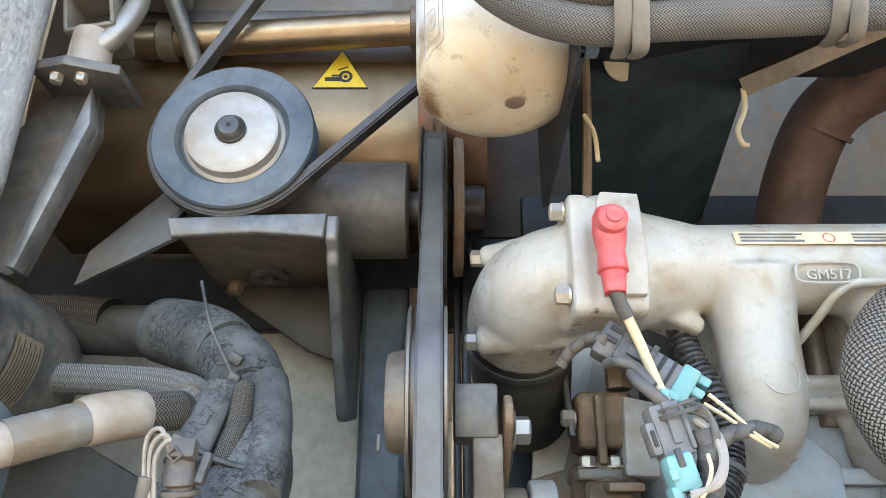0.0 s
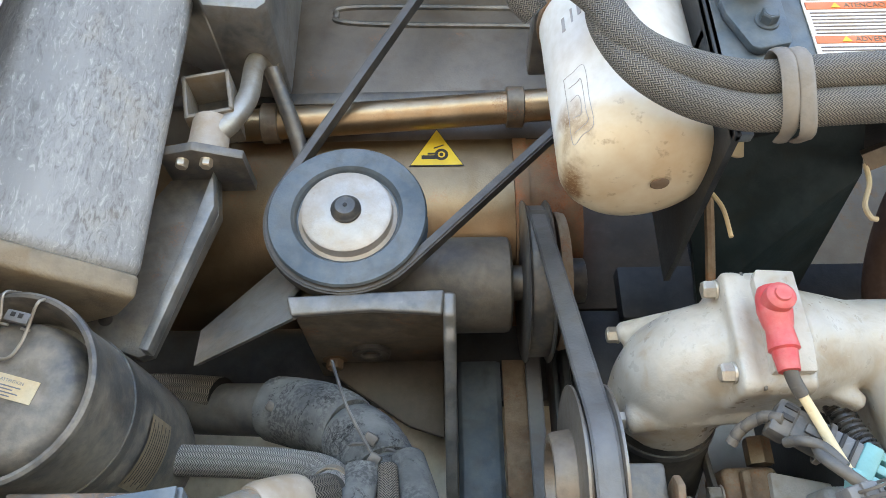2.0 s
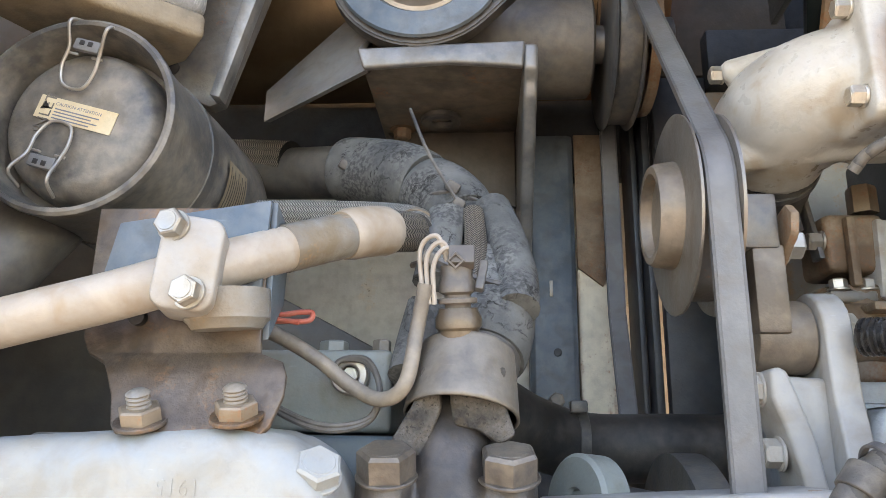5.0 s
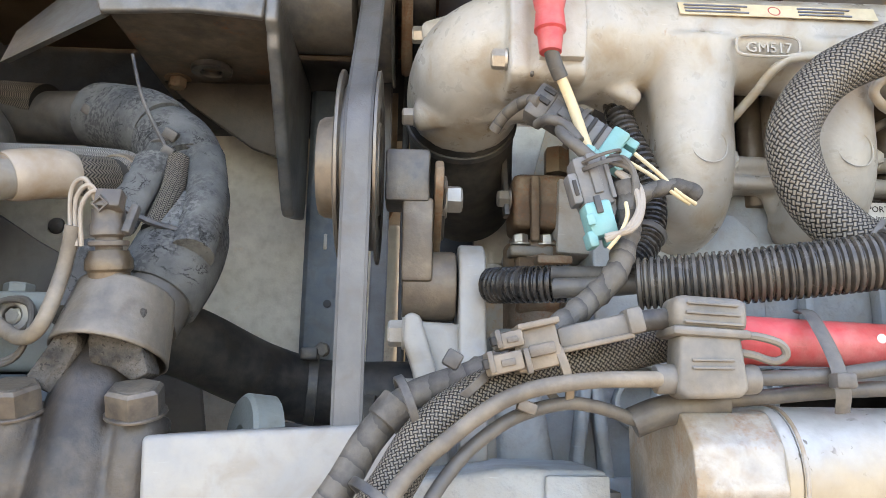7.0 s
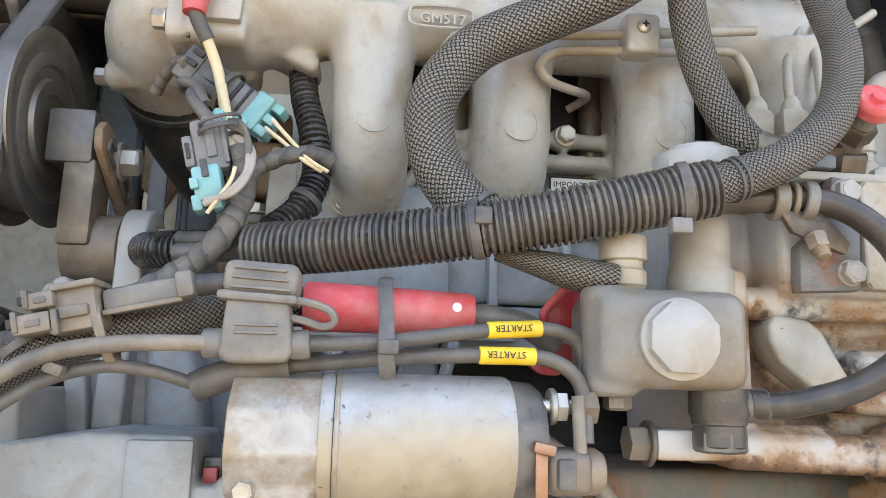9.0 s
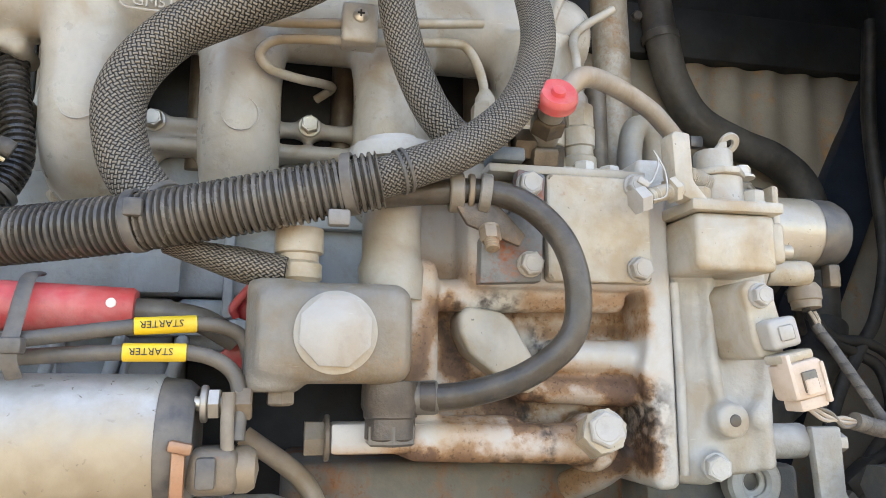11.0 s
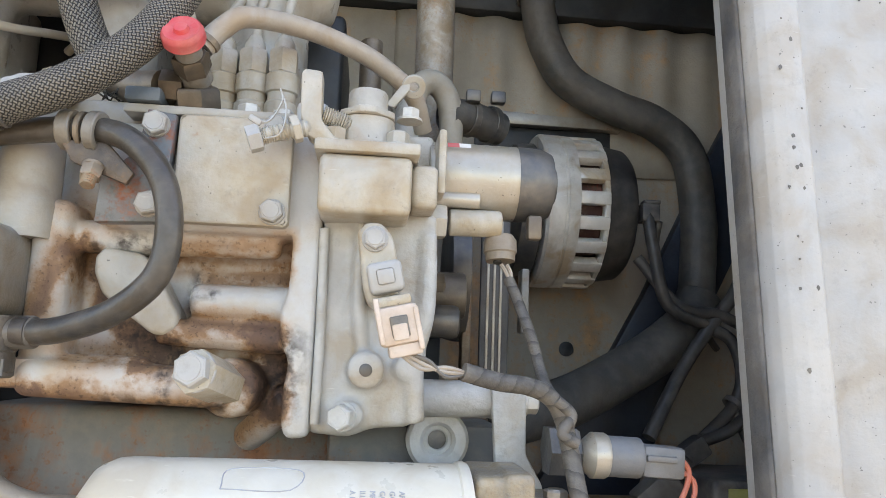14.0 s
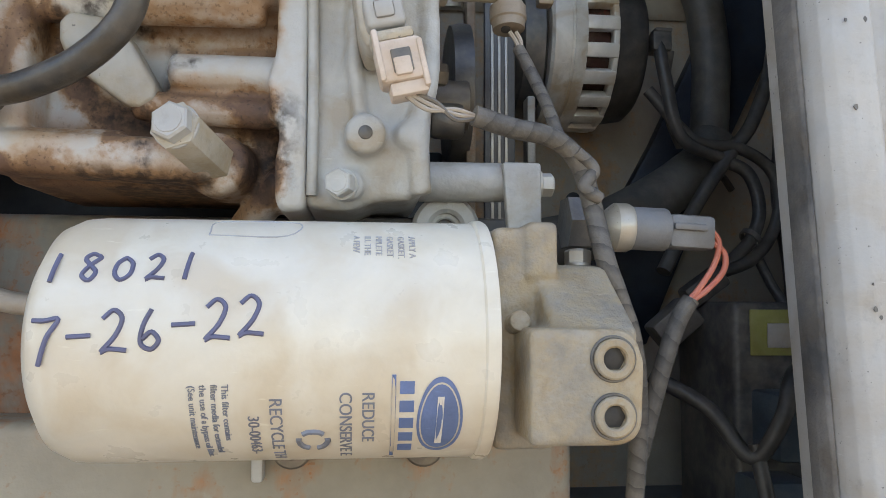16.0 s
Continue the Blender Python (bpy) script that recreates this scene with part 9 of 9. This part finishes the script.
# hoses and cables at the right end
rhz = thing("coolant_hose_upper", (0.95, 0.85, 1.5), "large black coolant hose snaking past the alternator", "hose")
part("hose", tube([(0.850, 0.845, 2.12), (0.853, 0.84, 2.02), (0.857, 0.832, 1.965), (0.867, 0.83, 1.917), (0.897, 0.83, 1.869), (0.955, 0.83, 1.840), (1.008, 0.83, 1.822), (1.048, 0.828, 1.784), (1.060, 0.826, 1.711), (1.059, 0.825, 1.661), (1.052, 0.82, 1.590)], 0.0215, 26), "dustyhose", rhz)
part("clamp", ring((0.8545, 0.836, 1.985), (0.06, -0.1, -1), 0.0217, 0.0242, 0.012), "darksteel", rhz)
rhl = thing("coolant_hose_lower", (0.95, 0.77, 1.46), "black lower coolant hose with wire spring clamp", "hose")
part("hose", tube([(1.056, 0.82, 1.605), (1.042, 0.81, 1.578), (1.012, 0.79, 1.556), (0.978, 0.775, 1.534), (0.930, 0.76, 1.508), (0.872, 0.73, 1.483), (0.80, 0.69, 1.465)], 0.0265, 26), "dustyhose", rhl)
part("spring_clamp", tube([(1.012, 0.80, 1.574), (1.024, 0.788, 1.570), (1.048, 0.786, 1.560), (1.066, 0.795, 1.545)], 0.004, 8), "darksteel", rhl)
cbl = thing("rear_cables", (1.05, 0.80, 1.35), "black looping cables beside the right side wall", "cable")
for p, r in (
    ([(0.966, 0.748, 1.690), (0.970, 0.742, 1.650), (0.985, 0.742, 1.590), (1.030, 0.745, 1.568), (1.056, 0.74, 1.552), (1.064, 0.735, 1.515), (1.050, 0.73, 1.482), (1.015, 0.72, 1.452), (0.985, 0.70, 1.430)], 0.0068),
    ([(0.955, 0.752, 1.640), (1.000, 0.745, 1.588), (1.045, 0.742, 1.580), (1.078, 0.74, 1.560), (1.086, 0.735, 1.528), (1.074, 0.73, 1.490), (1.045, 0.72, 1.462), (1.005, 0.71, 1.448)], 0.0062),
    ([(1.150, 0.80, 2.02), (1.125, 0.79, 1.86), (1.100, 0.76, 1.70), (1.070, 0.75, 1.615), (1.040, 0.745, 1.575), (1.000, 0.74, 1.520), (0.955, 0.72, 1.450)], 0.0075),
    ([(1.165, 0.82, 2.02), (1.140, 0.81, 1.88), (1.118, 0.78, 1.72), (1.105, 0.76, 1.60), (1.095, 0.75, 1.53), (1.100, 0.74, 1.45), (1.09, 0.72, 1.36)], 0.0085),
    ([(1.050, 0.73, 1.482), (1.065, 0.72, 1.440), (1.075, 0.69, 1.39), (1.07, 0.66, 1.30)], 0.005),
    ([(0.90, 0.62, 1.36), (0.94, 0.60, 1.335), (0.965, 0.58, 1.30), (0.985, 0.57, 1.33), (1.00, 0.58, 1.36), (1.04, 0.62, 1.375)], 0.0065),
    ([(0.968, 0.58, 1.31), (0.972, 0.57, 1.26), (0.96, 0.56, 1.22)], 0.006),
):
    part("cable", tube(p, r, 12), "blackhose", cbl)
part("plug", obox((0.990, 0.708, 1.435), (0.044, 0.022, 0.022), (0, -35, 0), 0.004), "blackhose", cbl)
part("socket", obox((0.956, 0.70, 1.400), (0.045, 0.028, 0.030), (0, -40, 0), 0.004), "plastic", cbl)
part("tie", ring((1.052, 0.735, 1.483), (0.7, 0.1, 0.7), 0.010, 0.012, 0.006), "plastic", cbl)

# pressure switch
ps = thing("pressure_switch", (0.83, 0.445, 1.44), "silver pressure switch with grey plug and red leads", "switch")
part("hex", prism((0.781, 0.447, 1.4655), X, 0.0165, 0.020), "darksteel", ps)
part("crimp", lathe((0.803, 0.446, 1.4635), (1, 0, -0.03), [(0, 0), (0, 0.008), (0.004, 0.012), (0.007, 0.0145), (0.015, 0.0145), (0.017, 0.0135), (0.017, 0)], 28), "silverpaint", ps)
part("body", rod((0.8195, 0.446, 1.463), (0.842, 0.446, 1.4622), 0.0128, 0.001, 26), "greyplug", ps)
part("plug", obox((0.8555, 0.445, 1.4605), (0.028, 0.018, 0.020), (0, 3, 0), 0.003), "greyplug", ps)
part("plug_rib", obox((0.853, 0.4345, 1.463), (0.020, 0.003, 0.004), (0, 3, 0), 0.001), "greyplug", ps)
for k in range(2):
    part("red_lead", tube([(0.868, 0.443, 1.4635 - 0.008 * k), (0.8735 + 0.003 * k, 0.442, 1.455 - 0.006 * k), (0.8695 + 0.0055 * k, 0.440, 1.442 - 0.004 * k), (0.860 + 0.004 * k, 0.438, 1.429 - 0.002 * k), (0.850, 0.437, 1.418)], 0.0018, 8), "redlead", ps, "faded red lead")
part("sleeve", tube([(0.853, 0.437, 1.421), (0.845, 0.437, 1.408), (0.836, 0.44, 1.38), (0.826, 0.45, 1.33)], 0.0052, 12), "taped", ps)

# battery-side control box
bx = thing("control_box", (1.07, 0.75, 1.21), "dark control box with an olive label", "box")
part("case", box(0.985, 1.17, 0.642, 0.76, 1.21, 1.421, 0.006, 3), "plastic", bx, "dark plastic case")
part("label_olive", box(0.999, 1.075, 0.6395, 0.6415, 1.374, 1.414, 0.001), "green", bx)
part("label_grey", box(1.014, 1.058, 0.6375, 0.6392, 1.381, 1.402, 0.0005), "alu", bx)
bx2 = thing("connector_stack", (1.02, 0.62, 1.22), "small dark blue connectors below the control box", "connector")
part("plug", box(1.00, 1.035, 0.60, 0.65, 1.29, 1.345, 0.004), "bluesheet", bx2)
part("plug", box(0.985, 1.03, 0.60, 0.65, 1.22, 1.275, 0.004), "bluesheet", bx2)

# oil filter and filter head
of = thing("oil_filter", (0.61, 0.411, 1.34), "white spin-on oil filter lying on its side with marker writing", "oil filter")
FC = Vector((0.0, 0.4115, 1.400))
R0 = 0.0600
part("can", lathe(FC + X * 0.512, X, [(0, 0), (0.0005, 0.030), (0.004, 0.046), (0.010, 0.0555), (0.018, 0.0592), (0.026, R0), (0.2065, R0), (0.2075, 0.0612), (0.2115, 0.0615), (0.2135, 0.0605), (0.2145, 0.056), (0.2145, 0)], 72), "filter", of)


def wrapped(b, r):
    """Bend flat lettering (x along, y up, z out) round the lying can; the angle 0 faces the front."""
    for v in b.verts:
        a = v.co.y / r
        rr = r + v.co.z
        v.co = Vector((v.co.x, FC.y - rr * math.cos(a), FC.z + rr * math.sin(a)))
    return b


def flat_words(text, size, x, y, turn=0.0, shear=0.0, squeeze=1.0):
    cu = bpy.data.curves.new("text", "FONT")
    cu.body, cu.size, cu.extrude, cu.shear = text, size, 0.0002, shear
    ob = bpy.data.objects.new("text", cu)
    me = bpy.data.meshes.new_from_object(ob)
    b = bmesh.new()
    b.from_mesh(me)
    bpy.data.objects.remove(ob)
    bpy.data.meshes.remove(me)
    bmesh.ops.subdivide_edges(b, edges=[e for e in b.edges if e.calc_length() > 0.004], cuts=2)
    bmesh.ops.scale(b, verts=b.verts[:], vec=(squeeze, 1, 1))
    bmesh.ops.rotate(b, verts=b.verts[:], matrix=Matrix.Rotation(radians(turn), 3, "Z"))
    bmesh.ops.translate(b, verts=b.verts[:], vec=(x, y, 0.0002))
    return b


def stroke(pts, w=0.0011):
    """A pen stroke on the flat, later bent round the can."""
    return tube([(x, y, 0.0) for x, y in pts], w, 6, 5)


# handwritten marks, drawn as pen strokes in a 1 x 1.6 cell
GLYPH = {
    "1": [[(0.5, 1.6), (0.42, 0.8), (0.35, 0.0)]],
    "8": [[(0.85, 1.45), (0.5, 1.6), (0.2, 1.3), (0.5, 0.9), (0.8, 0.5), (0.55, 0.05), (0.2, 0.35), (0.5, 0.9), (0.85, 1.3), (0.85, 1.45)]],
    "0": [[(0.5, 1.3), (0.2, 0.95), (0.15, 0.4), (0.45, 0.05), (0.85, 0.35), (0.9, 0.95), (0.6, 1.3), (0.45, 1.25)]],
    "2": [[(0.1, 1.2), (0.45, 1.5), (0.75, 1.2), (0.55, 0.6), (0.1, 0.05), (0.35, 0.15), (0.95, 0.1)]],
    "7": [[(0.1, 1.4), (0.5, 1.4), (0.95, 1.45), (0.6, 0.8), (0.35, -0.15)]],
    "6": [[(0.55, 1.4), (0.3, 0.8), (0.25, 0.2), (0.6, 0.0), (0.85, 0.3), (0.6, 0.6), (0.3, 0.35)]],
    "-": [[(0.1, 0.7), (0.9, 0.75)]],
}


def handwriting(text, x, y, s, adv, slope=0.0):
    b = bmesh.new()
    for i, ch in enumerate(text):
        for st_ in GLYPH[ch]:
            merge(b, stroke([(x + i * adv + px_ * s, y + i * adv * slope + py_ * s) for px_, py_ in st_]))
    return b


HAND = [("18021", 0.5265, 0.0275, 0.0092, 0.0140, 0.03), ("7-26-22", 0.5245, -0.0070, 0.0122, 0.0142, 0.12)]
for text, x, y, s, adv, sl in HAND:
    part("marker_writing", wrapped(handwriting(text, x, y, s, adv, sl), R0), "ink", of, "blue marker handwriting")
# turned print runs down the can
for text, size, x, y in (("REDUCE", 0.0080, 0.6640, -0.0214), ("CONSERVE E", 0.0080, 0.6540, -0.0214), ("RECYCLE TH", 0.0080, 0.6235, -0.0241), ("30-00463-", 0.0070, 0.6140, -0.0332), ("This filter contains", 0.0042, 0.6035, -0.0173), ("filter media for extended", 0.0042, 0.5988, -0.0174), ("the use of a bypass oil filter.", 0.0042, 0.5941, -0.0176), ("(See unit maintenance", 0.0042, 0.5894, -0.0178)):
    part("print", wrapped(flat_words(text, size, x, y, -90, 0.0), R0), "print", of)
for k, tx in enumerate(("APPLY A", "GASKET.", "GASKET", "MPLETE", "ILL THE", "A FEW")):
    part("print", wrapped(flat_words(tx, 0.0044, 0.6850 - 0.0052 * k, 0.0585, -90), R0), "faintprint", of)
b = bmesh.new()
for k in range(5):
    c = box(0.6805, 0.6870, -0.0225 - 0.0095 * k, -0.0165 - 0.0095 * k, 0, 0.0004, 0)
    bmesh.ops.subdivide_edges(c, edges=c.edges[:], cuts=2)
    merge(b, c)
part("brand_bars", wrapped(b, R0), "blueprint", of, "plain blue shapes where a name stands")
b = box(0.6770, 0.6788, -0.068, -0.0134, 0, 0.0004, 0)
bmesh.ops.subdivide_edges(b, edges=b.edges[:], cuts=6)
part("blue_rule", wrapped(b, R0), "blueprint", of, "blue printed rule")
b = bmesh.new()
for a in range(48):
    t0, t1 = math.tau * a / 48, math.tau * (a + 1) / 48
    vs = [b.verts.new((0.6990 + 0.0100 * math.cos(t) * k, -0.0380 + 0.0225 * math.sin(t) * k, 0.0003)) for t, k in ((t0, 0.93), (t1, 0.93), (t1, 1.05), (t0, 1.05))]
    b.faces.new(vs)
part("oval_rim", wrapped(b, R0), "blueprint", of)
b = bmesh.new()
for k in range(12):
    row = []
    for a in range(33):
        t = math.tau * a / 32
        row.append(b.verts.new((0.6990 + 0.0086 * math.cos(t) * k / 11, -0.0380 + 0.0200 * math.sin(t) * k / 11, 0.00022)))
    if k:
        for a in range(32):
            b.faces.new((prev[a], prev[a + 1], row[a + 1], row[a]))
    prev = row
part("oval_badge", wrapped(b, R0), "blueprint", of, "plain blue oval emblem")
b = box(0.6975, 0.7005, -0.053, -0.024, 0.0004, 0.0007, 0)
bmesh.ops.subdivide_edges(b, edges=b.edges[:], cuts=4)
part("oval_bar", wrapped(b, R0), "paper", of)
b = bmesh.new()
for k in range(3):
    a = radians(90 + 120 * k)
    merge(b, stroke([(0.6420 + 0.0066 * math.cos(a + w), -0.0500 + 0.0066 * math.sin(a + w)) for w in (-0.75, -0.3, 0.3, 0.75)], 0.0014))
part("recycling_mark", wrapped(b, R0), "print", of)
b = bmesh.new()
for x0, x1, y0, y1 in ((0.592, 0.628, 0.058, 0.076),):
    merge(b, stroke([(x0, y0), (x1, y0), (x1 + 0.003, y1), (x0 + 0.003, y1), (x0, y0)], 0.0004))
part("outline_print", wrapped(b, R0), "faintprint", of)

fhd = thing("filter_manifold", (0.77, 0.40, 1.34), "grey cast oil filter mount with two ports", "filter mount")
b = box(0.7275, 0.7595, 0.386, 0.46, 1.346, 1.4565, 0.004, 3)
plate([(0.738, 1.3545), (0.779, 1.3545), (0.786, 1.357), (0.7895, 1.363), (0.7908, 1.392), (0.7875, 1.402), (0.781, 1.407), (0.738, 1.407)], "y", 0.348, 0.45, 0.003, 2, b)
plate([(0.352, 1.400), (0.352, 1.406), (0.398, 1.4375), (0.452, 1.4385), (0.452, 1.400)], "x", 0.750, 0.7895, 0.003, 2, b)
box(0.758, 0.7905, 0.402, 0.47, 1.40, 1.4385, 0.003, 3, b)
box(0.744, 0.7605, 0.383, 0.44, 1.43, 1.459, 0.003, 3, b)
cast(part("casting", b, "filterhead", fhd), 0.0018, 2)
for z in (1.3935, 1.3680):
    part("port_ring", ring((0.7755, 0.3495, z), -Y, 0.0052, 0.0092, 0.005), "filterhead", fhd)
    part("port_seat", ring((0.7755, 0.3495, z), -Y, 0.0092, 0.0106, 0.0025), "darksteel", fhd)
    # Solid black face paints the shade of a hollow that isn't cut.
    part("port_hex", prism((0.7755, 0.3495, z), -Y, 0.0055, 0.0018), "black", fhd, "black face standing in for the shade of a hollow socket")
part("bolt", bolt((0.7785, 0.412, 1.4385), Z, 0.0125, 0.007), "steel", fhd)
part("nub", rod((0.7385, 0.390, 1.407), (0.7385, 0.372, 1.410), 0.005, 0.001), "filterhead", fhd)
lw = thing("lower_casting", (0.68, 0.47, 1.22), "beige lower engine casting with socket bolts", "casting")
part("wall", box(0.33, 0.80, 0.50, 0.56, 1.21, 1.345, 0.008, 3), "lowercast", lw)
for x in (0.622, 0.702):
    part("socket_bolt", ring((x, 0.500, 1.330), -Y, 0.0055, 0.0125, 0.014), "brown", lw)
part("nub", box(0.598, 0.605, 0.486, 0.50, 1.31, 1.346, 0.002), "cover", lw)
pt = solo("oil_pipe", tube([(0.36, 0.52, 1.50), (0.40, 0.515, 1.47), (0.42, 0.505, 1.432), (0.45, 0.50, 1.418), (0.49, 0.50, 1.415), (0.515, 0.50, 1.405), (0.53, 0.505, 1.39)], 0.0068, 16), "pipewhite", "pale grey oil pipe along the block", "pipe")
ep = thing("elbow_pipe", (0.73, 0.62, 1.70), "dusty grey bent pipe with dark hose clamps", "pipe")
part("bend", tube([(0.688, 0.60, 1.700), (0.690, 0.61, 1.735), (0.700, 0.62, 1.768), (0.716, 0.63, 1.776), (0.730, 0.64, 1.760), (0.734, 0.65, 1.725), (0.736, 0.66, 1.68)], 0.0115, 18), "neck", ep)
part("stub", tube([(0.728, 0.645, 1.752), (0.752, 0.66, 1.755), (0.785, 0.68, 1.752)], 0.0165, 18), "dustyhose", ep, "short dark hose")
for x in (0.748, 0.772):
    part("clamp", ring((x, 0.657 + (x - 0.748) * 0.7, 1.7545), (1, 0.6, 0), 0.0165, 0.0188, 0.007), "darksteel", ep)
    part("clamp_screw", box(x - 0.002, x + 0.012, 0.636, 0.646, 1.764, 1.776, 0.002), "darksteel", ep)
solo("vertical_pipe", tube([(0.705, 0.72, 1.62), (0.716, 0.71, 1.74), (0.719, 0.70, 1.83), (0.717, 0.70, 1.98)], 0.020, 20), "nosecast", "tan dusty vertical pipe behind the pump", "pipe")
